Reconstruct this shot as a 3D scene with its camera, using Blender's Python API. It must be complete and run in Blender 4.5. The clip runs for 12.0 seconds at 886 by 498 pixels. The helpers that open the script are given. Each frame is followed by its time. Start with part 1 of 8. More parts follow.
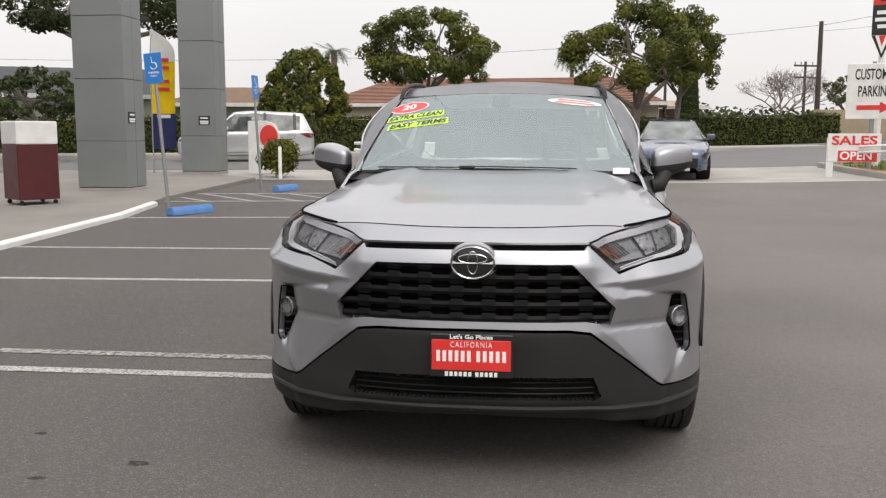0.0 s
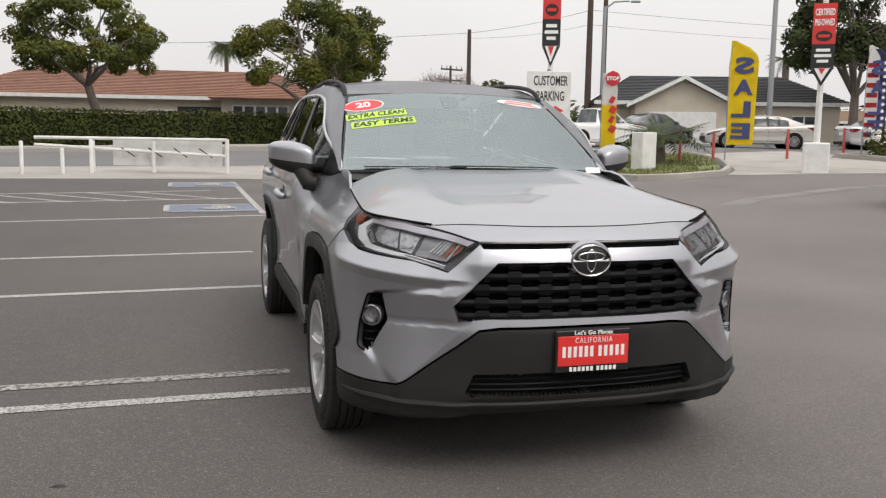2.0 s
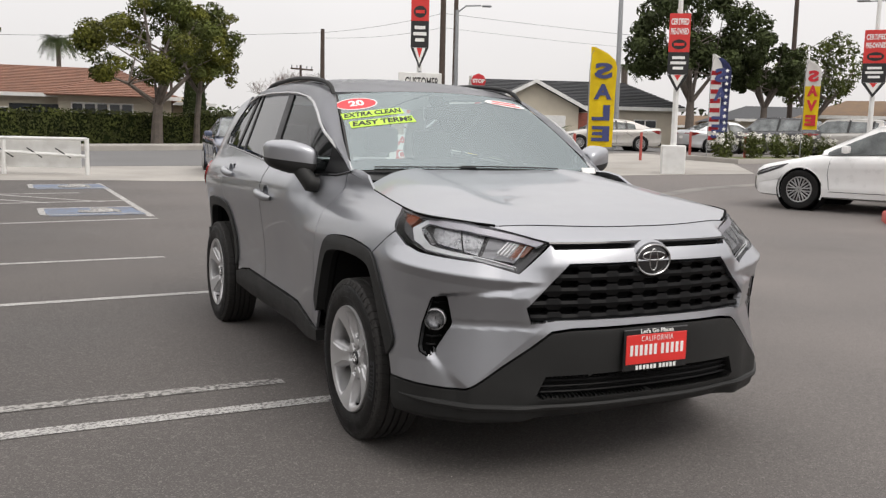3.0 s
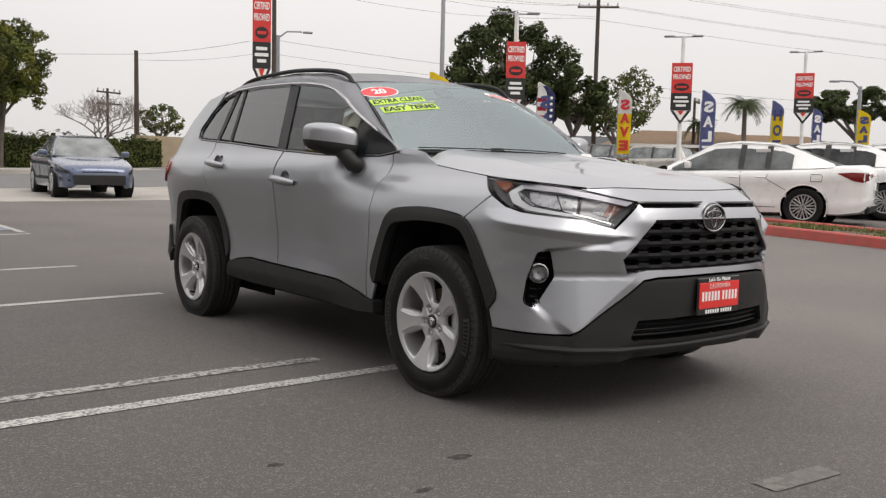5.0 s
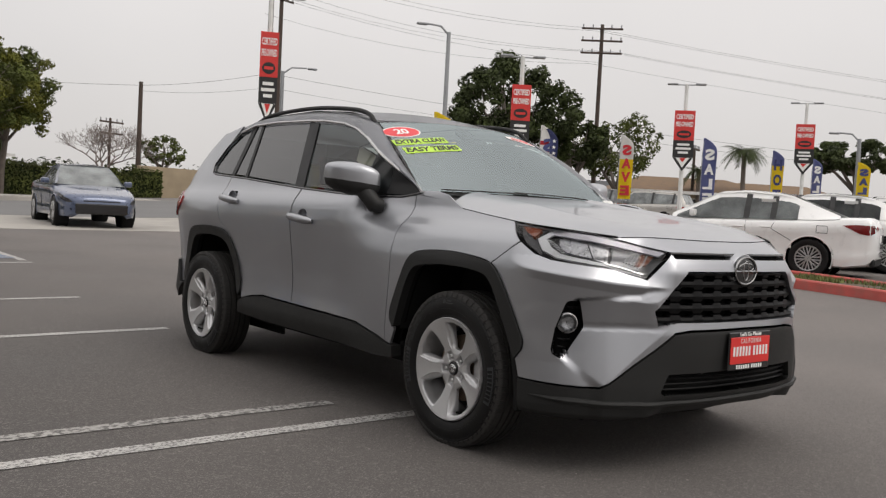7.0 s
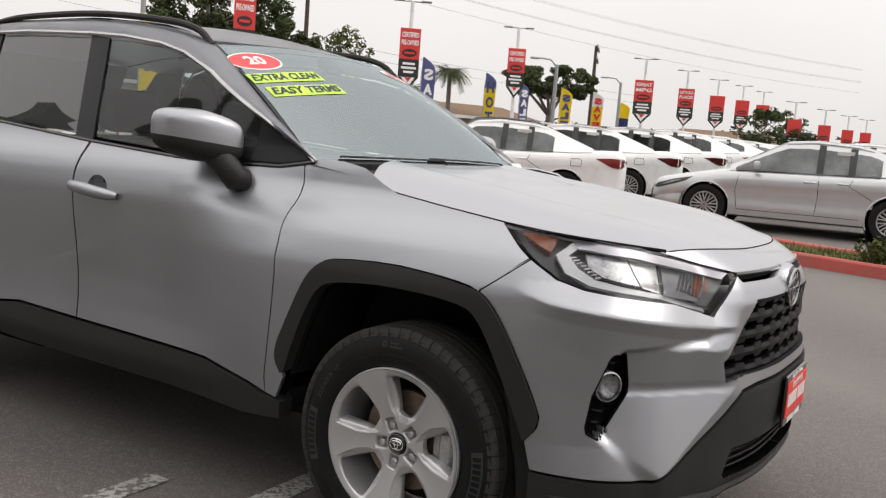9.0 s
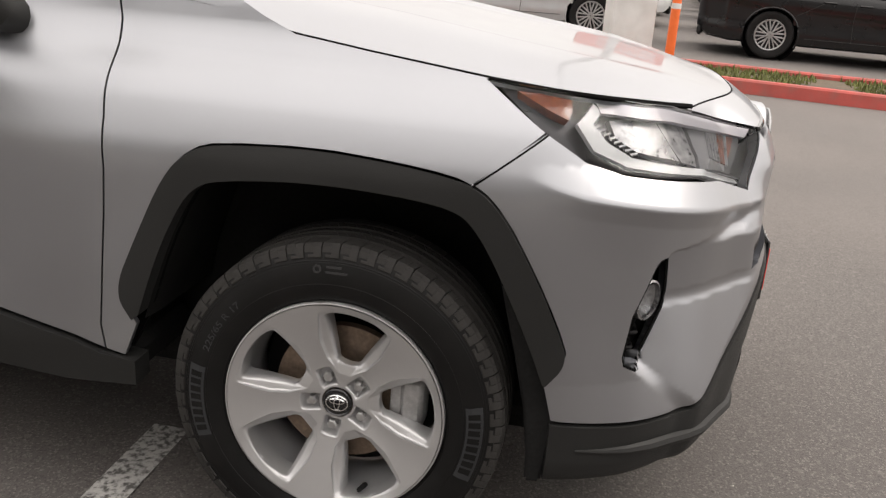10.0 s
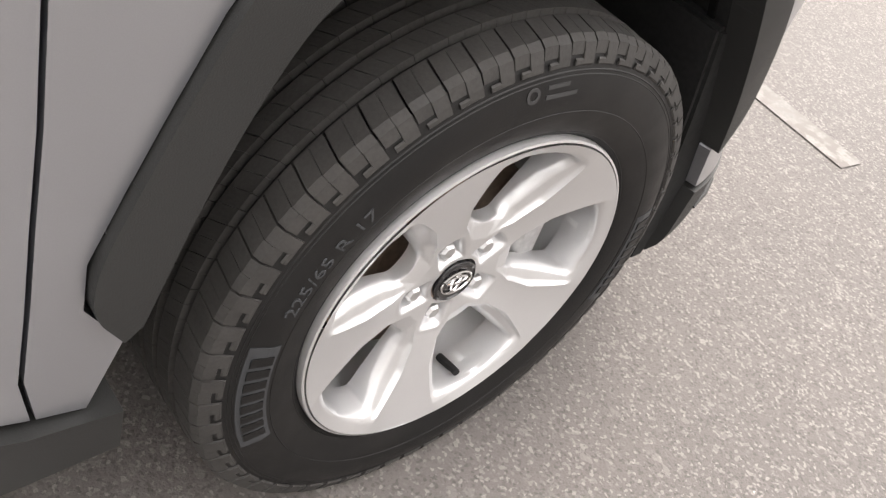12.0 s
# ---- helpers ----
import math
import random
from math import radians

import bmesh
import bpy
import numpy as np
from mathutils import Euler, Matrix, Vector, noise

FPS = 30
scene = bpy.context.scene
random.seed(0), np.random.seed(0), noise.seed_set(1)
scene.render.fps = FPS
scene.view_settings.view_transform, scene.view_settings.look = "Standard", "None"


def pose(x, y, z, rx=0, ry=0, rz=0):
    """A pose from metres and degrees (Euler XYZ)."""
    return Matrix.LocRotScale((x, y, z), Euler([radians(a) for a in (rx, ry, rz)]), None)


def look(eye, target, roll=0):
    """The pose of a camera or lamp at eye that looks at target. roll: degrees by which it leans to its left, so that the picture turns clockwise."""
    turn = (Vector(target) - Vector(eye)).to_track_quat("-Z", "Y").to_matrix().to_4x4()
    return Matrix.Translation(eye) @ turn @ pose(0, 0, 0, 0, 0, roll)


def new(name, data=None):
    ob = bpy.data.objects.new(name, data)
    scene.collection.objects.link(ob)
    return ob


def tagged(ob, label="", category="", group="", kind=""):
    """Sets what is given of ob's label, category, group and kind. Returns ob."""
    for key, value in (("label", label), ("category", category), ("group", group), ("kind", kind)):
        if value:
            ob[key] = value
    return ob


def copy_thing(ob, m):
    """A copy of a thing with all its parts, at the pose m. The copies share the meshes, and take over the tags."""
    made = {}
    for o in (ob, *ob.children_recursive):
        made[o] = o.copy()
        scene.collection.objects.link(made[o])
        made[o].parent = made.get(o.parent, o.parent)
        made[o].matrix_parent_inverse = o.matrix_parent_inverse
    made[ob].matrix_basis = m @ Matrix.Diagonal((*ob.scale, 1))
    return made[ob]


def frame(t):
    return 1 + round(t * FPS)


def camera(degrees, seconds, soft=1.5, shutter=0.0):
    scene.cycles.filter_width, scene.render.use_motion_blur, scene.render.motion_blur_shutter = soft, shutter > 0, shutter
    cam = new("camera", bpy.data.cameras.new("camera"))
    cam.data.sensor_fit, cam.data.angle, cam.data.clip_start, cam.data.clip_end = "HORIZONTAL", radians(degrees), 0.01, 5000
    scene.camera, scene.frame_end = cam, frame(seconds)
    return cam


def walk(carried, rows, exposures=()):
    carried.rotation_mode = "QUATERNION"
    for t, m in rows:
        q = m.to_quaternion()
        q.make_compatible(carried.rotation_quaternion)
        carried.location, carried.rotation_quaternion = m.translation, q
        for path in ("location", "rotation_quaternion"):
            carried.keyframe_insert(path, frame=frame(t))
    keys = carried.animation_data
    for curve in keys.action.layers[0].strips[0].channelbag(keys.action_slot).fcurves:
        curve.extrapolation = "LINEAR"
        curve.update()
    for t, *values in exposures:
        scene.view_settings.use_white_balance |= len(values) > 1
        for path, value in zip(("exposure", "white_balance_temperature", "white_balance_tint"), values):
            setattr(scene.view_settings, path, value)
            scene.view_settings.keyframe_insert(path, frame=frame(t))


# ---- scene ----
cam = camera(52.4, 12.0, soft=1.3)
PATH = [
    (0, (0.27, -4.201, 1.347), (0.043, -2.231, 1.094), 0.1),
    (0.5, (-0.187, -4.243, 1.343), (-0.208, -2.259, 1.094), -0.1),
    (1, (-0.633, -4.231, 1.331), (-0.463, -2.254, 1.081), 0.1),
    (1.5, (-1.074, -4.125, 1.335), (-0.712, -2.174, 1.081), 0.6),
    (2, (-1.506, -4.036, 1.35), (-0.954, -2.131, 1.095), 0.9),
    (2.5, (-1.908, -3.847, 1.333), (-1.185, -1.998, 1.086), 1.0),
    (3, (-2.28, -3.658, 1.327), (-1.402, -1.878, 1.081), 1.3),
    (3.2, (-2.435, -3.586, 1.348), (-1.508, -1.83, 1.107), 1.2),
    (4.8, (-3.432, -3.285, 1.152), (-2.2, -1.721, 0.964), 1.3),
    (5, (-3.473, -3.295, 1.051), (-2.229, -1.739, 0.88), 1.3),
    (5.5, (-3.493, -3.304, 0.844), (-2.252, -1.737, 0.782), 2.3),
    (6, (-3.486, -3.282, 0.805), (-2.241, -1.718, 0.757), 2.6),
    (6.5, (-3.495, -3.262, 0.859), (-2.25, -1.697, 0.808), 2.6),
    (6.7, (-3.524, -3.235, 0.944), (-2.284, -1.668, 0.874), 2.7),
    (8.3, (-3.284, -2.122, 1.285), (-1.783, -0.808, 1.145), 5.2),
    (8.5, (-3.218, -1.926, 1.265), (-1.656, -0.687, 1.117), 5.2),
    (9, (-3.057, -1.435, 1.25), (-1.365, -0.396, 1.015), 4.4),
    (9.5, (-2.867, -0.908, 1.269), (-1.017, -0.281, 0.839), 4.1),
    (10, (-2.53, -0.467, 1.25), (-0.652, -0.157, 0.635), 4.6),
    (10.5, (-2.171, -0.085, 1.193), (-0.362, -0.167, 0.345), 8.3),
    (11, (-1.817, 0.206, 1.131), (-0.192, -0.256, 0.061), 11.3),
    (11.2, (-1.757, 0.303, 1.11), (-0.181, -0.289, 0.03), 13.1),
    (11.5, (-1.552, 0.449, 1.072), (-0.234, -0.428, -0.15), 15.7),
    (12, (-1.389, 0.661, 1.071), (-0.428, -0.545, -0.203), 20.7),
]
EXPOSURES = [(t, s, 6630 if t < 4 else 6700 if t < 9.2 else 7000 if t < 10.8 else 6800, 11 if t < 9.2 else 12) for t, s in ((0, 0.20), (1.0, 0.10), (2.5, 0.11), (3.2, 0.13), (4.8, 0.09), (5.2, -0.04), (5.6, -0.12), (6.0, -0.18), (6.7, -0.21), (8.3, 0.05), (9.0, 0.15), (9.5, 0.28), (10.0, 0.52), (10.5, 1.02), (11.0, 1.82), (11.5, 2.0), (12.0, 1.86))]
walk(cam, [(t, look(eye, target, roll)) for t, eye, target, roll in PATH], EXPOSURES)

# ---- world and light: a bright overcast sky ----
world = bpy.data.worlds.new("overcast_sky")
scene.world = world
world.use_nodes = True
wn, wl = world.node_tree.nodes, world.node_tree.links
wn.clear()
w_out = wn.new("ShaderNodeOutputWorld")
w_bg = wn.new("ShaderNodeBackground")
w_sky = wn.new("ShaderNodeTexSky")
w_sky.sky_type, w_sky.sun_disc = "NISHITA", False
w_sky.sun_elevation, w_sky.sun_rotation = radians(49), radians(155)
w_sky.air_density, w_sky.dust_density = 1.0, 4.0
w_dim = wn.new("ShaderNodeVectorMath")
w_dim.operation = "SCALE"
w_dim.inputs["Scale"].default_value = 0.10
wl.new(w_sky.outputs["Color"], w_dim.inputs[0])
w_co = wn.new("ShaderNodeTexCoord")
w_sep = wn.new("ShaderNodeSeparateXYZ")
wl.new(w_co.outputs["Generated"], w_sep.inputs[0])
w_ramp = wn.new("ShaderNodeMapRange")
w_ramp.inputs["From Min"].default_value, w_ramp.inputs["From Max"].default_value = 0.0, 1.0
w_ramp.inputs["To Min"].default_value, w_ramp.inputs["To Max"].default_value = 0.77, 1.62
wl.new(w_sep.outputs["Z"], w_ramp.inputs["Value"])
w_noise = wn.new("ShaderNodeTexNoise")
w_noise.inputs["Scale"].default_value, w_noise.inputs["Detail"].default_value = 2.2, 5.0
wl.new(w_co.outputs["Generated"], w_noise.inputs["Vector"])
w_cl = wn.new("ShaderNodeMapRange")
w_cl.inputs["From Min"].default_value, w_cl.inputs["From Max"].default_value = 0.3, 0.7
w_cl.inputs["To Min"].default_value, w_cl.inputs["To Max"].default_value = 0.95, 1.05
wl.new(w_noise.outputs["Fac"], w_cl.inputs["Value"])
w_mul = wn.new("ShaderNodeMath")
w_mul.operation = "MULTIPLY"
wl.new(w_ramp.outputs["Result"], w_mul.inputs[0])
wl.new(w_cl.outputs["Result"], w_mul.inputs[1])
w_grey = wn.new("ShaderNodeVectorMath")
w_grey.operation = "SCALE"
w_grey.inputs[0].default_value = (1.0, 0.985, 0.985)
wl.new(w_mul.outputs[0], w_grey.inputs["Scale"])
w_mix = wn.new("ShaderNodeMix")
w_mix.data_type = "RGBA"
w_mix.inputs["Factor"].default_value = 0.90
wl.new(w_dim.outputs["Vector"], w_mix.inputs["A"])
wl.new(w_grey.outputs["Vector"], w_mix.inputs["B"])
wl.new(w_mix.outputs["Result"], w_bg.inputs["Color"])
w_bg.inputs["Strength"].default_value = 1.0
wl.new(w_bg.outputs[0], w_out.inputs["Surface"])

sun = new("sun", bpy.data.lights.new("sun", "SUN"))
sun.data.energy, sun.data.angle, sun.data.color = 1.05, radians(30), (1.0, 0.97, 0.93)
sun.matrix_world = look((6, -13, 18), (0, 0, 0))
scene.view_settings.exposure = 0.0

# ---- materials ----
def mat(name, color, rough=0.6, metal=0.0, coat=0.0, var=0.12, scale=8.0, fine=120.0, bump=0.0, bump_scale=None, spec=0.5, objvar=0.0, stain=None, stain_scale=1.2, stain_amt=0.0):
    """A surface with colour varied at two scales, roughness variation and fine relief, in object metres."""
    m = bpy.data.materials.new(name)
    m.use_nodes = True
    nt = m.node_tree
    n, l = nt.nodes, nt.links
    b = n["Principled BSDF"]
    co = n.new("ShaderNodeTexCoord")
    def noise_at(s, detail=4.0):
        t = n.new("ShaderNodeTexNoise")
        t.inputs["Scale"].default_value, t.inputs["Detail"].default_value = s, detail
        l.new(co.outputs["Object"], t.inputs["Vector"])
        return t.outputs["Fac"]
    def rng(src, a, c, lo=0.3, hi=0.7):
        r = n.new("ShaderNodeMapRange")
        r.inputs["From Min"].default_value, r.inputs["From Max"].default_value = lo, hi
        r.inputs["To Min"].default_value, r.inputs["To Max"].default_value = a, c
        l.new(src, r.inputs["Value"])
        return r.outputs["Result"]
    def mul(a, c):
        k = n.new("ShaderNodeMath")
        k.operation = "MULTIPLY"
        l.new(a, k.inputs[0]), l.new(c, k.inputs[1])
        return k.outputs[0]
    big = noise_at(scale)
    value = rng(big, 1 - var, 1 + var)
    small = noise_at(fine, 2.0)
    value = mul(value, rng(small, 1 - 0.6 * var, 1 + 0.6 * var))
    if objvar:
        oi = n.new("ShaderNodeObjectInfo")
        value = mul(value, rng(oi.outputs["Random"], 1 - objvar, 1 + objvar, 0, 1))
    sc = n.new("ShaderNodeVectorMath")
    sc.operation = "SCALE"
    sc.inputs[0].default_value = color[:3]
    l.new(value, sc.inputs["Scale"])
    colour = sc.outputs["Vector"]
    if stain:
        mx = n.new("ShaderNodeMix")
        mx.data_type = "RGBA"
        l.new(rng(noise_at(stain_scale, 6.0), 0.0, stain_amt, 0.45, 0.75), mx.inputs["Factor"])
        l.new(colour, mx.inputs["A"])
        mx.inputs["B"].default_value = (*stain, 1)
        colour = mx.outputs["Result"]
    l.new(colour, b.inputs["Base Color"])
    l.new(rng(big, max(rough * 0.85, 0.0), min(rough * 1.15, 1.0)), b.inputs["Roughness"])
    b.inputs["Metallic"].default_value = metal
    b.inputs["Coat Weight"].default_value = coat
    b.inputs["Coat Roughness"].default_value = 0.04
    b.inputs["Specular IOR Level"].default_value = spec
    if bump:
        bp = n.new("ShaderNodeBump")
        bp.inputs["Strength"].default_value, bp.inputs["Distance"].default_value = 0.6, bump
        l.new(noise_at(bump_scale or fine, 3.0), bp.inputs["Height"])
        l.new(bp.outputs["Normal"], b.inputs["Normal"])
    return m


def pane(name, tint, gloss=1.0, ior=1.6, hue=(1, 1, 1)):
    """Thin sheet glass: tinted straight-through light with a mirror reflection by Fresnel."""
    m = bpy.data.materials.new(name)
    m.use_nodes = True
    n, l = m.node_tree.nodes, m.node_tree.links
    n.clear()
    out = n.new("ShaderNodeOutputMaterial")
    tr = n.new("ShaderNodeBsdfTransparent")
    tr.inputs["Color"].default_value = (*tint, 1)
    gl = n.new("ShaderNodeBsdfGlossy")
    gl.inputs["Roughness"].default_value = 0.01
    gl.inputs["Color"].default_value = (gloss * hue[0], gloss * hue[1], gloss * hue[2], 1)
    fr = n.new("ShaderNodeFresnel")
    fr.inputs["IOR"].default_value = ior
    mx = n.new("ShaderNodeMixShader")
    l.new(fr.outputs[0], mx.inputs[0])
    l.new(tr.outputs[0], mx.inputs[1])
    l.new(gl.outputs[0], mx.inputs[2])
    l.new(mx.outputs[0], out.inputs["Surface"])
    return m


M_SILVER = mat("silver_metallic_paint", (0.372, 0.381, 0.404), rough=0.37, metal=0.88, coat=0.60, var=0.03, scale=3, fine=900)
M_SILVER.node_tree.nodes["Principled BSDF"].inputs["Coat Roughness"].default_value = 0.035
M_CLAD = mat("grained_black_plastic", (0.0200, 0.0202, 0.0198), rough=0.55, spec=0.30, var=0.12, scale=6, fine=500, bump=0.0006, bump_scale=700)
# black plastic, set near zero to paint the shade of gaps and recesses too
M_GRVOID = mat("black_plastic_and_gap_shade", (0.003, 0.003, 0.003), rough=0.9, var=0.3, spec=0.1)
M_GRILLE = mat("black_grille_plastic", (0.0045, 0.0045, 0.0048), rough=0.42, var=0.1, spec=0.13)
M_GLOSSBLK = mat("gloss_black_plastic", (0.012, 0.012, 0.013), rough=0.16, var=0.1, coat=0.4)
M_DARK = mat("dark_interior_plastic", (0.012, 0.012, 0.012), rough=0.8, var=0.2)
M_VOID = mat("black_liner", (0.013, 0.013, 0.013), rough=0.9, var=0.3, spec=0.2)
M_PILLAR = mat("satin_black_pillar_trim", (0.010, 0.010, 0.011), rough=0.40, var=0.1, spec=0.25)
M_CHROME = mat("chrome", (0.78, 0.78, 0.78), rough=0.08, metal=1.0, var=0.02)
M_NUT = mat("wheel_nut_steel", (0.50, 0.50, 0.50), rough=0.35, metal=0.8, var=0.1)
M_TRIM = mat("satin_chrome_trim", (0.50, 0.50, 0.50), rough=0.22, metal=0.9, var=0.05)
M_RUBBER = mat("tyre_rubber", (0.0055, 0.0055, 0.0056), rough=0.48, spec=0.28, var=0.15, scale=20, fine=300, bump=0.0004, bump_scale=600, stain=(0.022, 0.02, 0.019), stain_scale=9, stain_amt=0.3)
M_TREAD = mat("tread_rubber", (0.032, 0.0305, 0.029), rough=0.72, spec=0.35, var=0.2, scale=25, fine=260, bump=0.0005, stain=(0.036, 0.033, 0.030), stain_scale=12, stain_amt=0.35)
M_MARK = mat("raised_rubber_mark", (0.022, 0.022, 0.023), rough=0.55, var=0.1)
M_LETTER = mat("raised_rubber_lettering", (0.030, 0.032, 0.035), rough=0.6, var=0.1)
M_ALLOY = mat("silver_alloy_paint", (0.57, 0.57, 0.575), rough=0.36, metal=0.66, coat=0.4, var=0.03, fine=700)
M_STEEL = mat("brake_steel", (0.24, 0.18, 0.135), rough=0.45, metal=0.6, var=0.2, scale=30)
M_CALIPER = mat("cast_caliper", (0.46, 0.46, 0.46), rough=0.5, metal=0.6, var=0.2)
M_PANE = pane("tinted_windscreen_glass", (0.50, 0.60, 0.58), 1.0, 3.3, (0.86, 0.97, 0.99))
M_PRIV = pane("privacy_glass", (0.07, 0.08, 0.085), 1.0, 1.9)
M_SIDEGL = pane("side_window_glass", (0.46, 0.54, 0.53), 0.72)
M_LENS = pane("clear_lamp_lens", (0.90, 0.91, 0.92), 0.45, 1.4)
M_AMBER = mat("amber_lens", (0.21, 0.055, 0.020), rough=0.15, var=0.4, scale=60, coat=0.6)
M_REDLENS = mat("red_lens", (0.30, 0.014, 0.014), rough=0.12, var=0.1, coat=0.8)
M_REFLECT = mat("lamp_reflector", (0.40, 0.40, 0.41), rough=0.30, metal=0.75, var=0.35, scale=45)
M_LAMPGREY = mat("lamp_bezel_grey", (0.25, 0.25, 0.26), rough=0.3, metal=0.3, var=0.1)
M_LAMPDARK = mat("grey_lamp_housing", (0.075, 0.073, 0.076), rough=0.35, metal=0.4, var=0.15, scale=40)
M_BADGE = mat("dark_badge_chrome", (0.42, 0.42, 0.42), rough=0.16, metal=1.0, var=0.05)
M_BEZEL = mat("satin_grey_bezel", (0.50, 0.485, 0.52), rough=0.35, metal=0.5, var=0.06)
M_WHITELT = mat("white_light_guide", (0.68, 0.69, 0.70), rough=0.3, var=0.06)
M_SEAT = mat("dark_seat_fabric", (0.035, 0.035, 0.038), rough=0.9, var=0.25, scale=30)
M_PLATE_RED = mat("red_plate_paint", (0.72, 0.035, 0.03), rough=0.4, var=0.05)
M_WHITE = mat("white_print", (0.82, 0.82, 0.80), rough=0.5, var=0.03)
M_BLACKPR = mat("black_print", (0.015, 0.015, 0.015), rough=0.5, var=0.05)
M_LIME = mat("lime_sticker", (0.52, 0.80, 0.08), rough=0.5, var=0.04)
M_STICKRED = mat("red_sticker", (0.72, 0.05, 0.06), rough=0.5, var=0.05)
M_CARBLACK = mat("black_metallic_paint", (0.004, 0.004, 0.005), rough=0.3, spec=0.3, coat=0.5, var=0.05)
M_CARWHITE = mat("white_car_paint", (0.80, 0.80, 0.79), rough=0.3, coat=1.0, var=0.02, objvar=0.03)
M_CARSILVER = mat("pale_silver_car_paint", (0.55, 0.56, 0.57), rough=0.35, metal=0.6, coat=1.0, var=0.02)
M_CARBLUE = mat("slate_blue_car_paint", (0.085, 0.108, 0.175), rough=0.3, metal=0.5, coat=1.0, var=0.03)
M_CARBEIGE = mat("champagne_car_paint", (0.50, 0.48, 0.45), rough=0.4, metal=0.4, coat=0.8, var=0.04)
M_CARGREY = mat("dark_grey_car_paint", (0.10, 0.10, 0.105), rough=0.3, metal=0.5, coat=1.0, var=0.04)
M_CARGLASS = mat("car_window_glass", (0.150, 0.165, 0.165), rough=0.05, var=0.5, scale=2.5, spec=0.8)
M_HUBGREY = mat("wheel_alloy_grey", (0.45, 0.45, 0.45), rough=0.35, metal=0.7, var=0.05)

# ---- mesh helpers ----
def part(name, bm, material, parent=None, label="", smooth=False):
    """Links a bmesh, or a pair of vertices and faces, as ONE mesh object under a thing or part."""
    me = bpy.data.meshes.new(name)
    if isinstance(bm, bmesh.types.BMesh):
        bm.to_mesh(me)
        bm.free()
    else:
        me.from_pydata([tuple(map(float, v)) for v in bm[0]], [], [list(map(int, f)) for f in bm[1]])
    me.materials.append(material)
    if smooth:
        me.polygons.foreach_set("use_smooth", [True] * len(me.polygons))
        me.set_sharp_from_angle(angle=radians(38))
    me.update()
    ob = new(name, me)
    if parent:
        ob.parent = parent
    if label:
        tagged(ob, label)
    return ob


def thing(name, label, category, at=None, group="", kind=""):
    ob = new(name)
    ob.empty_display_size = 0.1
    if at is not None:
        ob.matrix_world = at
    return tagged(ob, label, category, group, kind)


def box(sx, sy, sz, at=(0, 0, 0), bevel=0.0, rot=None, bm=None, seg=1):
    """A box of that size centred at a place, with rounded edges, added to a bmesh."""
    own = bmesh.new()
    bmesh.ops.create_cube(own, size=1.0, matrix=Matrix.Diagonal((sx, sy, sz, 1)))
    if bevel:
        bmesh.ops.bevel(own, geom=own.edges[:], offset=bevel, segments=seg, affect="EDGES", profile=0.6)
    m = Matrix.Translation(at) @ (rot.to_4x4() if rot else Matrix())
    bmesh.ops.transform(own, matrix=m, verts=own.verts[:])
    if bm is None:
        return own
    return absorb(bm, own)


def absorb(bm, own):
    me = bpy.data.meshes.new("tmp")
    own.to_mesh(me)
    own.free()
    bm.from_mesh(me)
    bpy.data.meshes.remove(me)
    return bm


def tube(points, radius, sides=10, closed=False, caps=True, bm=None):
    """A round bar along points; radius may be a number or one for each point."""
    bm = bm or bmesh.new()
    pts = [Vector(p) for p in points]
    rs = radius if hasattr(radius, "__len__") else [radius] * len(pts)
    rings = []
    for i, p in enumerate(pts):
        a = pts[i - 1] if i or closed else pts[i]
        b = pts[(i + 1) % len(pts)] if i + 1 < len(pts) or closed else pts[i]
        d = (b - a).normalized()
        s = d.orthogonal() if abs(d.z) > 0.95 else d.cross(Vector((0, 0, 1)))
        s = (Vector((1, 0, 0)) - d * d.x if abs(d.z) > 0.95 else s).normalized()
        t = d.cross(s)
        rings.append([bm.verts.new(p + (s * math.cos(k * math.tau / sides) + t * math.sin(k * math.tau / sides)) * rs[i]) for k in range(sides)])
    n = len(rings)
    for i in range(n if closed else n - 1):
        for k in range(sides):
            bm.faces.new((rings[i][k], rings[i][(k + 1) % sides], rings[(i + 1) % n][(k + 1) % sides], rings[(i + 1) % n][k]))
    if caps and not closed:
        bm.faces.new(rings[0][::-1]), bm.faces.new(rings[-1])
    bmesh.ops.recalc_face_normals(bm, faces=bm.faces[:])
    return bm


def prism(outline, depth, axis="y", at=0.0, bevel=0.0):
    """A flat outline in two coordinates pushed out along an axis by depth."""
    bm = bmesh.new()
    def place(a, b, c):
        return {"y": (a, c, b), "x": (c, a, b), "z": (a, b, c)}[axis]
    lo = [bm.verts.new(place(a, b, at)) for a, b in outline]
    hi = [bm.verts.new(place(a, b, at + depth)) for a, b in outline]
    bm.faces.new(lo), bm.faces.new(hi[::-1])
    for i in range(len(lo)):
        j = (i + 1) % len(lo)
        bm.faces.new((lo[j], lo[i], hi[i], hi[j]))
    bmesh.ops.recalc_face_normals(bm, faces=bm.faces[:])
    if bevel:
        bmesh.ops.bevel(bm, geom=[e for e in bm.edges if e.calc_face_angle(0) > 0.6], offset=bevel, segments=2, affect="EDGES")
    return bm


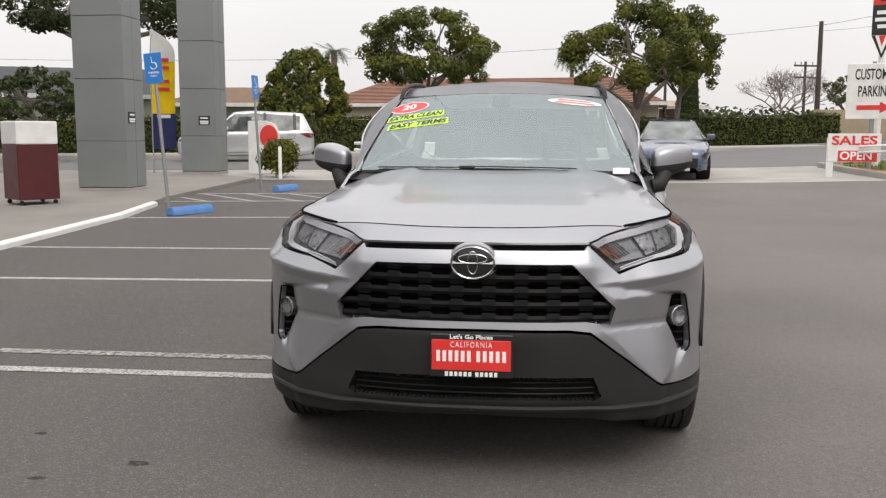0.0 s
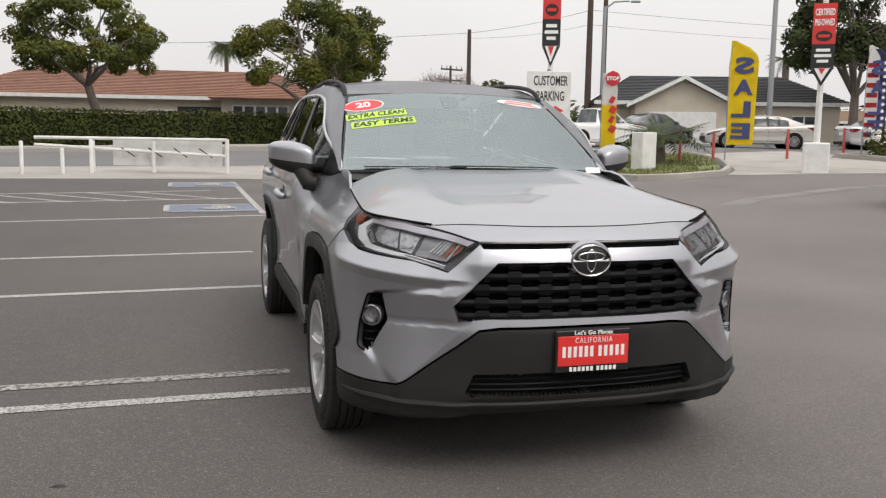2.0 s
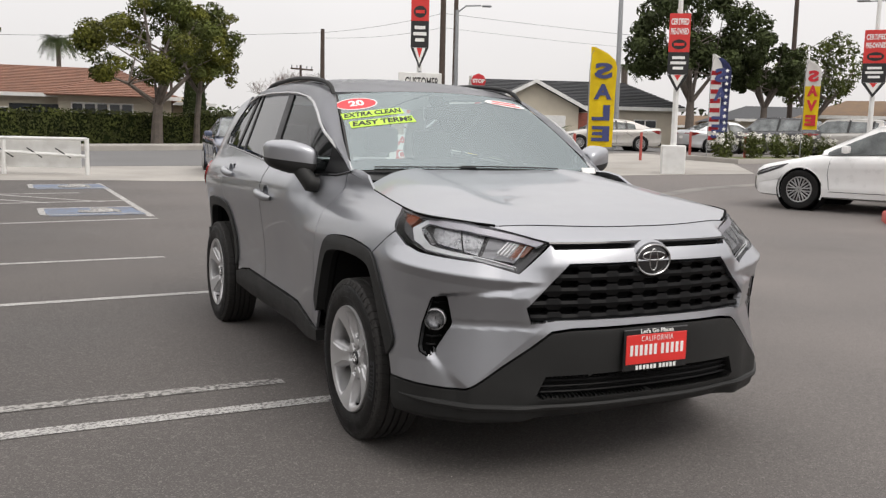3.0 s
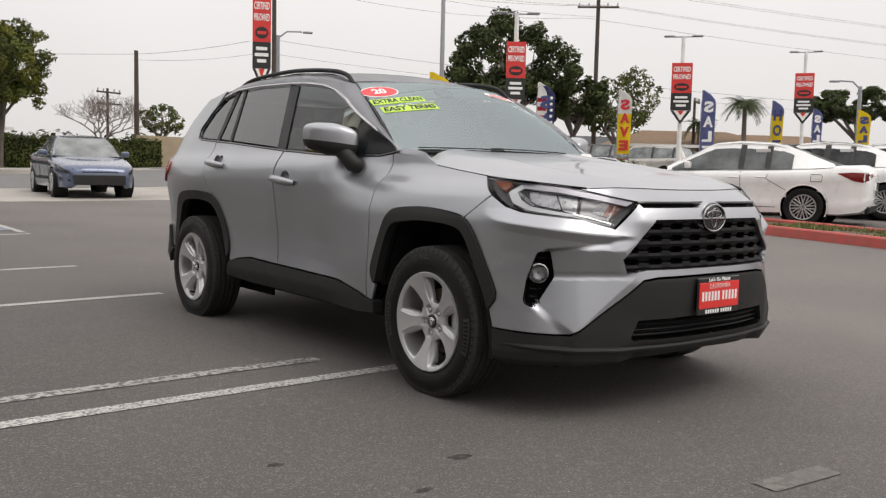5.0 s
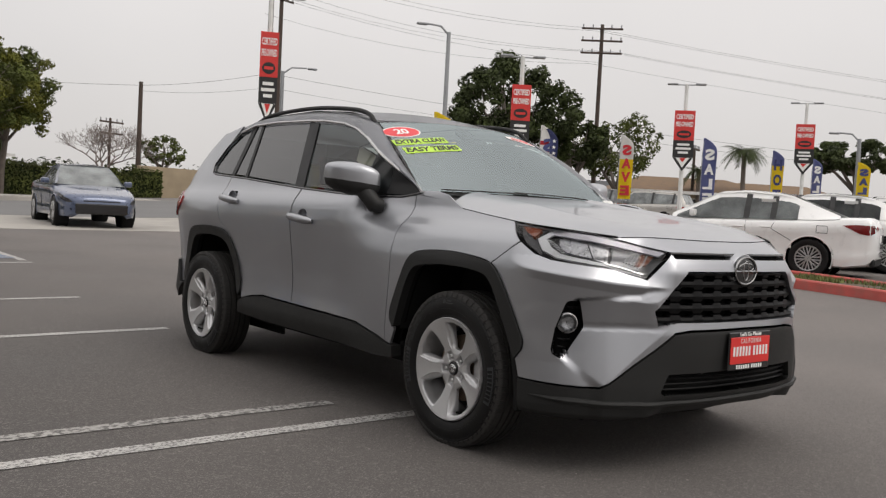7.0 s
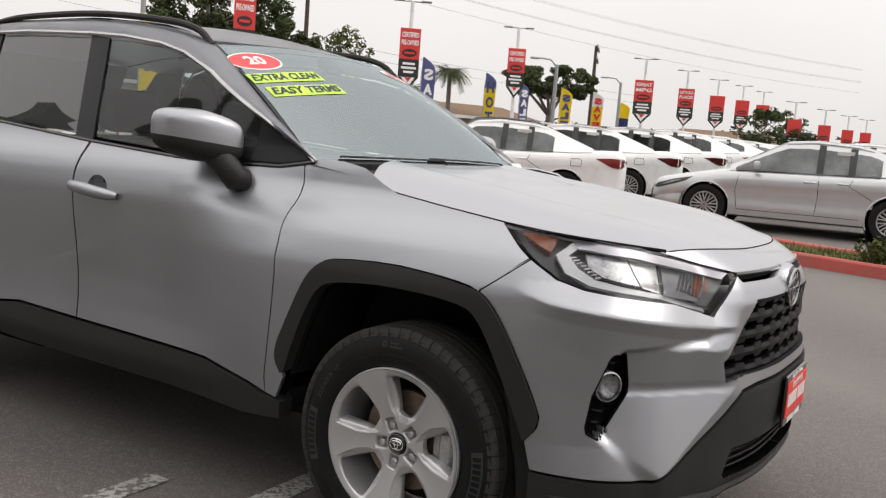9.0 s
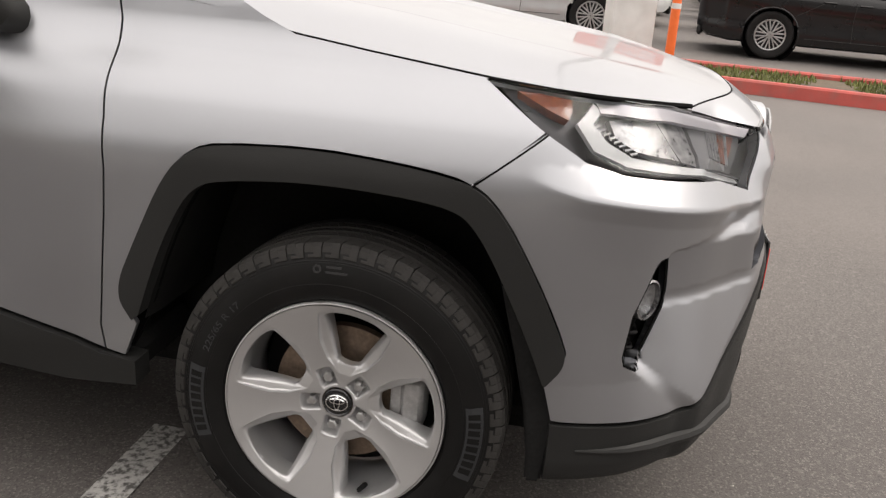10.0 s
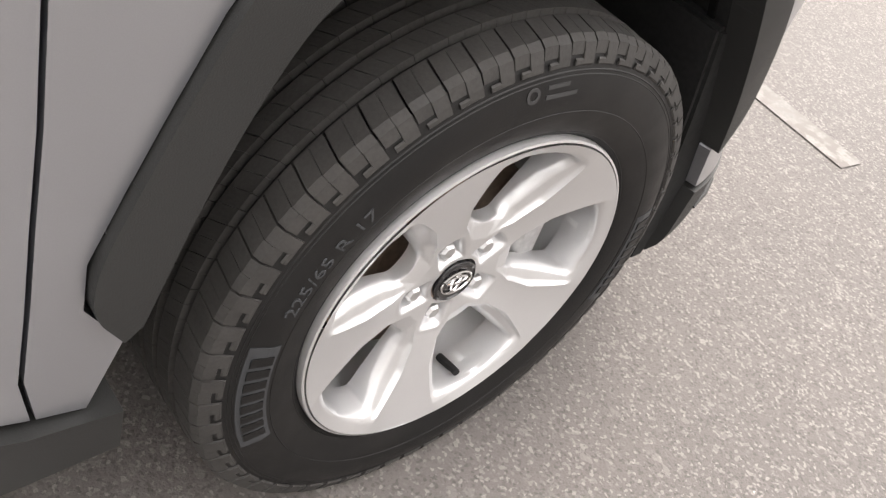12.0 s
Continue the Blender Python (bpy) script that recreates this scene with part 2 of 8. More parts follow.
def revolve(profile, sides=64, axis="x"):
    """Turns a profile of (along the axis, radius) round the axis."""
    verts, faces, n = [], [], len(profile)
    for k in range(sides):
        a = k * math.tau / sides
        for h, r in profile:
            c, s = r * math.cos(a), r * math.sin(a)
            verts.append({"x": (h, c, s), "y": (s, h, c), "z": (c, s, h)}[axis])
    for k in range(sides):
        k2 = (k + 1) % sides
        for i in range(n - 1):
            faces.append((k * n + i, k * n + i + 1, k2 * n + i + 1, k2 * n + i))
    bm = bmesh.new()
    vs = [bm.verts.new(v) for v in verts]
    for f in faces:
        bm.faces.new([vs[i] for i in f])
    bmesh.ops.remove_doubles(bm, verts=bm.verts[:], dist=1e-5)
    bmesh.ops.recalc_face_normals(bm, faces=bm.faces[:])
    return bm


def grid(points, wrap=False, thick=0.0):
    """A sheet through rows of points, with thickness if given."""
    rows, cols = len(points), len(points[0])
    bm = bmesh.new()
    vs = [[bm.verts.new(p) for p in row] for row in points]
    for i in range(rows - 1):
        for j in range(cols if wrap else cols - 1):
            q = (vs[i][j], vs[i][(j + 1) % cols], vs[i + 1][(j + 1) % cols], vs[i + 1][j])
            bm.faces.new(q)
    if thick:
        bmesh.ops.solidify(bm, geom=bm.faces[:], thickness=thick)
    return bm


def curve_at(pts, s):
    """A smooth curve through points, sampled at s from 0 to 1."""
    pts = np.asarray(pts, float)
    d = np.r_[0, np.cumsum(np.linalg.norm(np.diff(pts, axis=0), axis=1) ** 0.5)]
    x = np.asarray(s) * d[-1]
    tang = np.zeros_like(pts)
    tang[1:-1] = (pts[2:] - pts[:-2]) / (d[2:] - d[:-2])[:, None]
    tang[0], tang[-1] = (pts[1] - pts[0]) / (d[1] - d[0]), (pts[-1] - pts[-2]) / (d[-1] - d[-2])
    i = np.clip(np.searchsorted(d, x, side="right") - 1, 0, len(pts) - 2)
    h = (d[i + 1] - d[i])[:, None]
    t = ((x - d[i])[:, None] / h)
    return ((2 * t**3 - 3 * t**2 + 1) * pts[i] + (t**3 - 2 * t**2 + t) * h * tang[i]
            + (-2 * t**3 + 3 * t**2) * pts[i + 1] + (t**3 - t**2) * h * tang[i + 1])


def lettering(words, size, extrude=0.0005, bold=0.0, width=None, spacing=1.0):
    """A bmesh of words in the built-in font, centred, in the x-z plane facing -y; width stretches it to fit."""
    cu = bpy.data.curves.new("words", "FONT")
    cu.body, cu.size, cu.extrude, cu.offset = words, size, extrude, bold
    cu.align_x, cu.align_y, cu.space_character, cu.resolution_u = "CENTER", "CENTER", spacing, 3
    ob = new("words", cu)
    me = bpy.data.meshes.new_from_object(ob.evaluated_get(bpy.context.evaluated_depsgraph_get()))
    bm = bmesh.new()
    bm.from_mesh(me)
    bpy.data.objects.remove(ob)
    bpy.data.curves.remove(cu)
    bpy.data.meshes.remove(me)
    if width:
        xs = [v.co.x for v in bm.verts]
        k = width / (max(xs) - min(xs))
        bmesh.ops.scale(bm, vec=(k, 1, 1), verts=bm.verts[:])
    bmesh.ops.rotate(bm, matrix=Matrix.Rotation(radians(90), 3, "X"), verts=bm.verts[:])
    return bm


def moved(bm, m):
    bmesh.ops.transform(bm, matrix=m, verts=bm.verts[:])
    return bm


def smooth01(x, a, b):
    t = np.clip((np.asarray(x, float) - a) / (b - a), 0, 1)
    return t * t * (3 - 2 * t)


def ground_z(x, y):
    """The lot is level round the car and climbs gently to the street and the sales rows."""
    def climb(d, slope, most):
        return np.minimum(slope * 1.5 * np.log1p(np.exp(np.minimum(np.asarray(d, float), 60.0) / 1.5)), most)
    return climb(np.asarray(y, float) - 3.0, 0.016, 0.6) + climb(np.asarray(x, float) - 5.0, 0.034, 0.48)

# ---- the body surface of the main car: a plan outline with a height profile ----
PLAN = [(0, -0.915), (0.2, -0.908), (0.36, -0.885), (0.50, -0.846), (0.62, -0.79), (0.72, -0.742), (0.80, -0.682), (0.865, -0.605),
        (0.908, -0.505), (0.928, -0.38), (0.933, -0.2), (0.934, 0.1), (0.934, 0.6), (0.936, 1.2), (0.934, 1.8), (0.93, 2.3), (0.925, 2.8),
        (0.90, 3.15), (0.84, 3.38), (0.72, 3.52), (0.45, 3.61), (0, 3.64)]
_c = curve_at(PLAN, np.linspace(0, 1, 900))
_u = np.r_[0, np.cumsum(np.linalg.norm(np.diff(_c, axis=0), axis=1))]
_t = np.gradient(_c, _u, axis=0)
_n = np.stack([-_t[:, 1] * -1, _t[:, 0] * -1], 1)
_n /= np.linalg.norm(_n, axis=1)[:, None]
_nose, _side = _c[:, 1] < -0.55, (_c[:, 1] > -0.62) & (_c[:, 1] < 3.35)
U_END = float(_u[-1])


def at_x(x):
    """The way along the outline of a point of the nose that is x off the middle."""
    return float(np.interp(x, _c[_nose, 0], _u[_nose]))


def at_y(y):
    """The way along the outline of a point of the flank."""
    return float(np.interp(y, _c[_side, 1], _u[_side]))


def N(x, z):
    return (at_x(x), z)


def S(y, z):
    return (at_y(y), z)


_zg = np.arange(0.15, 1.80, 0.004)


def profile(z, inset, blur):
    raw = np.interp(_zg, z, inset)
    k = np.exp(-0.5 * (np.arange(-40, 41) * 0.004 / blur) ** 2)
    return np.convolve(np.pad(raw, 40, mode="edge"), k / k.sum(), "valid")


PR_NOSE = profile([.25, .30, .34, .42, .52, .60, .645, .70, .80, .86, .90, .93, .96, 1.0, 1.05, 1.2], [.08, .04, .01, .005, -.004, -.008, 0, .01, .012, .012, .03, .05, .07, .105, .2, .3], .008)
PR_CORNER = profile([.25, .30, .34, .385, .47, .58, .66, .70, .735, .765, .80, .838, .88, .93, .98, 1.03, 1.08, 1.2],
                    [.04, .012, .002, -.004, .008, .030, .030, .020, .028, .056, .050, .036, .058, .098, .14, .18, .23, .3], .007)
PR_FENDER = profile([.25, .28, .39, .55, .80, .845, .875, .915, .95, .985, 1.03, 1.08, 1.14, 1.2], [.03, .014, .008, .006, .006, .008, .016, .032, .048, .078, .143, .185, .20, .23], .009)
PR_DOOR = profile([.25, .32, .40, .46, .55, .66, .78, .88, .98, 1.05, 1.10, 1.14, 1.18, 1.22, 1.6, 1.7], [.09, .05, .027, .033, .040, .038, .024, .010, 0, .010, .035, .068, .088, .104, .27, .315], .016)


def crease_z(u):
    """The height of the shoulder crease under the headlamp."""
    return np.interp(u, [.525, .576, .70, .905, 1.11, 1.27], [.792, .796, .806, .828, .850, .885])


def corner_inset(u, y, z):
    """The bumper's corner: a shoulder crease under the headlamp, the side skin below it that overhangs a wing, and under the wing a lower face; the two are flat planes that meet in a valley."""
    zc = crease_z(u)
    ic = np.interp(u, [.50, .576, .64, .75, .90, 1.0, 1.1, 1.2], [.002, .014, .018, .018, .012, .010, .006, .003])
    above = ic + (.072 - ic) * np.clip((z - zc) / (.90 - zc), 0, 1)
    above = np.where(z > .90, np.interp(z, _zg, PR_CORNER), above)
    d = zc - z
    side = (ic + np.interp(d, [0, .006, .04, .12, .22, .45], [0, .001, .013, .021, .024, .026]) * np.interp(u, [.9, 1.18], [1, .5])) * np.interp(z, [.385, .47, .60], [.45, .85, 1]) + np.interp(z, [.24, .26, .30, .385], [.040, .012, .002, 0])
    wing, face = -.029 + .2061 * u - .12 * z + .5 * np.maximum(z - .735, 0) * (1 - smooth01(u, .66, .80)), -.2542 + .2134 * u + .231 * z
    soft = .006
    h = np.clip(.5 + (face - wing) / (2 * soft), 0, 1)
    front = face * (1 - h) + wing * h - soft * h * (1 - h) * -1.0
    front = np.maximum(front, np.interp(z, [.24, .26, .30, .39, .60], [.040, .014, .002, -.004, -.006]))
    front = front - .3 * np.maximum(front - side, 0) * smooth01(u, .76, .84) * (1 - smooth01(z, .42, .53))
    zt = np.interp(u, [.54, .576, .60, .73, .89], [.795, .785, .766, .752, .735])
    ramp = np.interp(u, [.56, .72], [.030, .013])
    ub = np.interp(z, [.386, .50, .624, .727], [.775, .935, .90, .885])
    wide = np.interp(z, [.44, .57], [.036, .015])
    k = smooth01(ub - u, -wide, wide) * (1 - smooth01(z, zt - ramp, zt + ramp * .4))
    return np.where(z > zc, above, side + (front - side) * k)


def shell(uz, off=0.0):
    """Places on the body for rows of (way along the outline, height), off metres outside it."""
    u, z = np.asarray(uz, float).T
    au = np.abs(u)
    x, y = np.interp(au, _u, _c[:, 0]), np.interp(au, _u, _c[:, 1])
    nx, ny = np.interp(au, _u, _n[:, 0]), np.interp(au, _u, _n[:, 1])
    a, b, c, d = (np.interp(z, _zg, p) for p in (PR_NOSE, PR_CORNER, PR_FENDER, PR_DOOR))
    k1, k2, k3 = smooth01(au, at_x(0.43), at_x(0.56)), smooth01(y, -0.56, -0.34), smooth01(y, 0.50, 1.00)
    b = np.where(au > at_x(0.42), corner_inset(au, y, z), b)
    ins = a * (1 - k1) + b * k1
    ins = ins * (1 - k2) + c * k2
    ins = ins * (1 - k3) + d * k3
    # haunch over the rear wheel
    ins = ins - 0.012 * np.exp(-((y - 2.72) / 0.42) ** 2 - ((z - 0.95) / 0.10) ** 2)
    ins = ins - off
    return np.stack([np.sign(u + 1e-12) * (x - nx * ins), y - ny * ins, z], 1)


def inside(poly, p):
    x, y = p
    hit = False
    for i in range(len(poly)):
        (x1, y1), (x2, y2) = poly[i - 1], poly[i]
        if (y1 > y) != (y2 > y) and x < (x2 - x1) * (y - y1) / (y2 - y1) + x1:
            hit = not hit
    return hit


def clip(poly, axis, value, keep_above):
    out = []
    for i in range(len(poly)):
        p, q = poly[i - 1], poly[i]
        a, b = (p[axis] >= value, q[axis] >= value) if keep_above else (p[axis] <= value, q[axis] <= value)
        if a != b:
            t = (value - p[axis]) / (q[axis] - p[axis])
            r = [p[0] + t * (q[0] - p[0]), p[1] + t * (q[1] - p[1])]
            r[axis] = value
            out.append(tuple(r))
        if b:
            out.append(q)
    return out


def shrink(poly, gap):
    """An outline drawn in by gap, to leave an open joint to its neighbours."""
    area = sum(poly[i - 1][0] * poly[i][1] - poly[i][0] * poly[i - 1][1] for i in range(len(poly)))
    s = 1 if area > 0 else -1
    out = []
    for i in range(len(poly)):
        a, p, b = Vector(poly[i - 1]), Vector(poly[i]), Vector(poly[(i + 1) % len(poly)])
        d1, d2 = (p - a), (b - p)
        if d1.length < 1e-6 or d2.length < 1e-6:
            continue
        d1.normalize(), d2.normalize()
        n1, n2 = Vector((-d1.y, d1.x)) * s, Vector((-d2.y, d2.x)) * s
        k = n1 + n2
        q = p + k * gap / max(k.dot(n1), 0.35) if k.length > 1e-4 else p + n1 * gap
        out.append((q.x, q.y))
    return out


def halves(outer, hole, at):
    """An outline with a hole, parted at a place through the hole into two plain outlines."""
    out = []
    for above in (True, False):
        o, h = clip(outer, 0, at, above), clip(hole, 0, at, above)
        ends = [i for i, p in enumerate(h) if abs(p[0] - at) < 1e-9]
        i = next(i for i in ends if (i + 1) % len(h) not in ends)
        chain = [h[(i + k) % len(h)] for k in range(len(h))]
        for k in range(len(o)):
            p, q = o[k - 1], o[k]
            if abs(p[0] - at) < 1e-9 and abs(q[0] - at) < 1e-9 and min(p[1], q[1]) < min(chain[0][1], chain[-1][1]) and max(p[1], q[1]) > max(chain[0][1], chain[-1][1]):
                if abs(chain[0][1] - p[1]) > abs(chain[-1][1] - p[1]):
                    chain = chain[::-1]
                out.append(o[:k] + chain + o[k:])
                break
    return out


def cells(poly, da, db):
    """Square cells that fill an outline: vertices and faces in the outline's plane."""
    poly = [tuple(map(float, p)) for p in poly]
    a0, a1 = min(p[0] for p in poly), max(p[0] for p in poly)
    b0, b1 = min(p[1] for p in poly), max(p[1] for p in poly)
    i0, i1, j0, j1 = math.floor(a0 / da), math.ceil(a1 / da), math.floor(b0 / db), math.ceil(b1 / db)
    touched = set()
    for k in range(len(poly)):
        p, q = poly[k - 1], poly[k]
        n = int(max(abs(p[0] - q[0]) / da, abs(p[1] - q[1]) / db) * 6) + 2
        for s in range(n + 1):
            a, b = p[0] + (q[0] - p[0]) * s / n, p[1] + (q[1] - p[1]) * s / n
            for e in (-1e-6, 1e-6):
                touched.add((math.floor((a + e) / da), math.floor((b + e) / db)))
    ids, verts, faces = {}, [], []
    def vid(p):
        key = (round(p[0], 5), round(p[1], 5))
        if key not in ids:
            ids[key] = len(verts)
            verts.append(p)
        return ids[key]
    for i in range(i0, i1):
        strip = None
        for j in range(j0, j1):
            lo_a, hi_a, lo_b, hi_b = i * da, (i + 1) * da, j * db, (j + 1) * db
            if (i, j) in touched:
                if strip is None:
                    strip = clip(clip(poly, 0, lo_a, True), 0, hi_a, False)
                f = clip(clip(strip, 1, lo_b, True), 1, hi_b, False) if strip else []
                loop = []
                for p in f:
                    v = vid(p)
                    if v not in loop:
                        loop.append(v)
                if len(loop) > 2:
                    area = sum(verts[loop[k - 1]][0] * verts[loop[k]][1] - verts[loop[k]][0] * verts[loop[k - 1]][1] for k in range(len(loop)))
                    if abs(area) > 1e-8:
                        faces.append(loop if area > 0 else loop[::-1])
            elif inside(poly, ((lo_a + hi_a) / 2, (lo_b + hi_b) / 2)):
                faces.append([vid(p) for p in ((lo_a, lo_b), (hi_a, lo_b), (hi_a, hi_b), (lo_a, hi_b))])
    return verts, faces


def skin(name, outline, material, parent, side=-1, off=0.0, thick=0.014, gap=0.0022, res=0.022, surf=None, whole=False, label="", hole=None, level=None):
    """A pressed panel on the body surface with turned-in edges. side: -1 the car's right flank, 1 its left; whole: both halves in one."""
    surf = surf or shell
    if gap:
        drawn = shrink(outline, gap)
        outline = [(0.0 if whole and abs(a) < abs(gap) * 1.8 else a, b) for a, b in drawn]
    if level:  # cells run along a line on the panel
        outline, hole = [(a, b - level(a)) for a, b in outline], [(a, b - level(a)) for a, b in hole]
    if hole:
        flat, faces, ids = [], [], {}
        for half in halves(outline, shrink(hole, -gap), round(np.mean([p[0] for p in hole]) / res) * res):
            v, fs = cells(half, res, res)
            at = []
            for q in v:
                key = (round(q[0], 5), round(q[1], 5))
                if key not in ids:
                    ids[key] = len(flat)
                    flat.append(q)
                at.append(ids[key])
            faces += [[at[i] for i in f] for f in fs]
    else:
        flat, faces = cells(outline, res, res)
    n = len(flat)
    uz = np.array(flat)
    if level:
        uz[:, 1] += level(uz[:, 0])
    e = 2e-3
    place = surf(uz, off)
    du, dv = surf(uz + (e, 0), off) - surf(uz - (e, 0), off), surf(uz + (0, e), off) - surf(uz - (0, e), off)
    nor = np.cross(du, dv)
    nor /= np.linalg.norm(nor, axis=1)[:, None] + 1e-12
    count = {}
    for f in faces:
        for k in range(len(f)):
            a, b = f[k - 1], f[k]
            count[(a, b)] = count.get((a, b), 0) + 1
    rim = [(a, b) for (a, b) in count if (b, a) not in count]
    if whole:
        rim = [(a, b) for a, b in rim if not (abs(uz[a, 0]) < 1e-4 and abs(uz[b, 0]) < 1e-4)]
    deep = {v: i + n for i, v in enumerate(sorted({v for r in rim for v in r}))}
    order = sorted(deep, key=lambda v: deep[v])
    verts = np.concatenate([place, place[order] - nor[order] * thick]) if order else place
    skin_n = len(faces)
    faces = [list(f) for f in faces] + [[b, a, deep[a], deep[b]] for a, b in rim]
    sides = (side, -side) if whole else (side,)
    all_v, all_f, all_n = [], [], []
    for s in sides:
        base = len(all_v)
        all_v += [(v[0] * s, v[1], v[2]) for v in verts]
        for k, f in enumerate(faces):
            g = [base + i for i in f]
            ns = [(nor[i][0] * s, nor[i][1], nor[i][2]) if k < skin_n else None for i in f]
            if s < 0:
                g, ns = g[::-1], ns[::-1]
            all_f.append(g)
            all_n.append(ns)
    me = bpy.data.meshes.new(name)
    me.from_pydata(all_v, [], all_f)
    me.update()
    me.polygons.foreach_set("use_smooth", [True] * len(me.polygons))
    out = []
    for p, ns in zip(me.polygons, all_n):
        out += [q if q else tuple(p.normal) for q in ns]
    me.normals_split_custom_set(out)
    me.materials.append(material)
    ob = new(name, me)
    ob.parent = parent
    if label:
        tagged(ob, label)
    return ob


def edge_bar(name, path, material, parent, side=-1, radius=0.005, off=0.0, label="", sides=6):
    """A thin bar that follows a line on the body surface."""
    pts = shell(np.array(path), off)
    return part(name, tube([(p[0] * side, p[1], p[2]) for p in pts], radius, sides), material, parent, label, smooth=True)


def dense(path, step=0.02):
    out = []
    for (a, b), (c, d) in zip(path[:-1], path[1:]):
        k = max(int(math.hypot(c - a, d - b) / step), 1)
        out += [(a + (c - a) * i / k, b + (d - b) * i / k) for i in range(k)]
    return out + [path[-1]]

# ---- the silver crossover ----
suv = thing("crossover_car", "silver compact crossover with black wheel arches, parked on the asphalt", "car")

def eased(line, rounds=2):
    """A line with its corners rounded off, its ends kept."""
    for _ in range(rounds):
        out = [line[0]]
        for (a, b), (c, d) in zip(line[:-1], line[1:]):
            out += [(a * .75 + c * .25, b * .75 + d * .25), (a * .25 + c * .75, b * .25 + d * .75)]
        line = out + [line[-1]]
    return line


ARCH_F = [(.43, .475), (.476, .542), (.424, .667), (.361, .806), (.307, .860), (.254, .876), (.061, .887), (-.094, .878), (-.202, .866), (-.262, .850), (-.315, .80), (-.379, .699), (-.435, .594), (-.464, .522), (-.421, .467)]
ARCH_FI = [(.43, .475), (.38, .634), (.33, .744), (.294, .789), (.247, .807), (.084, .824), (-.095, .821), (-.205, .809), (-.25, .788), (-.301, .717), (-.384, .557), (-.421, .467)]
ARCH_R = [(2.20, .455), (2.158, .50), (2.215, .68), (2.30, .805), (2.37, .858), (2.46, .878), (2.66, .887), (2.86, .876), (2.95, .85), (3.02, .79), (3.09, .66), (3.14, .53), (3.10, .46)]
ARCH_RI = [(2.20, .455), (2.275, .66), (2.35, .77), (2.42, .808), (2.52, .824), (2.66, .828), (2.83, .818), (2.91, .785), (2.99, .68), (3.06, .54), (3.10, .46)]
ARCH_F, ARCH_FI, ARCH_R, ARCH_RI = (eased(k, 1) for k in (ARCH_F, ARCH_FI, ARCH_R, ARCH_RI))
SEAM_HOOD = [(.50, 1.165), (.40, 1.165), (.306, 1.150), (.234, 1.112), (.162, 1.082), (-.007, 1.062), (-.247, 1.036)]
SEAM_DOOR1 = [(.50, 1.165), (.556, 1.150), (.545, 1.10), (.515, .987), (.500, .90), (.493, .80), (.497, .70), (.503, .62), (.508, .54), (.514, .46), (.505, .405)]
BELT = [(.517, 1.152), (.64, 1.128), (.80, 1.125), (1.017, 1.130), (1.511, 1.155), (2.291, 1.209), (2.808, 1.238)]
DLO_TOP = [(.517, 1.152), (.743, 1.29), (1.014, 1.438), (1.182, 1.505), (1.331, 1.540), (1.55, 1.566), (1.766, 1.578), (2.2, 1.586), (2.50, 1.578), (2.66, 1.54), (2.80, 1.44), (2.889, 1.308), (2.86, 1.25), (2.808, 1.238)]


def s_line(line):
    return [S(y, z) for y, z in line]


def seam_z(y):
    return float(np.interp(y, [-.66, -.471, -.247, -.007, .162, .234, .306, .40], [.992, 1.018, 1.036, 1.062, 1.082, 1.112, 1.150, 1.165]))


def seam_x(y):
    return float(shell([S(y, seam_z(y))])[0][0])


def hood_edge(y):
    x = float(np.interp(y, [-.80, -.66, -.631, -.591, -.53, -.47], [.50, .562, .595, .644, .705, seam_x(-.47)])) if y < -.47 else seam_x(y)
    return x - float(np.interp(y, [-.66, -.25, .0], [.012, .009, .0055]))


def hood_top(x, y):
    xe = hood_edge(y)
    s = min(abs(x) / xe, 1.0)
    rise = float(np.interp(y, [-.82, -.6, 0, .5], [.012, .034, .054, .048]))
    z = float(np.interp(y, [-.82, -.66], [.972, .992])) if y < -.66 else seam_z(y)
    z = z if y < .16 else float(np.interp(y, [.16, .55], [1.082, 1.135]))
    crease = .013 * smooth01(s, .50, .60) * (1 - smooth01(s, .72, .97)) * smooth01(y, -.75, -.2)
    return z + rise * (1 - s**4.2) + float(crease)


# hood and nose
ss = np.linspace(-1, 1, 57)
rows = []
for v in np.linspace(0, 1, 46):
    row = []
    for s in ss:
        front, back = -.775 + .125 * abs(s) ** 3.0, .43 - .15 * abs(s) ** 4
        y = front + (back - front) * v
        x = s * hood_edge(y)
        row.append((x, y, hood_top(x, y)))
    rows.append(row)
rows = [[(x, y, z - .012) for x, y, z in rows[0]]] + rows + [[(x, y, z - .012) for x, y, z in rows[-1]]]
rows = [[(r[0][0], r[0][1], r[0][2] - .015)] + list(r) + [(r[-1][0], r[-1][1], r[-1][2] - .015)] for r in rows]
part("hood", grid(rows), M_SILVER, suv, smooth=True)
rows = []
for v in np.linspace(0, 1, 10):
    row = []
    for s in ss:
        y0 = -.779 + .125 * abs(s) ** 3.0
        x0 = s * hood_edge(max(y0, -.80))
        p0 = Vector((x0, y0, hood_top(x0, y0) - .002))
        xl = float(np.interp(abs(s), [0, .74, 1.0], [0, .436, .655]))
        q = shell([N(xl, float(np.interp(xl, [0, .436, .56, .655], [.945, .942, .966, .990])))])[0]
        p1 = Vector((math.copysign(q[0], s), q[1] + .003, q[2]))
        p = p0.lerp(p1, v) + Vector((0, -.002, .003)) * math.sin(v * math.pi) * (1 - abs(s) ** 4)
        row.append(p)
    rows.append(row)
part("nose_panel", grid(rows[::-1]), M_SILVER, suv, smooth=True)

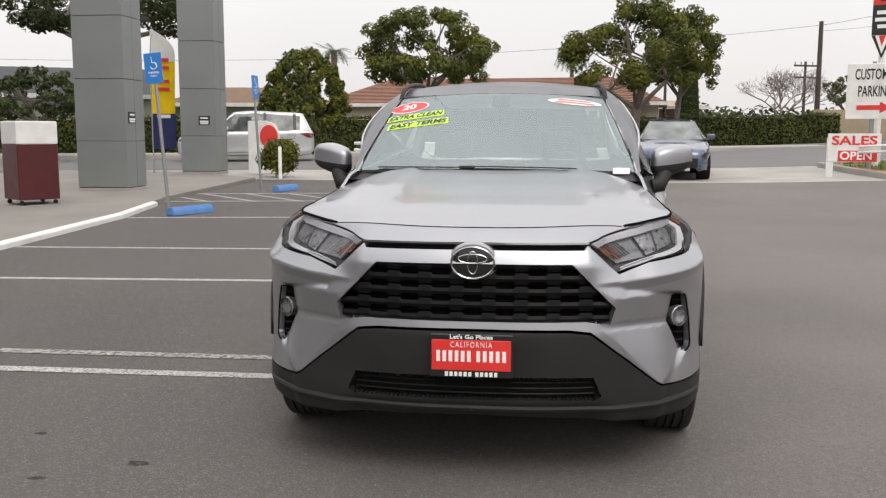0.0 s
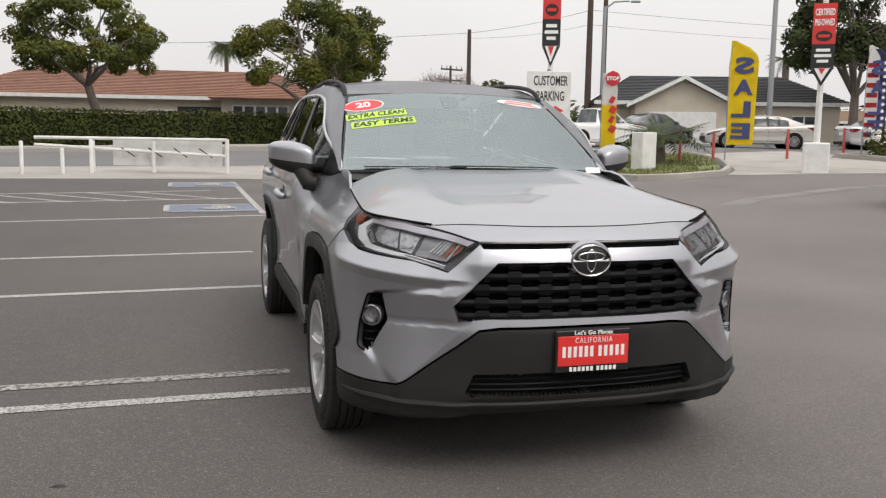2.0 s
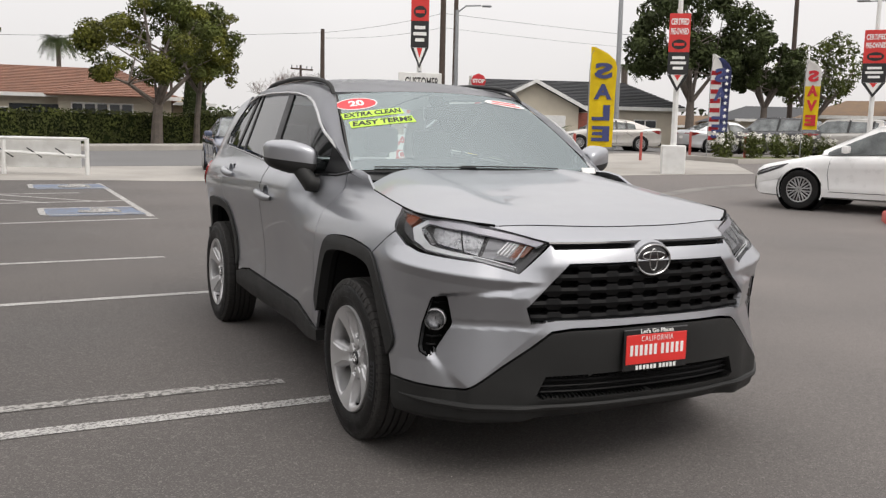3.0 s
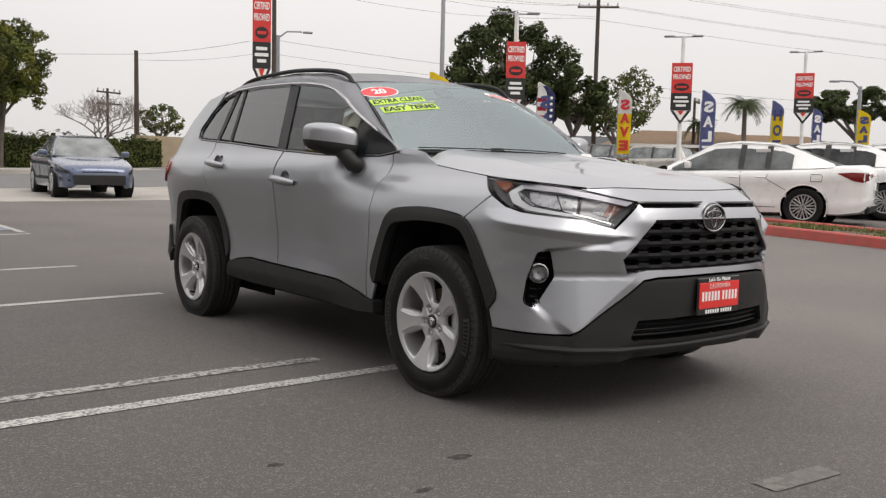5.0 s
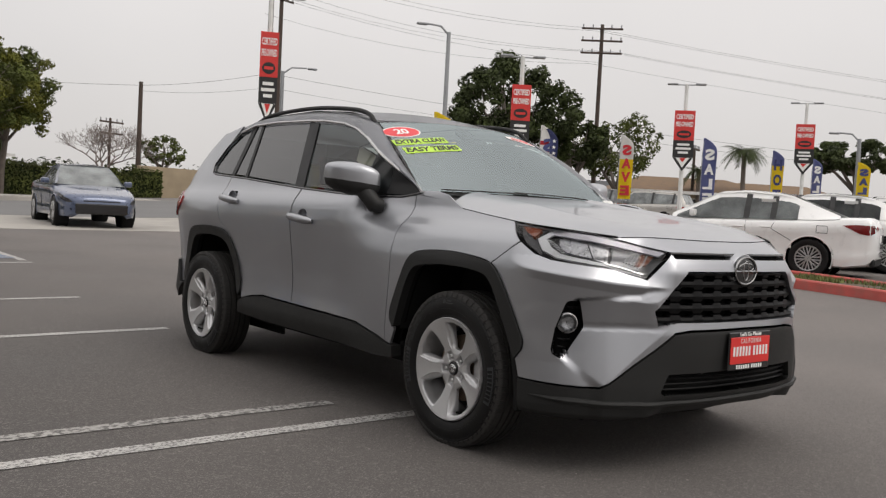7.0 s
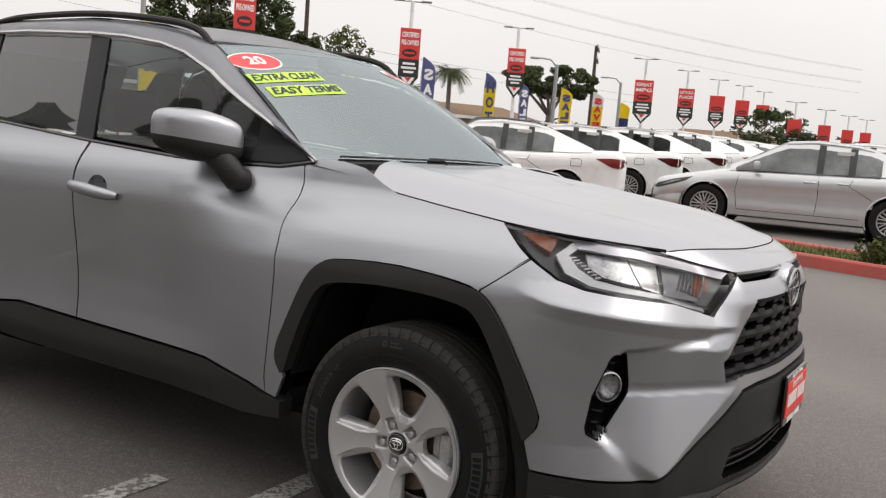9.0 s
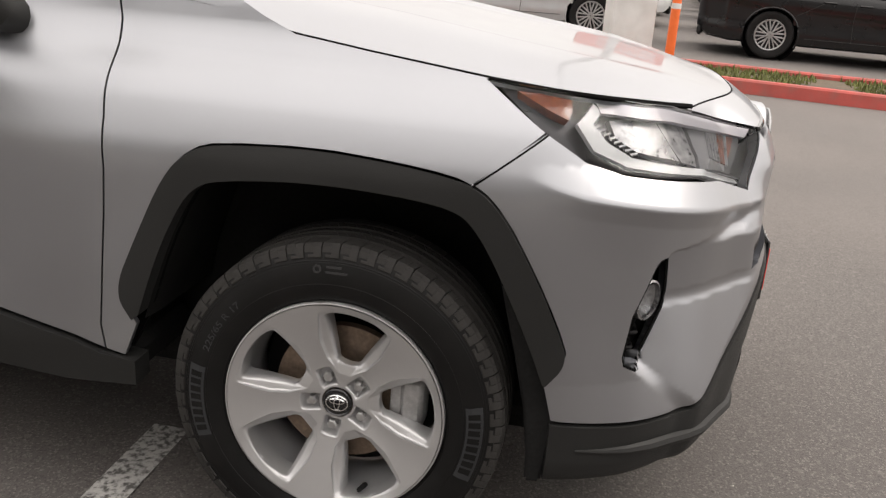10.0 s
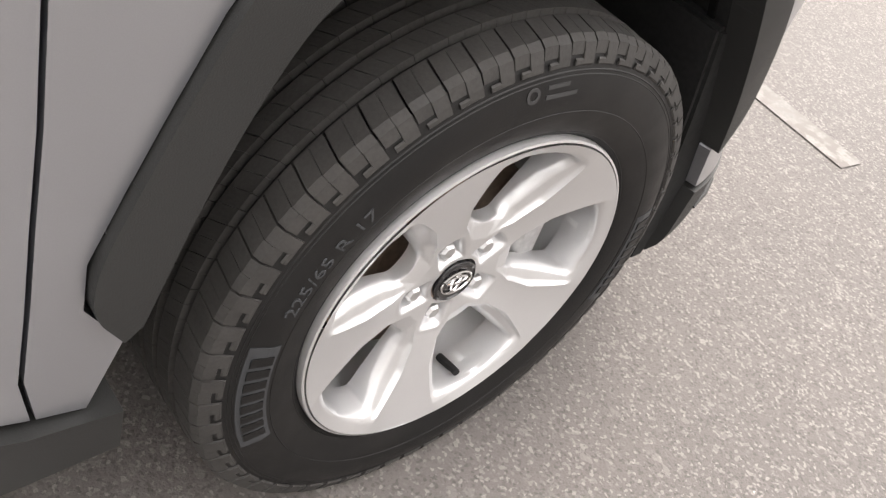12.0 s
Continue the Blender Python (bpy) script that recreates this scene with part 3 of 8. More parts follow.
# near-black tubes laid in the joints round the hood paint the gaps' shade
for side in (-1, 1):
    gap_line = [((hood_edge(y) + float(np.interp(y, [-.66, -.25, .0], [.005, .004, .0025]))) * side, y, hood_top(hood_edge(y), y) - .0020) for y in np.linspace(-.645, .275, 60)]
    part("hood_seal", tube(gap_line, [float(np.interp(y, [-.66, -.25, .0], [.0065, .005, .0035])) for _, y, _ in gap_line], 6), M_GRVOID, suv, smooth=True)
front_gap_line = []
for s in ss:
    y0 = -.777 + .125 * abs(s) ** 3.0
    x0 = s * hood_edge(max(y0, -.80))
    front_gap_line.append((x0, y0, hood_top(x0, y0) - .0012))
part("hood_seal", tube(front_gap_line, .0022, 5), M_GRVOID, suv, smooth=True)

# added near-black inner sheet that paints shade behind every open joint
inner = s_line([(-.30, .99), (.15, 1.06), (.40, 1.12), (.55, 1.12), (2.8, 1.20), (3.2, 1.15)]) + [(U_END, 1.10), (U_END, .35)] + s_line(
    [(3.10, .40)] + ARCH_RI[::-1] + [(2.1, .34), (.50, .34)] + ARCH_FI + [(-.44, .34)]) + [N(.75, .34), N(0, .34), N(0, .90), N(.45, .90), N(.60, .90)]
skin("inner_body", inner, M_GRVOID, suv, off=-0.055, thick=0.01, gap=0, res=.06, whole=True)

GRILLE = [(0, .655), (.428, .655), (.513, .640), (.532, .70), (.372, .865), (0, .867)]
FOG = [(.905, .726), (.870, .729), (.862, .722), (.841, .632), (.842, .617), (.925, .497), (.940, .491), (.975, .506), (.981, .525), (.968, .61), (.925, .712), (.917, .722)]
LAMP = [N(.440, .938), N(.56, .829), N(.683, .866), S(-.545, .892), S(-.46, .912), S(-.37, .962), S(-.243, 1.034), S(-.36, 1.030), S(-.47, 1.021), N(.74, 1.003), N(.66, .987), N(.56, .963)]
bumper = [N(0, .920), N(.425, .918), N(.440, .936), N(.56, .826), N(.683, .863), S(-.545, .889), S(-.46, .909), S(-.375, .957), S(-.246, .852)] + s_line(ARCH_F[18:]) + [
    S(-.443, .392), S(-.60, .385), N(.785, .381), N(.735, .384), N(.70, .403), N(.60, .485), N(.50, .565), N(.44, .612), N(.36, .622), N(0, .625)] + [N(x, z) for x, z in GRILLE]
skin("front_bumper", bumper, M_SILVER, suv, res=.0085, thick=.03, whole=True, hole=FOG, level=crease_z)
lower = [N(0, .618), N(.36, .615), N(.44, .605), N(.50, .557), N(.60, .478), N(.70, .396), N(.735, .378), N(.785, .375), S(-.60, .379), S(-.443, .386), S(-.443, .248), S(-.6, .242), N(.76, .240), N(.5, .262), N(0, .280),
         N(0, .352), N(.47, .350), N(.487, .365), N(.455, .438), N(0, .445)]
skin("lower_bumper", lower, M_CLAD, suv, res=.018, thick=.05, gap=.001, whole=True, label="black plastic lower bumper", off=.004)
for side in (-1, 1):
    lip = [(x * side, y, z) for x, y, z in shell(np.array(dense([N(.0, .318), N(.5, .315), N(.74, .318), S(-.50, .33)], .05)), .006)]
    part("bumper_lip", tube(lip, [.013] * (len(lip) - 3) + [.010, .006, .002], 8), M_CLAD, suv, smooth=True)
    pod = FOG
    # near-black back and rim: the pod's shade is put into the colour
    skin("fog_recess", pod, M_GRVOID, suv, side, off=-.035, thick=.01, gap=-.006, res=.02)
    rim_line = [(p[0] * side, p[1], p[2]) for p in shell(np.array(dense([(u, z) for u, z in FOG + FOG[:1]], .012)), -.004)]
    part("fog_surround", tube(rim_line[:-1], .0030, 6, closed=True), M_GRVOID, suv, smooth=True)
    for k, z in enumerate((.530, .562, .695)):
        a = shell(np.array([(u, z + .004 * q) for q, u in zip(np.linspace(0, 1, 7), np.linspace(.856 + .075 * max(.62 - z, 0) / .1, .962 - .05 * max(z - .62, 0) / .1, 7))]), -.027)
        part("fog_slat", tube([(p[0] * side, p[1], p[2]) for p in a], .0045, 6), M_GRILLE, suv)
    c = shell([(.915, .634)], -.022)[0]
    turn = Vector((side * .55, -.83, 0)).to_track_quat("X", "Z").to_matrix().to_4x4()
    fog = part("fog_lamp", moved(revolve([(-.03, 0), (-.03, .042), (.004, .042), (.006, .038), (-.004, .036), (-.012, .022), (-.014, 0)], 28), Matrix.Translation((c[0] * side, c[1], c[2])) @ turn), M_REFLECT, suv, smooth=True)
    part("fog_lens", moved(revolve([(.004, .037), (.010, .022), (.012, 0)], 28), Matrix.Translation((c[0] * side, c[1], c[2])) @ turn), M_LENS, fog, smooth=True)

# grille: dark back, hexagon-edged bars
back = [N(x, z) for x, z in GRILLE]
# near-black sheets deepen the shade behind the bars by colour
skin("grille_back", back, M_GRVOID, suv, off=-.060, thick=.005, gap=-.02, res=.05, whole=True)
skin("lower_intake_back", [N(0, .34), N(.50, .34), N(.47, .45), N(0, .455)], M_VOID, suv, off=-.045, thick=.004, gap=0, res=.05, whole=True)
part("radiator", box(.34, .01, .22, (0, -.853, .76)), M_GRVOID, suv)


def grille_half(z):
    return float(np.interp(z, [.640, .655, .70, .866], [.505, .513, .530, .372]))


period = .1205
for k, z0 in enumerate((.662, .712, .762, .812, .862)):
    w = grille_half(min(z0, .85)) - .004
    xs = np.linspace(-w, w, 321)
    lo, hi = [], []
    for x in xs:
        def wave(row):
            ph = (x / period + .5) % 1.0
            return min(max((abs(ph - .5) - .25) / .07, 0), 1)
        hi.append(z0 + .0118 + .0096 * wave(k))
        lo.append(z0 - .0118 - .0096 * wave(k - 1))
    verts, faces = [], []
    for x, a, b in zip(xs, lo, hi):
        a, b = max(a, .646), min(b, .868)
        y = shell([(at_x(abs(x)), (a + b) / 2)], -.012)[0][1]
        for zz, dy in ((a, .004), ((a + b) / 2, 0), (b, .006), (b, .05), (a, .05)):
            verts.append((x, y + dy, zz))
    for i in range(len(xs) - 1):
        for j in range(5):
            faces.append((i * 5 + j, i * 5 + (j + 1) % 5, i * 5 + 5 + (j + 1) % 5, i * 5 + 5 + j))
    part("grille_bar", (verts, faces), M_GRILLE, suv)
for z in (.372, .394, .416):
    part("intake_bar", tube([(x, shell([(at_x(abs(x)), z)], -.022)[0][1], z) for x in np.linspace(-.46, .46, 31)], .005, 6), M_GRILLE, suv)
skin("air_slot", [N(0, .919), N(.43, .917), N(.441, .938), N(0, .944)], M_VOID, suv, off=-.03, thick=.004, gap=0, res=.05, whole=True)
for z, o in ((.938, .002),):
    part("slot_lip", tube([(x, shell([(at_x(abs(x)), z)], -.006)[0][1], z) for x in np.linspace(-.43, .43, 41)], .007, 6), M_GLOSSBLK, suv, smooth=True)

# emblem: chrome ring and plain ovals on a dark disc, in a silver collar
ey = shell([(0.0, .872)])[0][1]
badge = part("badge_collar", moved(revolve([(-.03, .0), (-.03, .098), (.012, .094), (.020, .086), (.018, 0)], 48, "y"), Matrix.Translation((0, ey + .032, .872)) @ Matrix.Diagonal((1, -1, .80, 1))), M_SILVER, suv, smooth=True)
part("badge_disc", moved(revolve([(0, 0), (0, .080), (.006, .080), (.010, .06), (.011, 0)], 40, "y"), Matrix.Translation((0, ey + .012, .872)) @ Matrix.Diagonal((1, -1, .74, 1))), M_GLOSSBLK, badge, smooth=True)


def oval(a, b, r, at, tilt=0):
    pts = [Vector((math.cos(t) * a, 0, math.sin(t) * b)) for t in np.linspace(0, math.tau, 40, endpoint=False)]
    return moved(tube(pts, r, 6, closed=True), Matrix.Translation(at))


for a, b, r, z in ((.080, .059, .0042, .872), (.054, .017, .0030, .887), (.019, .042, .0030, .872)):
    part("badge_ring", oval(a, b, r, (0, ey + .001, z)), M_BADGE, badge, smooth=True)

# plate with its frame
plate = part("dealer_plate", box(.312, .010, .165, (0, -.935, .528), .004), M_GLOSSBLK, suv, "red dealer plate in a black frame")
part("plate_face", box(.296, .004, .116, (0, -.9415, .531), .002), M_PLATE_RED, plate)
part("state_lettering", moved(lettering("CALIFORNIA", .030, .0006, width=.155, spacing=1.3), Matrix.Translation((0, -.9440, .571))), M_WHITE, plate)
for x, w in [(-.125 + i * .023, .014) for i in range(6)] + [(.025 + i * .024, .014) for i in range(5)]:
    part("plate_bar", box(w, .0016, .042, (x + .002, -.9440, .528), .0005), M_WHITE, plate)
for x, w in [(-.092 + i * .0175, .012) for i in range(6)] + [(.022 + i * .0175, .012) for i in range(5)]:
    part("frame_bar", box(w, .0016, .017, (x, -.9408, .459), .0004), M_WHITE, plate)
part("frame_lettering", moved(lettering("Let's Go Places", .022, .0005, bold=.0006, width=.16), Matrix.Translation((0, -.9408, .600))), M_WHITE, plate)

# flanks
HANDLES = [(1.375, .98), (2.345, 1.07)]


def cup_line(y, z):
    """The round opening behind a door handle."""
    return [S(y - .010 + .052 * math.cos(a), z + .012 + .042 * math.sin(a)) for a in np.linspace(.1, math.tau + .1, 20, endpoint=False)]


for side in (-1, 1):
    skin("front_fender", s_line(SEAM_HOOD[::-1]) + s_line(SEAM_DOOR1[1:]) + [S(.46, .396)] + s_line(ARCH_F[:18]) + [S(-.246, .852), S(-.375, .957), S(-.243, 1.034)], M_SILVER, suv, side, res=.02)
    door = skin("front_door", s_line(SEAM_DOOR1[1:]) + s_line([(.578, .425), (.801, .464), (1.20, .474), (1.505, .480), (1.506, .945), (1.500, 1.155)]) + s_line(BELT[1:4][::-1]), M_SILVER, suv, side, label="silver front door", hole=cup_line(*HANDLES[0]))
    door2 = skin("rear_door", s_line([(1.508, .480), (1.876, .489), (2.05, .466), (2.159, .44)]) + s_line(ARCH_R[2:9]) + s_line([(2.44, .92), (2.50, 1.02), (2.52, 1.13), (2.515, 1.224), (2.291, 1.207), (1.511, 1.153), (1.508, .945)]), M_SILVER, suv, side, label="silver rear door", hole=cup_line(*HANDLES[1]))
    skin("quarter_panel", s_line([(2.52, 1.222), (2.52, 1.13), (2.50, 1.02), (2.44, .92)] + ARCH_R[8:] + [(3.12, .46), (3.2, .46), (3.30, .62)]) + s_line([(3.33, .90), (3.33, 1.22), (3.16, 1.40), (2.98, 1.53), (2.70, 1.585), (2.80, 1.45)]) + s_line(DLO_TOP[11:]), M_SILVER, suv, side)
    skin("rocker_cladding", s_line([(.432, .392), (.515, .400), (.578, .419), (.801, .458), (1.505, .474), (1.876, .483), (2.05, .460), (2.16, .434), (2.20, .345), (1.9, .332), (.60, .322), (.432, .335)]), M_CLAD, suv, side, off=.012, thick=.06, gap=.001, label="black plastic sill cladding")
    for arch, arch_in, nm in ((ARCH_F, ARCH_FI, "front_arch_flare"), (ARCH_R, ARCH_RI, "rear_arch_flare")):
        skin(nm, s_line(eased(arch + arch_in[1:-1][::-1] + arch[:1], 2)[4:-4]), M_CLAD, suv, side, off=.012, thick=.045, gap=0, res=.014, label="black plastic wheel-arch flare")
        mid = [shell([S(y, z)], -.03)[0] for y, z in dense(arch_in, .06)]
        cy = 0.0 if arch is ARCH_F else 2.69
        rows = []
        for depth in (0, .06, .16, .32):
            rows.append([((p[0] - depth) * side, cy + (p[1] - cy) * (1.0 - (.02 if depth else 0)), p[2] + (.03 if depth and p[2] > .5 else 0)) for p in mid])
        rows.append([(.58 * side, cy + (p[1] - cy) * .7, .42 + (p[2] - .42) * .7) for p in mid])
        part("wheel_well", grid(rows), M_VOID, suv, smooth=True)
        part("well_wall", box(.02, 1.0, .75, (.56 * side, cy, .56)), M_VOID, suv)
    edge_bar("bumper_seam", dense([S(-.378, .953), S(-.246, .850)], .01), M_GRVOID, suv, side, .0026, -.0012)
    # glass
    skin("quarter_glass", s_line([(2.53, 1.232), (2.80, 1.246), (2.85, 1.258), (2.872, 1.308), (2.80, 1.425), (2.66, 1.525), (2.53, 1.560)]), M_PRIV, suv, side, off=-.012, thick=.003, gap=.004)
    skin("rear_door_glass", s_line([(1.615, 1.172), (2.30, 1.222), (2.515, 1.236), (2.50, 1.562), (2.2, 1.572), (1.766, 1.565)]), M_PRIV, suv, side, off=-.012, thick=.003, gap=.004)
    skin("front_door_glass", s_line([(.75, 1.140), (1.017, 1.143), (1.508, 1.168), (1.655, 1.552), (1.55, 1.552), (1.331, 1.527), (1.182, 1.492), (1.014, 1.425), (.75, 1.282)]), M_SIDEGL, suv, side, off=-.012, thick=.003, gap=.002)
    skin("mirror_sail", s_line([(.545, 1.158), (.64, 1.138), (.75, 1.138), (.75, 1.278)]), M_PILLAR, suv, side, off=-.008, thick=.004, gap=.001)
    skin("b_pillar", s_line([(1.505, 1.158), (1.612, 1.165), (1.77, 1.572), (1.652, 1.560)]), M_PILLAR, suv, side, off=-.004, thick=.01, gap=0)
    skin("c_pillar_strip", s_line([(2.300, 1.216), (2.335, 1.219), (2.42, 1.578), (2.39, 1.578)]), M_PILLAR, suv, side, off=-.006, thick=.01, gap=0)
    skin("c_pillar_trim", s_line([(2.505, 1.230), (2.55, 1.234), (2.54, 1.572), (2.485, 1.575)]), M_PILLAR, suv, side, off=-.006, thick=.01, gap=0)
    edge_bar("window_trim", dense(s_line(DLO_TOP[:10]), .03), M_TRIM, suv, side, .0085, .002, "satin chrome window surround")
    edge_bar("window_trim", dense(s_line(DLO_TOP[9:]), .03), M_GLOSSBLK, suv, side, .006, .0)
    edge_bar("belt_moulding", dense(s_line(BELT), .05), M_GLOSSBLK, suv, side, .007, .0)
    # roof side and windscreen pillar
    top = curve_at([shell([S(y, z)], .002)[0] for y, z in DLO_TOP[:10]] + [shell([S(2.98, 1.53)], .0)[0]], np.linspace(0, 1, 60))
    edge = curve_at([(.735, .50, 1.150), (.690, .75, 1.305), (.628, 1.02, 1.475), (.585, 1.20, 1.572), (.578, 1.45, 1.622), (.580, 1.85, 1.650), (.578, 2.4, 1.640), (.56, 2.8, 1.60), (.54, 3.08, 1.545)], np.linspace(0, 1, 60))
    rows = []
    for v in np.linspace(0, 1, 7):
        rows.append([((a[0] * (1 - v) + b[0] * v + .014 * math.sin(v * math.pi)) * side, a[1] * (1 - v) + b[1] * v, a[2] * (1 - v) + b[2] * v + .010 * math.sin(v * math.pi)) for a, b in zip(top, edge)])
    part("roof_side", grid(rows, thick=.008 * side), M_SILVER, suv, smooth=True)
    rail = curve_at([(.600, 1.16, 1.545), (.594, 1.24, 1.603), (.590, 1.42, 1.640), (.587, 1.85, 1.670), (.582, 2.30, 1.664), (.576, 2.52, 1.646), (.572, 2.66, 1.612)], np.linspace(0, 1, 30))
    part("roof_rail", tube([(p[0] * side, p[1], p[2]) for p in rail], .0135, 8), M_CLAD, suv, "black roof rail", smooth=True)
    # door handles
    for (y0, z0), d in zip(HANDLES, (door, door2)):
        base = shell([S(y0 - .010, z0 + .012)], 0)[0]
        part("handle_cup", moved(revolve([(-.001, 1.06), (-.010, .98), (-.019, .75), (-.023, .35), (-.024, 0)], 28), Matrix.Translation((base[0] * side, base[1], base[2])) @ Matrix.Diagonal((side, .052, .042, 1))), M_SILVER, d, smooth=True)
        pts = [shell([S(y0 + dy, z0 + dz)], o)[0] for dy, dz, o in ((-.125, -.012, .004), (-.10, -.009, .022), (-.04, -.002, .033), (.04, .006, .034), (.10, .010, .024), (.125, .012, .004))]
        part("door_handle", tube([(p[0] * side, p[1], p[2]) for p in pts], [.013, .020, .0225, .0225, .020, .013], 10), M_SILVER, d, smooth=True)
    # mirror
    mx = .93
    bm = bmesh.new()
    bmesh.ops.create_uvsphere(bm, u_segments=36, v_segments=24, radius=1.0)
    for v in bm.verts:
        x, y, z = v.co
        sx, sy, sz = (math.copysign(abs(k) ** .50, k) for k in (x, y, z))
        taper = 1 - .22 * max(0, sx * 1.0) - .12 * max(0, -sx)
        lift = .018 * sx
        v.co = ((mx + .014 + sx * .116) * side, .860 + .055 * sx + sy * (.105 if sy < 0 else .065) * taper, 1.212 + lift + sz * .086 * taper * (1 - .10 * max(0, -sy)))
    low = bm.copy()
    for half, above in ((bm, True), (low, False)):
        bmesh.ops.bisect_plane(half, geom=half.verts[:] + half.edges[:] + half.faces[:], plane_co=(mx * side, .86, 1.192), plane_no=(-.10 * side, -.04, 1), clear_inner=above, clear_outer=not above)
        bmesh.ops.recalc_face_normals(half, faces=half.faces[:])
    mirror = part("door_mirror", bm, M_SILVER, suv, "silver door mirror with a black lower half", smooth=True)
    part("mirror_base", low, M_CLAD, mirror, smooth=True)
    part("mirror_arm", tube([((.83) * side, .735, 1.072), ((.868) * side, .74, 1.078), (.885 * side, .768, 1.120), (.90 * side, .81, 1.165)], [.040, .044, .044, .050], 12), M_CLAD, mirror, smooth=True)
    part("mirror_glass", box(.16, .004, .10, ((mx + .018) * side, .933, 1.216), .001), M_CHROME, mirror)

# windscreen, cowl and roof
def screen(s, v, push=0.0):
    base = Vector((s * .735, .40 + .13 * abs(s) ** 2.2, 1.150 + .012 * (1 - s * s)))
    top = Vector((s * .590, 1.075 + .09 * abs(s) ** 2.4, 1.585 - .030 * abs(s) ** 2.2))
    p = base.lerp(top, v)
    bow = math.sin(v * math.pi) * (.018 + .01 * (1 - s * s))
    return p + Vector((0, -bow * .55 - push * .6, bow * .8 + push * .8))


glass_ob = part("windscreen", grid([[screen(s, v) for s in np.linspace(-.985, .985, 33)] for v in np.linspace(.015, .985, 17)]), M_PANE, suv, "tinted windscreen glass", smooth=True)
glass_ob.visible_shadow = False
for v0, v1, s0, s1 in ((.0, .055, -1, 1), (.965, 1.0, -1, 1), (.03, .985, -1, -.965), (.03, .985, .965, 1)):
    part("screen_border", grid([[screen(s, v, -.003) for s in np.linspace(s0, s1, 25)] for v in np.linspace(v0, v1, 13)]), M_BLACKPR, suv, smooth=True)
part("cowl", grid([[(x, y, z) for x in np.linspace(-.74, .74, 25)] for y, z in ((.33, 1.118), (.40, 1.128), (.50, 1.140), (.56, 1.150))]), M_CLAD, suv, smooth=True)
for x0, x1, s in ((.42, -.18, 1), (-.10, -.62, -1)):
    pts = [Vector((x0, .385, 1.155))] + [screen(k, .020 + .012 * i / 6, .008) for i, k in enumerate(np.linspace(x0 / .735, x1 / .735, 7))]
    part("wiper", tube(pts, .0038, 6), M_CLAD, suv, smooth=True)
roof_rows = []
for s in np.linspace(-1, 1, 25):
    row = []
    for y in np.linspace(0, 1, 30):
        a = screen(s * .99, 1.0)
        yy = a.y + (3.16 - .10 * s * s - a.y) * y
        xe = float(np.interp(yy, [1.15, 1.45, 1.85, 2.4, 2.8, 3.08, 3.2], [.585, .578, .580, .578, .56, .54, .53]))
        ze = float(np.interp(yy, [1.05, 1.20, 1.45, 1.85, 2.4, 2.8, 3.08, 3.2], [1.54, 1.572, 1.622, 1.650, 1.640, 1.60, 1.545, 1.52]))
        crown = float(np.interp(yy, [1.05, 1.5, 2.4, 3.1], [.035, .040, .045, .045]))
        row.append((s * xe, yy, ze + crown * (1 - s * s)))
    roof_rows.append(row)
part("roof", grid(roof_rows, thick=-.01), M_SILVER, suv, smooth=True)
for side in (-1, 1):
    for k in range(1):
        part("roof_ditch", tube([(r[0], r[1], r[2] + .001) for r in roof_rows[0 if side < 0 else -1][2:]], .006, 6), M_CLAD, suv)
# tail
skin("tailgate", [S(3.335, .62), (U_END, .60), (U_END, 1.14), S(3.335, 1.12)], M_SILVER, suv, whole=True, res=.04)
skin("rear_bumper", [S(3.12, .45), S(3.3, .33), (U_END, .33), (U_END, .595), S(3.335, .61), S(3.30, .61), S(3.20, .455)], M_CLAD, suv, whole=True, res=.05, off=.02, thick=.05)
part("rear_window", grid([[(s * (.70 - .14 * v), 3.52 - .38 * v - .06 * s * s, 1.15 + .40 * v) for s in np.linspace(-1, 1, 13)] for v in np.linspace(0, 1, 6)]), M_PRIV, suv, smooth=True)
for side in (-1, 1):
    skin("tail_lamp", [S(3.20, 1.02), S(3.36, .93), (at_y(3.34) + .25, .95), (at_y(3.34) + .25, 1.08), S(3.34, 1.12), S(3.20, 1.08)], M_REDLENS, suv, side, off=.012, thick=.03, label="red tail lamp")
part("rear_spoiler", grid([[(s * .55, y, z - .02 * s * s) for s in np.linspace(-1, 1, 9)] for y, z in ((3.0, 1.60), (3.2, 1.565), (3.30, 1.545), (3.28, 1.53))], thick=-.01), M_SILVER, suv, smooth=True)
under = box(1.30, 3.9, .12, (0, 1.35, .30), .04)
for side in (-1, 1):
    box(.26, 1.78, .08, (.74 * side, 1.345, .365), .02, bm=under)
part("underbody", under, M_VOID, suv)
for side in (-1, 1):
    part("air_deflector", prism([(-.315, .66), (-.355, .52), (-.385, .40), (-.400, .30), (-.402, .238), (-.436, .240), (-.447, .34), (-.445, .48), (-.40, .66)], .28, "x", -.895 if side < 0 else .615, .006), M_VOID, suv, "black rubber air deflector ahead of the wheel")
part("skid_plate", box(1.2, .5, .03, (0, -.55, .26), .01, Matrix.Rotation(-.10, 3, "X")), M_VOID, suv)

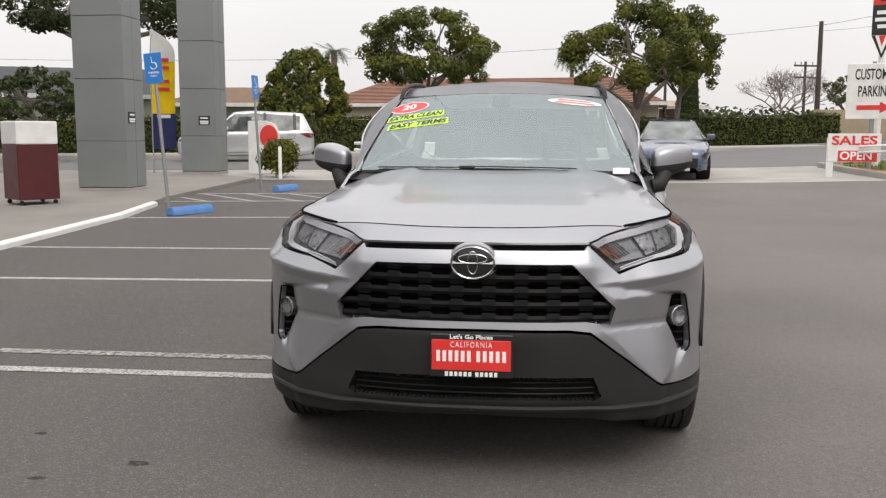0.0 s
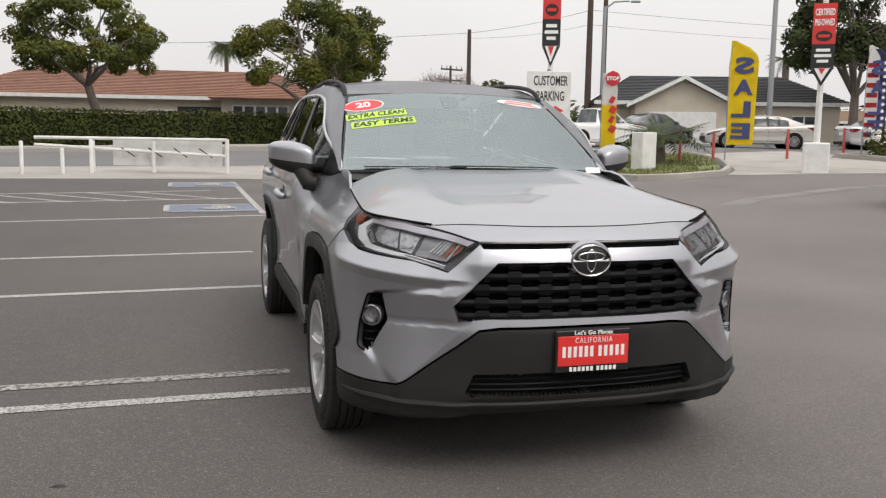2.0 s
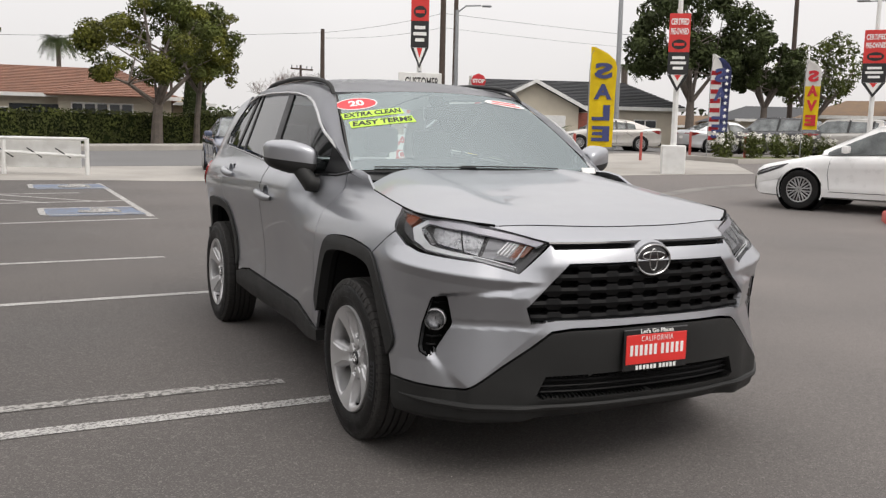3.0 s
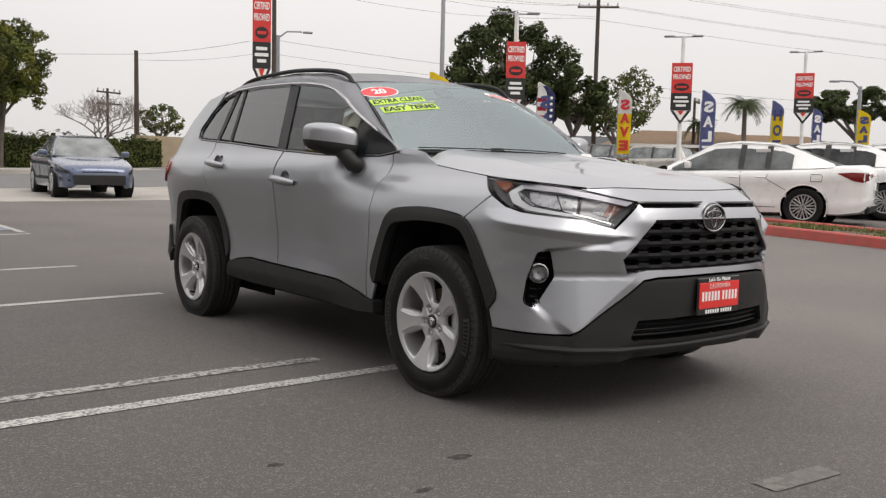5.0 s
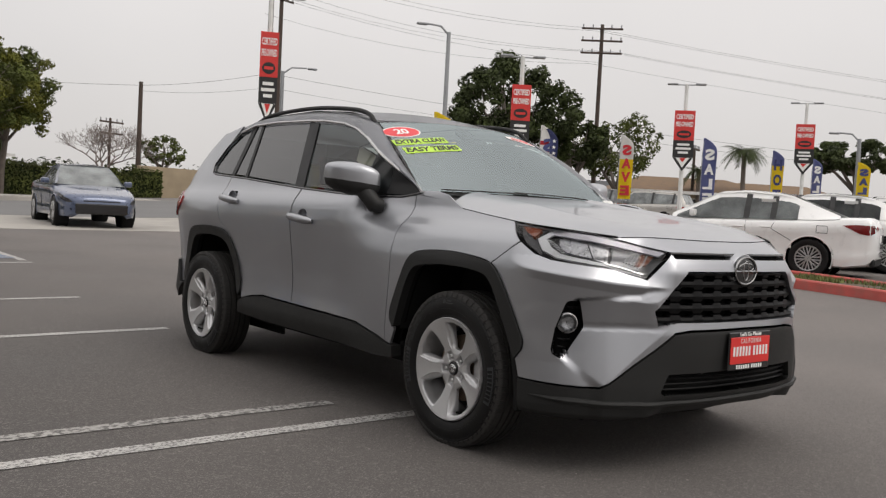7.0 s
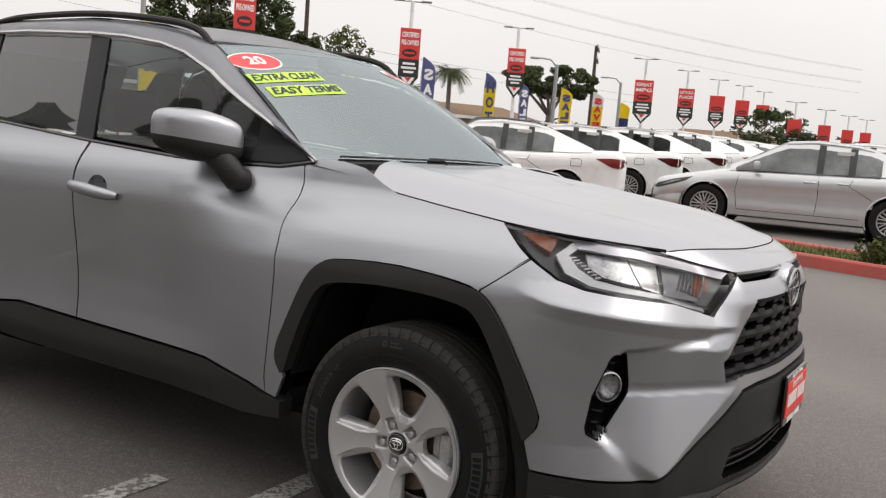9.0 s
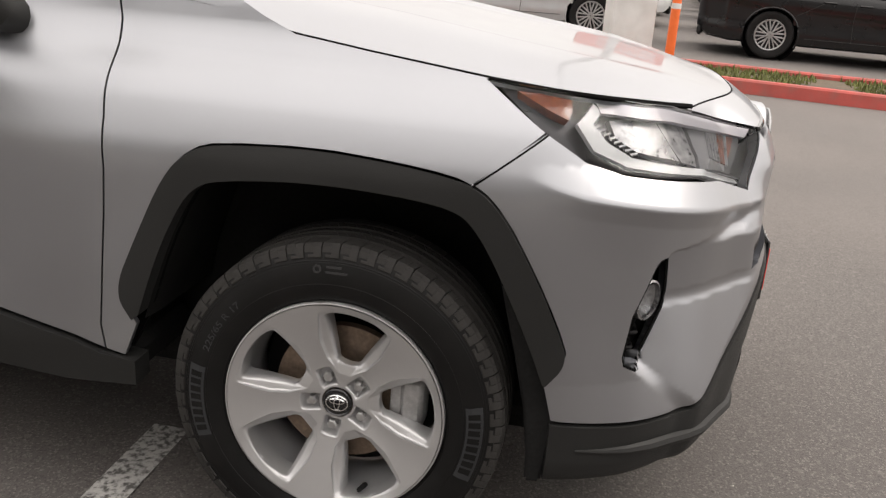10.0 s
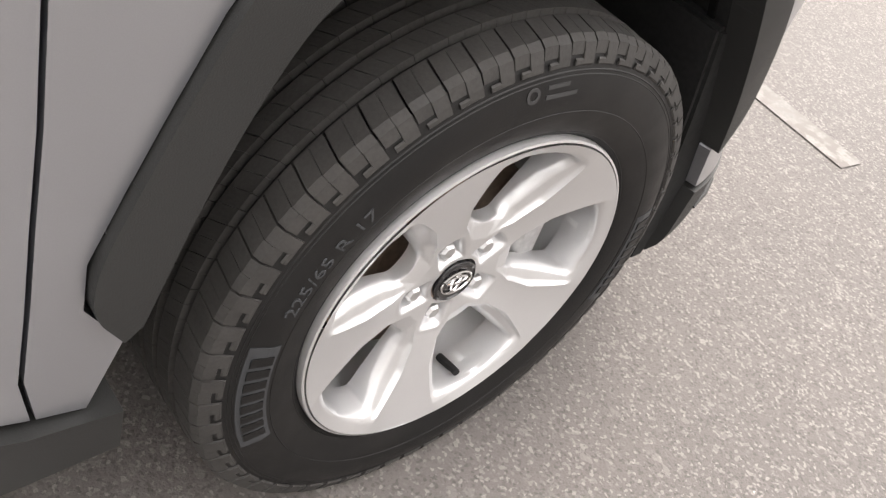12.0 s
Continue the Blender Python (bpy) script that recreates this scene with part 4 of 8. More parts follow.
# headlamps
for side in (-1, 1):
    lamp = skin("headlamp", LAMP, M_LAMPDARK, suv, side, off=-.050, thick=.004, gap=-.010, res=.02, label="clear headlamp with amber corner marker")
    for v in lamp.data.vertices:  # the housing tucks under the hood
        if abs(v.co.x) < hood_edge(v.co.y) + .012:
            v.co.z = min(v.co.z, hood_top(v.co.x, v.co.y) - .008)
    lens = skin("lens", LAMP, M_LENS, lamp, side, off=.0015, thick=.003, gap=.002, res=.015)
    lens.visible_shadow = False
    skin("side_marker", [S(-.418, .972), S(-.385, .984), S(-.30, 1.018), S(-.35, 1.020), S(-.425, 1.012), S(-.428, .990)], M_AMBER, lamp, side, off=-.016, thick=.02, gap=.003, res=.02)
    skin("upper_bezel", [N(.462, .938), N(.56, .957), N(.66, .980), N(.76, .994), S(-.485, 1.008), S(-.50, .988), N(.76, .972), N(.66, .957), N(.56, .936), N(.49, .922)], M_BEZEL, lamp, side, off=-.010, thick=.008, gap=0, res=.015, label="satin grey lamp bezel")
    skin("light_guide", [S(-.478, 1.003), S(-.436, .970), S(-.478, .924), S(-.558, .898), N(.72, .873), N(.575, .836), N(.58, .845), N(.715, .884), S(-.575, .913), S(-.515, .938), S(-.476, .970), S(-.508, .992)], M_WHITELT, lamp, side, off=-.013, thick=.010, gap=0, res=.012, label="white ribbed daytime light guide")
    for k in range(13):
        f = k / 12
        a0 = (np.array(S(-.50, .994)) * (1 - f) + np.array(S(-.475, .966)) * f) if k < 5 else (np.array(S(-.478, .962)) * (1 - (k - 5) / 7) + np.array(S(-.575, .916)) * (k - 5) / 7)
        a = shell([a0, a0 + np.array((-.022, .003))], -.020)
        part("guide_rib", tube([(p[0] * side, p[1], p[2]) for p in a], .0032, 5), M_REFLECT, lamp)
    skin("reflector_bowl", [S(-.530, .975), N(.79, .975), N(.765, .898), S(-.60, .918), S(-.548, .940)], M_REFLECT, lamp, side, off=-.030, thick=.02, gap=.002, res=.015)
    skin("reflector_bowl", [N(.785, .974), N(.665, .955), N(.70, .880), N(.76, .895)], M_REFLECT, lamp, side, off=-.034, thick=.02, gap=.002, res=.015)
    skin("turn_reflector", [N(.65, .950), N(.50, .925), N(.575, .858), N(.685, .878)], M_LAMPGREY, lamp, side, off=-.034, thick=.01, gap=0, res=.015)
    for k in range(7):
        f = .525 + k * .010
        a = shell([N(f + .045, .868 + .004 * k), N(f, .925 + .003 * k)], -.026)
        part("turn_rib", tube([(p[0] * side, p[1], p[2]) for p in a], .0028, 5), M_REFLECT if k not in (1, 2) else M_AMBER, lamp)
    skin("turn_lens", [N(.545, .925), N(.495, .922), N(.545, .880), N(.585, .878)], M_AMBER, lamp, side, off=-.030, thick=.006, gap=0, res=.015)
    a = shell(np.array(dense([N(.57, .846), N(.66, .872), N(.72, .884)], .02)), -.006)
    part("chrome_strip", tube([(p[0] * side, p[1], p[2]) for p in a], .0028, 6), M_CHROME, lamp, smooth=True)

# stickers on the windscreen
def on_screen(bm, s0, v0, tilt, lift):
    """Lays a flat shape, drawn in x and z, on the windscreen round a place of it."""
    for v in bm.verts:
        c, s = math.cos(tilt), math.sin(tilt)
        x, z = v.co.x * c - v.co.z * s, v.co.x * s + v.co.z * c
        v.co = screen(s0 + x / .66, v0 + z / .80, lift - v.co.y)
    return bm


def slab(w, h, n=10):
    return grid([[(x, 0, z) for x in np.linspace(-w / 2, w / 2, n)] for z in (-h / 2, 0, h / 2)])


def ellipse(a, b, n=32):
    bm = bmesh.new()
    c = [bm.verts.new((math.cos(t) * a, 0, math.sin(t) * b)) for t in np.linspace(0, math.tau, n, endpoint=False)]
    o = bm.verts.new((0, 0, 0))
    for i in range(n):
        bm.faces.new((o, c[i], c[(i + 1) % n]))
    return bm


year = part("year_sticker", on_screen(ellipse(.112, .062), -.850, .815, .10, .002), M_STICKRED, suv, "red oval year sticker on the windscreen")
part("year_digit", on_screen(lettering("20", .085, .0, bold=.003), -.850, .815, .10, .0035), M_WHITE, year)
part("sticker_rim", on_screen(ellipse(.121, .070), -.850, .815, .10, .0012), M_WHITE, year)
for words, v0, w, s0 in (("EXTRA CLEAN", .665, .335, -.740), ("EASY TERMS", .550, .345, -.685)):
    st = part("slogan_sticker", on_screen(slab(w, .066), s0, v0, .125, .002), M_LIME, suv, "lime green sticker with dark slanted capitals")
    bm = lettering(words, .062, .0, bold=.0022, width=w * .93)
    for v in bm.verts:
        v.co.x += v.co.z * .22
    part("slogan_lettering", on_screen(bm, s0, v0, .125, .0035), M_BLACKPR, st)
cert = part("round_sticker", on_screen(ellipse(.165, .038), .69, .875, -.04, .002), M_WHITE, suv, "white and red oval sticker at the windscreen's top")
for dz, w in ((.016, .20), (-.014, .24)):
    part("sticker_band", on_screen(slab(w, .013), .69, .875 + dz / .8, -.04, .0035), M_STICKRED, cert)
part("paper_card", box(.085, .004, .035, (.645, .475, 1.162), .001, Matrix.Rotation(-.5, 3, "X")), M_WHITE, suv)
part("sensor_pod", box(.10, .10, .04, (-.0, 1.08, 1.530), .015, Matrix.Rotation(.5, 3, "X")), M_DARK, suv)

# cabin
part("dashboard", box(1.30, .45, .20, (0, .72, 1.045), .06), M_DARK, suv, smooth=True)
part("cabin_floor", box(1.5, 2.6, .05, (0, 1.9, .50)), M_DARK, suv)
wheel_pts = [(.36 + .18 * math.cos(t), 1.02 + .05 * math.sin(t), 1.06 + .18 * math.sin(t)) for t in np.linspace(0, math.tau, 28, endpoint=False)]
part("steering_wheel", tube(wheel_pts, .016, 6, closed=True), M_DARK, suv, smooth=True)
for x in (-.36, .36):
    for y, h in ((1.55, 1.20), (2.45, 1.22)):
        seat = part("seat_back", box(.50, .16, .62, (x, y + .22, .85), .06, Matrix.Rotation(-.25, 3, "X"), seg=2), M_SEAT, suv, smooth=True)
        part("seat_cushion", box(.50, .50, .16, (x, y, .60), .05, seg=2), M_SEAT, seat, smooth=True)
        part("headrest", box(.26, .10, .19, (x, y + .36, h + .08), .04, seg=2), M_SEAT, seat, smooth=True)
part("rear_view_mirror", box(.22, .03, .07, (0, 1.02, 1.46), .012), M_DARK, suv)

# ---- wheels of the crossover: the outer face looks to -x ----
def tyre_profile(r_out, width, r_in):
    w = width / 2
    return [(-w + .030, r_in - .004), (-w + .012, r_in + .004), (-w + .004, r_in + .016), (-w - .002, r_in + .040), (-w - .004, r_in + .060), (-w + .001, r_in + .082), (-w + .008, r_out - .020),
            (-w + .015, r_out - .0085), (-w + .045, r_out - .008), (w - .045, r_out - .008), (w - .020, r_out - .010), (w - .012, r_out - .018), (w - .001, r_in + .082), (w + .004, r_in + .060), (w - .004, r_in + .016), (w - .030, r_in - .004)]


def wheel(parent_matrix, name="road_wheel"):
    hub = new("wheel")
    hub.parent = suv
    R, W, RI, XC = .355, .218, .231, .071
    tyre = part("tyre", moved(revolve(tyre_profile(R, W, RI), 120), Matrix.Translation((XC, 0, 0))), M_RUBBER, hub, smooth=True)
    # tread: shoulder blocks that run on to the sidewall, and ribs cut by sipes
    n_blocks = 58
    bm = bmesh.new()

    def block(a0, a1, sec, skew=0.0):
        """One rubber block between two angles; sec lists (x, r, share of the skew) across it."""
        ring = []
        for i in range(4):
            a = a0 + (a1 - a0) * i / 3
            ring.append([bm.verts.new((XC + x, math.sin(a + q * skew) * r, math.cos(a + q * skew) * r)) for x, r, q in sec])
        for i in range(3):
            for j in range(len(sec) - 1):
                bm.faces.new((ring[i][j], ring[i][j + 1], ring[i + 1][j + 1], ring[i + 1][j]))
        bm.faces.new(ring[0]), bm.faces.new(ring[-1][::-1])
    step = math.tau / n_blocks
    w = W / 2
    for k in range(n_blocks):
        a = k * step
        for s in (-1, 1):
            long = [(s * (w - .0050), R - .029, 0), (s * (w - .0032), R - .0265, 0), (s * (w - .0058), R - .018, 0), (s * (w - .0110), R - .0065, 0), (s * (w - .019), R - .0008, 0), (s * (w - .052), R, 1), (s * (w - .054), R - .012, 1)]
            short = [(s * (w - .0105), R - .020, 0), (s * (w - .0078), R - .0175, 0), (s * (w - .0120), R - .0055, 0), (s * (w - .020), R - .0008, 0), (s * (w - .052), R, 1), (s * (w - .054), R - .012, 1)]
            block(a + step * .03, a + step * .475, long, .02 * s)
            block(a + step * .487, a + step * .965, short, .02 * s)
            foot = [(s * (w - .0050), R - .029, 0), (s * (w - .0032), R - .0265, 0), (s * (w - .0042), R - .0225, 0), (s * (w - .0062), R - .021, 0)]
            block(a + step * .462, a + step * .78, foot)
        for x0, x1, sk in ((-w + .060, -.019, .035), (-.012, .012, .03), (.019, w - .060, .035)):
            sec = [(x0, R - .012, 0), (x0 + .002, R + .0012, 0), (x1 - .002, R + .0012, 1), (x1, R - .012, 1)]
            block(a + step * .008, a + step * .488, sec, sk)
            block(a + step * .502, a + step * .985, sec, sk)
    bmesh.ops.recalc_face_normals(bm, faces=bm.faces[:])
    part("tread", bm, M_TREAD, tyre)
    flank = sorted((r, x) for x, r in tyre_profile(R, W, RI)[:8])

    def wall_x(r):
        return XC + float(np.interp(r, [q for q, _ in flank], [x for _, x in flank]))
    for r, t, lift in ((R - .0335, .0014, .0008), (R - .038, .0010, .0006), (RI + .044, .0008, .0006), (RI + .011, .0012, .0008)):
        part("sidewall_ridge", revolve([(wall_x(r - t) + .0003, r - t), (wall_x(r) - lift, r), (wall_x(r + t) + .0003, r + t)], 120), M_RUBBER, tyre, smooth=True)

    def around(bm, r, centre, lift):
        """Bends a flat shape drawn in x and z round the wheel at radius r, its middle at an angle from the top towards the front."""
        for v in bm.verts:
            a = centre + v.co.x / r
            rr = r + v.co.z
            v.co = (wall_x(rr) - lift + v.co.y, -math.sin(a) * rr, math.cos(a) * rr)
        return bm
    part("size_mark", around(lettering("225/65 R 17", .020, .0006, width=.135), RI + .058, radians(-58), .0004), M_LETTER, tyre)
    for centre in (-95, 95):
        bm = box(.165, .0012, .034, seg=1)
        bmesh.ops.subdivide_edges(bm, edges=[e for e in bm.edges if abs(e.verts[0].co.x - e.verts[1].co.x) > .1], cuts=10)
        bmesh.ops.subdivide_edges(bm, edges=[e for e in bm.edges if abs(e.verts[0].co.z - e.verts[1].co.z) > .03], cuts=4)
        panel = part("maker_panel", around(bm, RI + .066, radians(centre), .0002), M_LETTER, tyre, "smooth pale rubber panel")
        for k in range(8):
            part("maker_bar", around(box(.012, .0012, .024, (-.063 + k * .018, 0, 0)), RI + .066, radians(centre), .0022), M_RUBBER, panel)
    part("round_mark", around(lettering("O", .022, .0005, bold=.0008), RI + .074, radians(-8), .0003), M_MARK, tyre)
    for k, wd in enumerate((.03, .045)):
        part("maker_bar", around(box(wd, .0008, .0042, (.034 + .006 * k, 0, .005 - .010 * k)), RI + .074, radians(-8), .0003), M_MARK, tyre)
    # rim: a dished face of five paddle spokes, its windows closed by a flange
    lip = [(-.008, .2120), (-.020, .2125), (-.0250, .2190), (-.0305, .2262), (-.0365, .2310), (-.0355, .2340), (-.030, .2352), (-.018, .2345)]
    rim = part("rim", revolve([(.190, .235), (.18, .225), (.12, .205), (.07, .205), (.055, .214), (.02, .2150)] + lip, 96), M_ALLOY, hub, "five-spoke silver alloy rim", smooth=True)

    def spoke(c):
        """A fifth of the wheel's face: a flat paddle with a bolt pocket, flanks that fall to the windows and rounded window corners."""
        r0, r1, k0, k1 = .090, .2128, .011, .010
        turn = [(1 - math.cos(t)) for t in np.linspace(0, math.pi / 2, 12)]
        radii = np.r_[np.linspace(.034, .089, 44), [r0 + k0 * t for t in turn], np.linspace(.104, .201, 24), [r1 - k1 * t for t in turn[::-1]], np.linspace(.2138, .2290, 9)]
        rows = []
        for r in radii:
            h = float(np.interp(r, [.034, .05, .0885, .100, .143, .190, .2290], [.001, 0, -.0035, -.006, -.0155, -.0270, -.0368]))
            base = float(np.interp(r, [.088, .143, .193], [23.6, 20.2, 18.0]))
            q = 1.0 if r <= r0 or r >= r1 else max(1 - math.sqrt(max(1 - max(1 - (r - r0) / k0, 0) ** 2, 0)), 1 - math.sqrt(max(1 - max(1 - (r1 - r) / k1, 0) ** 2, 0)))
            half = base + (36 - base) * q
            p = float(np.interp(r, [.034, .06, .084, .102, .143, .200, .2290], [32, 27, 18, 11.5, 9.6, 13.4, 16.5]))
            deep = float(np.interp(r, [.034, .068, .088, .112, .165, .200, .2150, .2290], [0, 0, .006, .022, .024, .016, .003, 0]))
            cols = list(np.linspace(0, p, 15)) + list(p + (half - p) * np.linspace(0, 1, 13)[1:])

            def level(a):
                side = radians(a) * r
                pocket = .019 * math.exp(-(side / .0165) ** 8 - (abs(r - .0605) / .0185) ** 8)
                u = min(max((a - p) / max(min(half, 24) - p, 4.0), 0), 1)
                fall = deep * (.26 * float(smooth01(u, .0, .14)) + .46 * u + .28 * float(smooth01(u, .62, .98)))
                edge = max(1 - (half - a) * radians(1) * r / .004, 0) if q < 1 else 0
                return h - .0012 * (a / p if a < p else 1) ** 2 + fall + pocket + .004 * edge ** 2
            right = [(a, level(a)) for a in cols] + [(half, .024)]
            sec = [(-a, x) for a, x in right[:0:-1]] + right
            rows.append([(x, -math.sin(radians(c + a)) * r, math.cos(radians(c + a)) * r) for a, x in sec])
        return grid(rows)
    for k in range(5):
        sp = part("spoke", spoke(47.0 + 72 * k), M_ALLOY, rim, smooth=True)
        sp.data.set_sharp_from_angle(angle=radians(50))
    for k in range(5):
        a = radians(47.0 + 72 * k)
        c = Matrix.Translation((.011, -math.sin(a) * .0575, math.cos(a) * .0575))
        part("lug_nut", moved(revolve([(.010, .0112), (-.006, .0112), (-.010, .0082), (-.0105, 0)], 6), c), M_NUT, rim)
    cap = part("centre_cap", moved(revolve([(.004, .0315), (-.001, .0315), (-.003, .029), (-.001, .027), (.0, 0)], 32), Matrix.Translation((-.002, 0, 0))), M_GLOSSBLK, rim, "black centre cap with a silver ring", smooth=True)
    for a, b, z in ((.0235, .017, 0), (.016, .0055, .004), (.006, .014, 0)):
        pts = [(-.0045, math.cos(t) * a, z + math.sin(t) * b) for t in np.linspace(0, math.tau, 28, endpoint=False)]
        part("cap_ring", tube(pts, .0018, 5, closed=True), M_CHROME, cap)
    part("valve", tube([(.022, -.064, -.200), (-.006, -.062, -.192), (-.018, -.061, -.189)], [.006, .0055, .0055], 8), M_VOID, rim)
    part("brake_disc", revolve([(.085, .075), (.052, .080), (.052, .152), (.074, .152), (.074, .08)], 56), M_STEEL, hub, smooth=True)
    part("brake_hat", revolve([(.11, .082), (.060, .080), (.055, .05), (.055, 0)], 40), M_STEEL, hub, smooth=True)
    bm = box(.07, .075, .15, (.066, -.140, .02), .014, seg=2)
    box(.03, .05, .10, (.036, -.152, .015), .010, bm=bm)
    part("caliper", bm, M_CALIPER, hub, smooth=True)
    part("drum_back", revolve([(.125, 0), (.125, .20), (.15, .205)], 40), M_VOID, hub)
    hub.matrix_basis = parent_matrix
    return hub


first = wheel(pose(-.895, 0, .350))
for m in (pose(-.895, 2.69, .350, 41), pose(.895, 0, .350, 15, 0, 180), pose(.895, 2.69, .350, 63, 0, 180)):
    copy_thing(first, m)

# ---- ground ----
M_ASPHALT = mat("worn_asphalt", (0.104, 0.094, 0.088), rough=0.88, var=0.16, scale=0.55, fine=420, bump=0.004, bump_scale=260, stain=(0.055, 0.052, 0.050), stain_scale=0.35, stain_amt=0.45)


def speckle(m, scale, lo, hi, colour, amount):
    """Adds light and dark stone chips to a ground material."""
    n, l = m.node_tree.nodes, m.node_tree.links
    b = n["Principled BSDF"]
    src = b.inputs["Base Color"].links[0].from_socket
    co = n.new("ShaderNodeTexCoord")
    v = n.new("ShaderNodeTexVoronoi")
    v.inputs["Scale"].default_value = scale
    l.new(co.outputs["Object"], v.inputs["Vector"])
    sep = n.new("ShaderNodeSeparateColor")
    l.new(v.outputs["Color"], sep.inputs[0])
    r = n.new("ShaderNodeMapRange")
    r.inputs["From Min"].default_value, r.inputs["From Max"].default_value = lo, hi
    r.inputs["To Min"].default_value, r.inputs["To Max"].default_value = 0.0, amount
    l.new(sep.outputs[0], r.inputs["Value"])
    mx = n.new("ShaderNodeMix")
    mx.data_type = "RGBA"
    l.new(r.outputs["Result"], mx.inputs["Factor"])
    l.new(src, mx.inputs["A"])
    mx.inputs["B"].default_value = (*colour, 1)
    l.new(mx.outputs["Result"], b.inputs["Base Color"])


def side_shade(m, x0, x1, low, high):
    """Shade painted into the asphalt: darker towards -x, paler towards +x, with a ragged edge."""
    n, l = m.node_tree.nodes, m.node_tree.links
    b = n["Principled BSDF"]
    src = b.inputs["Base Color"].links[0].from_socket
    co = n.new("ShaderNodeTexCoord")
    sep = n.new("ShaderNodeSeparateXYZ")
    l.new(co.outputs["Object"], sep.inputs[0])
    t = n.new("ShaderNodeTexNoise")
    t.inputs["Scale"].default_value, t.inputs["Detail"].default_value = 0.5, 6.0
    l.new(co.outputs["Object"], t.inputs["Vector"])
    add = n.new("ShaderNodeMath")
    add.operation = "MULTIPLY_ADD"
    l.new(t.outputs["Fac"], add.inputs[0])
    add.inputs[1].default_value = 4.0
    l.new(sep.outputs["X"], add.inputs[2])
    r = n.new("ShaderNodeMapRange")
    r.inputs["From Min"].default_value, r.inputs["From Max"].default_value = x0 + 2, x1 + 2
    r.inputs["To Min"].default_value, r.inputs["To Max"].default_value = low, high
    l.new(add.outputs[0], r.inputs["Value"])
    sc = n.new("ShaderNodeVectorMath")
    sc.operation = "SCALE"
    l.new(src, sc.inputs[0]), l.new(r.outputs["Result"], sc.inputs["Scale"])
    l.new(sc.outputs["Vector"], b.inputs["Base Color"])


# the shaded left and brighter right of the lot, put into the colour
side_shade(M_ASPHALT, -2.5, 3.5, .82, 1.52)
speckle(M_ASPHALT, 190, .74, .97, (.27, .248, .235), .45)
speckle(M_ASPHALT, 215, .70, .98, (.036, .033, .031), .50)
speckle(M_ASPHALT, 70, .93, .99, (.22, .20, .19), .30)
M_CONCRETE = mat("pale_concrete", (0.36, 0.34, 0.31), rough=0.85, var=0.12, scale=0.8, fine=200, bump=0.002, stain=(0.20, 0.19, 0.17), stain_scale=0.7, stain_amt=0.5)
M_ROAD = mat("grey_road_asphalt", (0.15, 0.148, 0.147), rough=0.9, var=0.10, scale=0.4, fine=200, stain=(0.10, 0.10, 0.10), stain_scale=0.3, stain_amt=0.4)
M_LINE = mat("worn_white_line_paint", (0.46, 0.45, 0.43), rough=0.75, var=0.15, scale=5, fine=120, stain=(0.10, 0.095, 0.09), stain_scale=70, stain_amt=1.6)
M_LINEMID = mat("half_worn_line_paint", (0.34, 0.33, 0.31), rough=0.8, var=0.15, scale=5, fine=120, stain=(0.10, 0.095, 0.09), stain_scale=40, stain_amt=2.2)
M_LINEFAINT = mat("faded_line_paint", (0.155, 0.147, 0.138), rough=0.85, var=0.2, scale=5, fine=120, stain=(0.118, 0.108, 0.10), stain_scale=28, stain_amt=2.6)
M_HCBLUE = mat("worn_blue_marking", (0.15, 0.19, 0.27), rough=0.8, var=0.2, scale=4, stain=(0.14, 0.14, 0.145), stain_scale=9, stain_amt=1.2)
M_OIL = mat("oil_stain", (0.040, 0.037, 0.035), rough=0.9, var=0.25, scale=20, spec=0.2, stain=(0.085, 0.08, 0.077), stain_scale=45, stain_amt=1.0)


def strip(name, pts, width, material, lift=.004, kind="structure"):
    """A flat strip of paint or concrete along points on the ground."""
    pts = [Vector((*p, 0)) for p in pts]
    rows = []
    for (a, b) in zip(pts[:-1], pts[1:]):
        d = (b - a).normalized()
        n = Vector((-d.y, d.x, 0)) * width / 2
        k = max(int((b - a).length / 1.0), 1)
        for i in range(k + 1):
            p = a.lerp(b, i / k)
            rows.append([(q.x, q.y, float(ground_z(q.x, q.y)) + lift) for q in (p - n, p + n)])
    return tagged(part(name, grid(rows), material), kind=kind)


xs = np.r_[-900, -300, -120, np.linspace(-60, 80, 60), 130, 300, 900]
ys = np.r_[-400, -120, -40, np.linspace(-12, 60, 73), 100, 300, 900]
tagged(part("ground", grid([[(x, y, float(ground_z(x, y))) for x in xs] for y in ys]), M_ASPHALT, smooth=True), "worn grey asphalt of a car lot", "ground", kind="structure")

for k, (a, b, w) in enumerate((((-9.0, .46), (-.55, .55), .10), ((-9.0, .86), (-.95, .95), .10), ((-9.0, 3.25), (-.75, 3.72), .10), ((-9, 5.30), (-.80, 5.78), .09), ((-7.0, 8.50), (-.30, 9.44), .10))):
    strip("parking_line", [a, b], w, M_LINEMID if k == 1 else M_LINE)
strip("parking_line", [(-.74, -1.655), (-.37, -1.69)], .10, M_LINEFAINT)
for a, b in (((-7.0, 11.25), (-.4, 12.28)), ((-7.0, 12.95), (-1.0, 13.95)), ((-.35, 9.7), (-.45, 16.3))):
    strip("parking_line", [a, b], .10, M_LINE)
for k in range(7):
    x = -7.4 + .83 * k
    strip("hatch_line", [(x, 13.62 + .16 * (x + 3.2)), (x + 1.65, 11.98 + .15 * (x + 3.2))], .09, M_LINE)
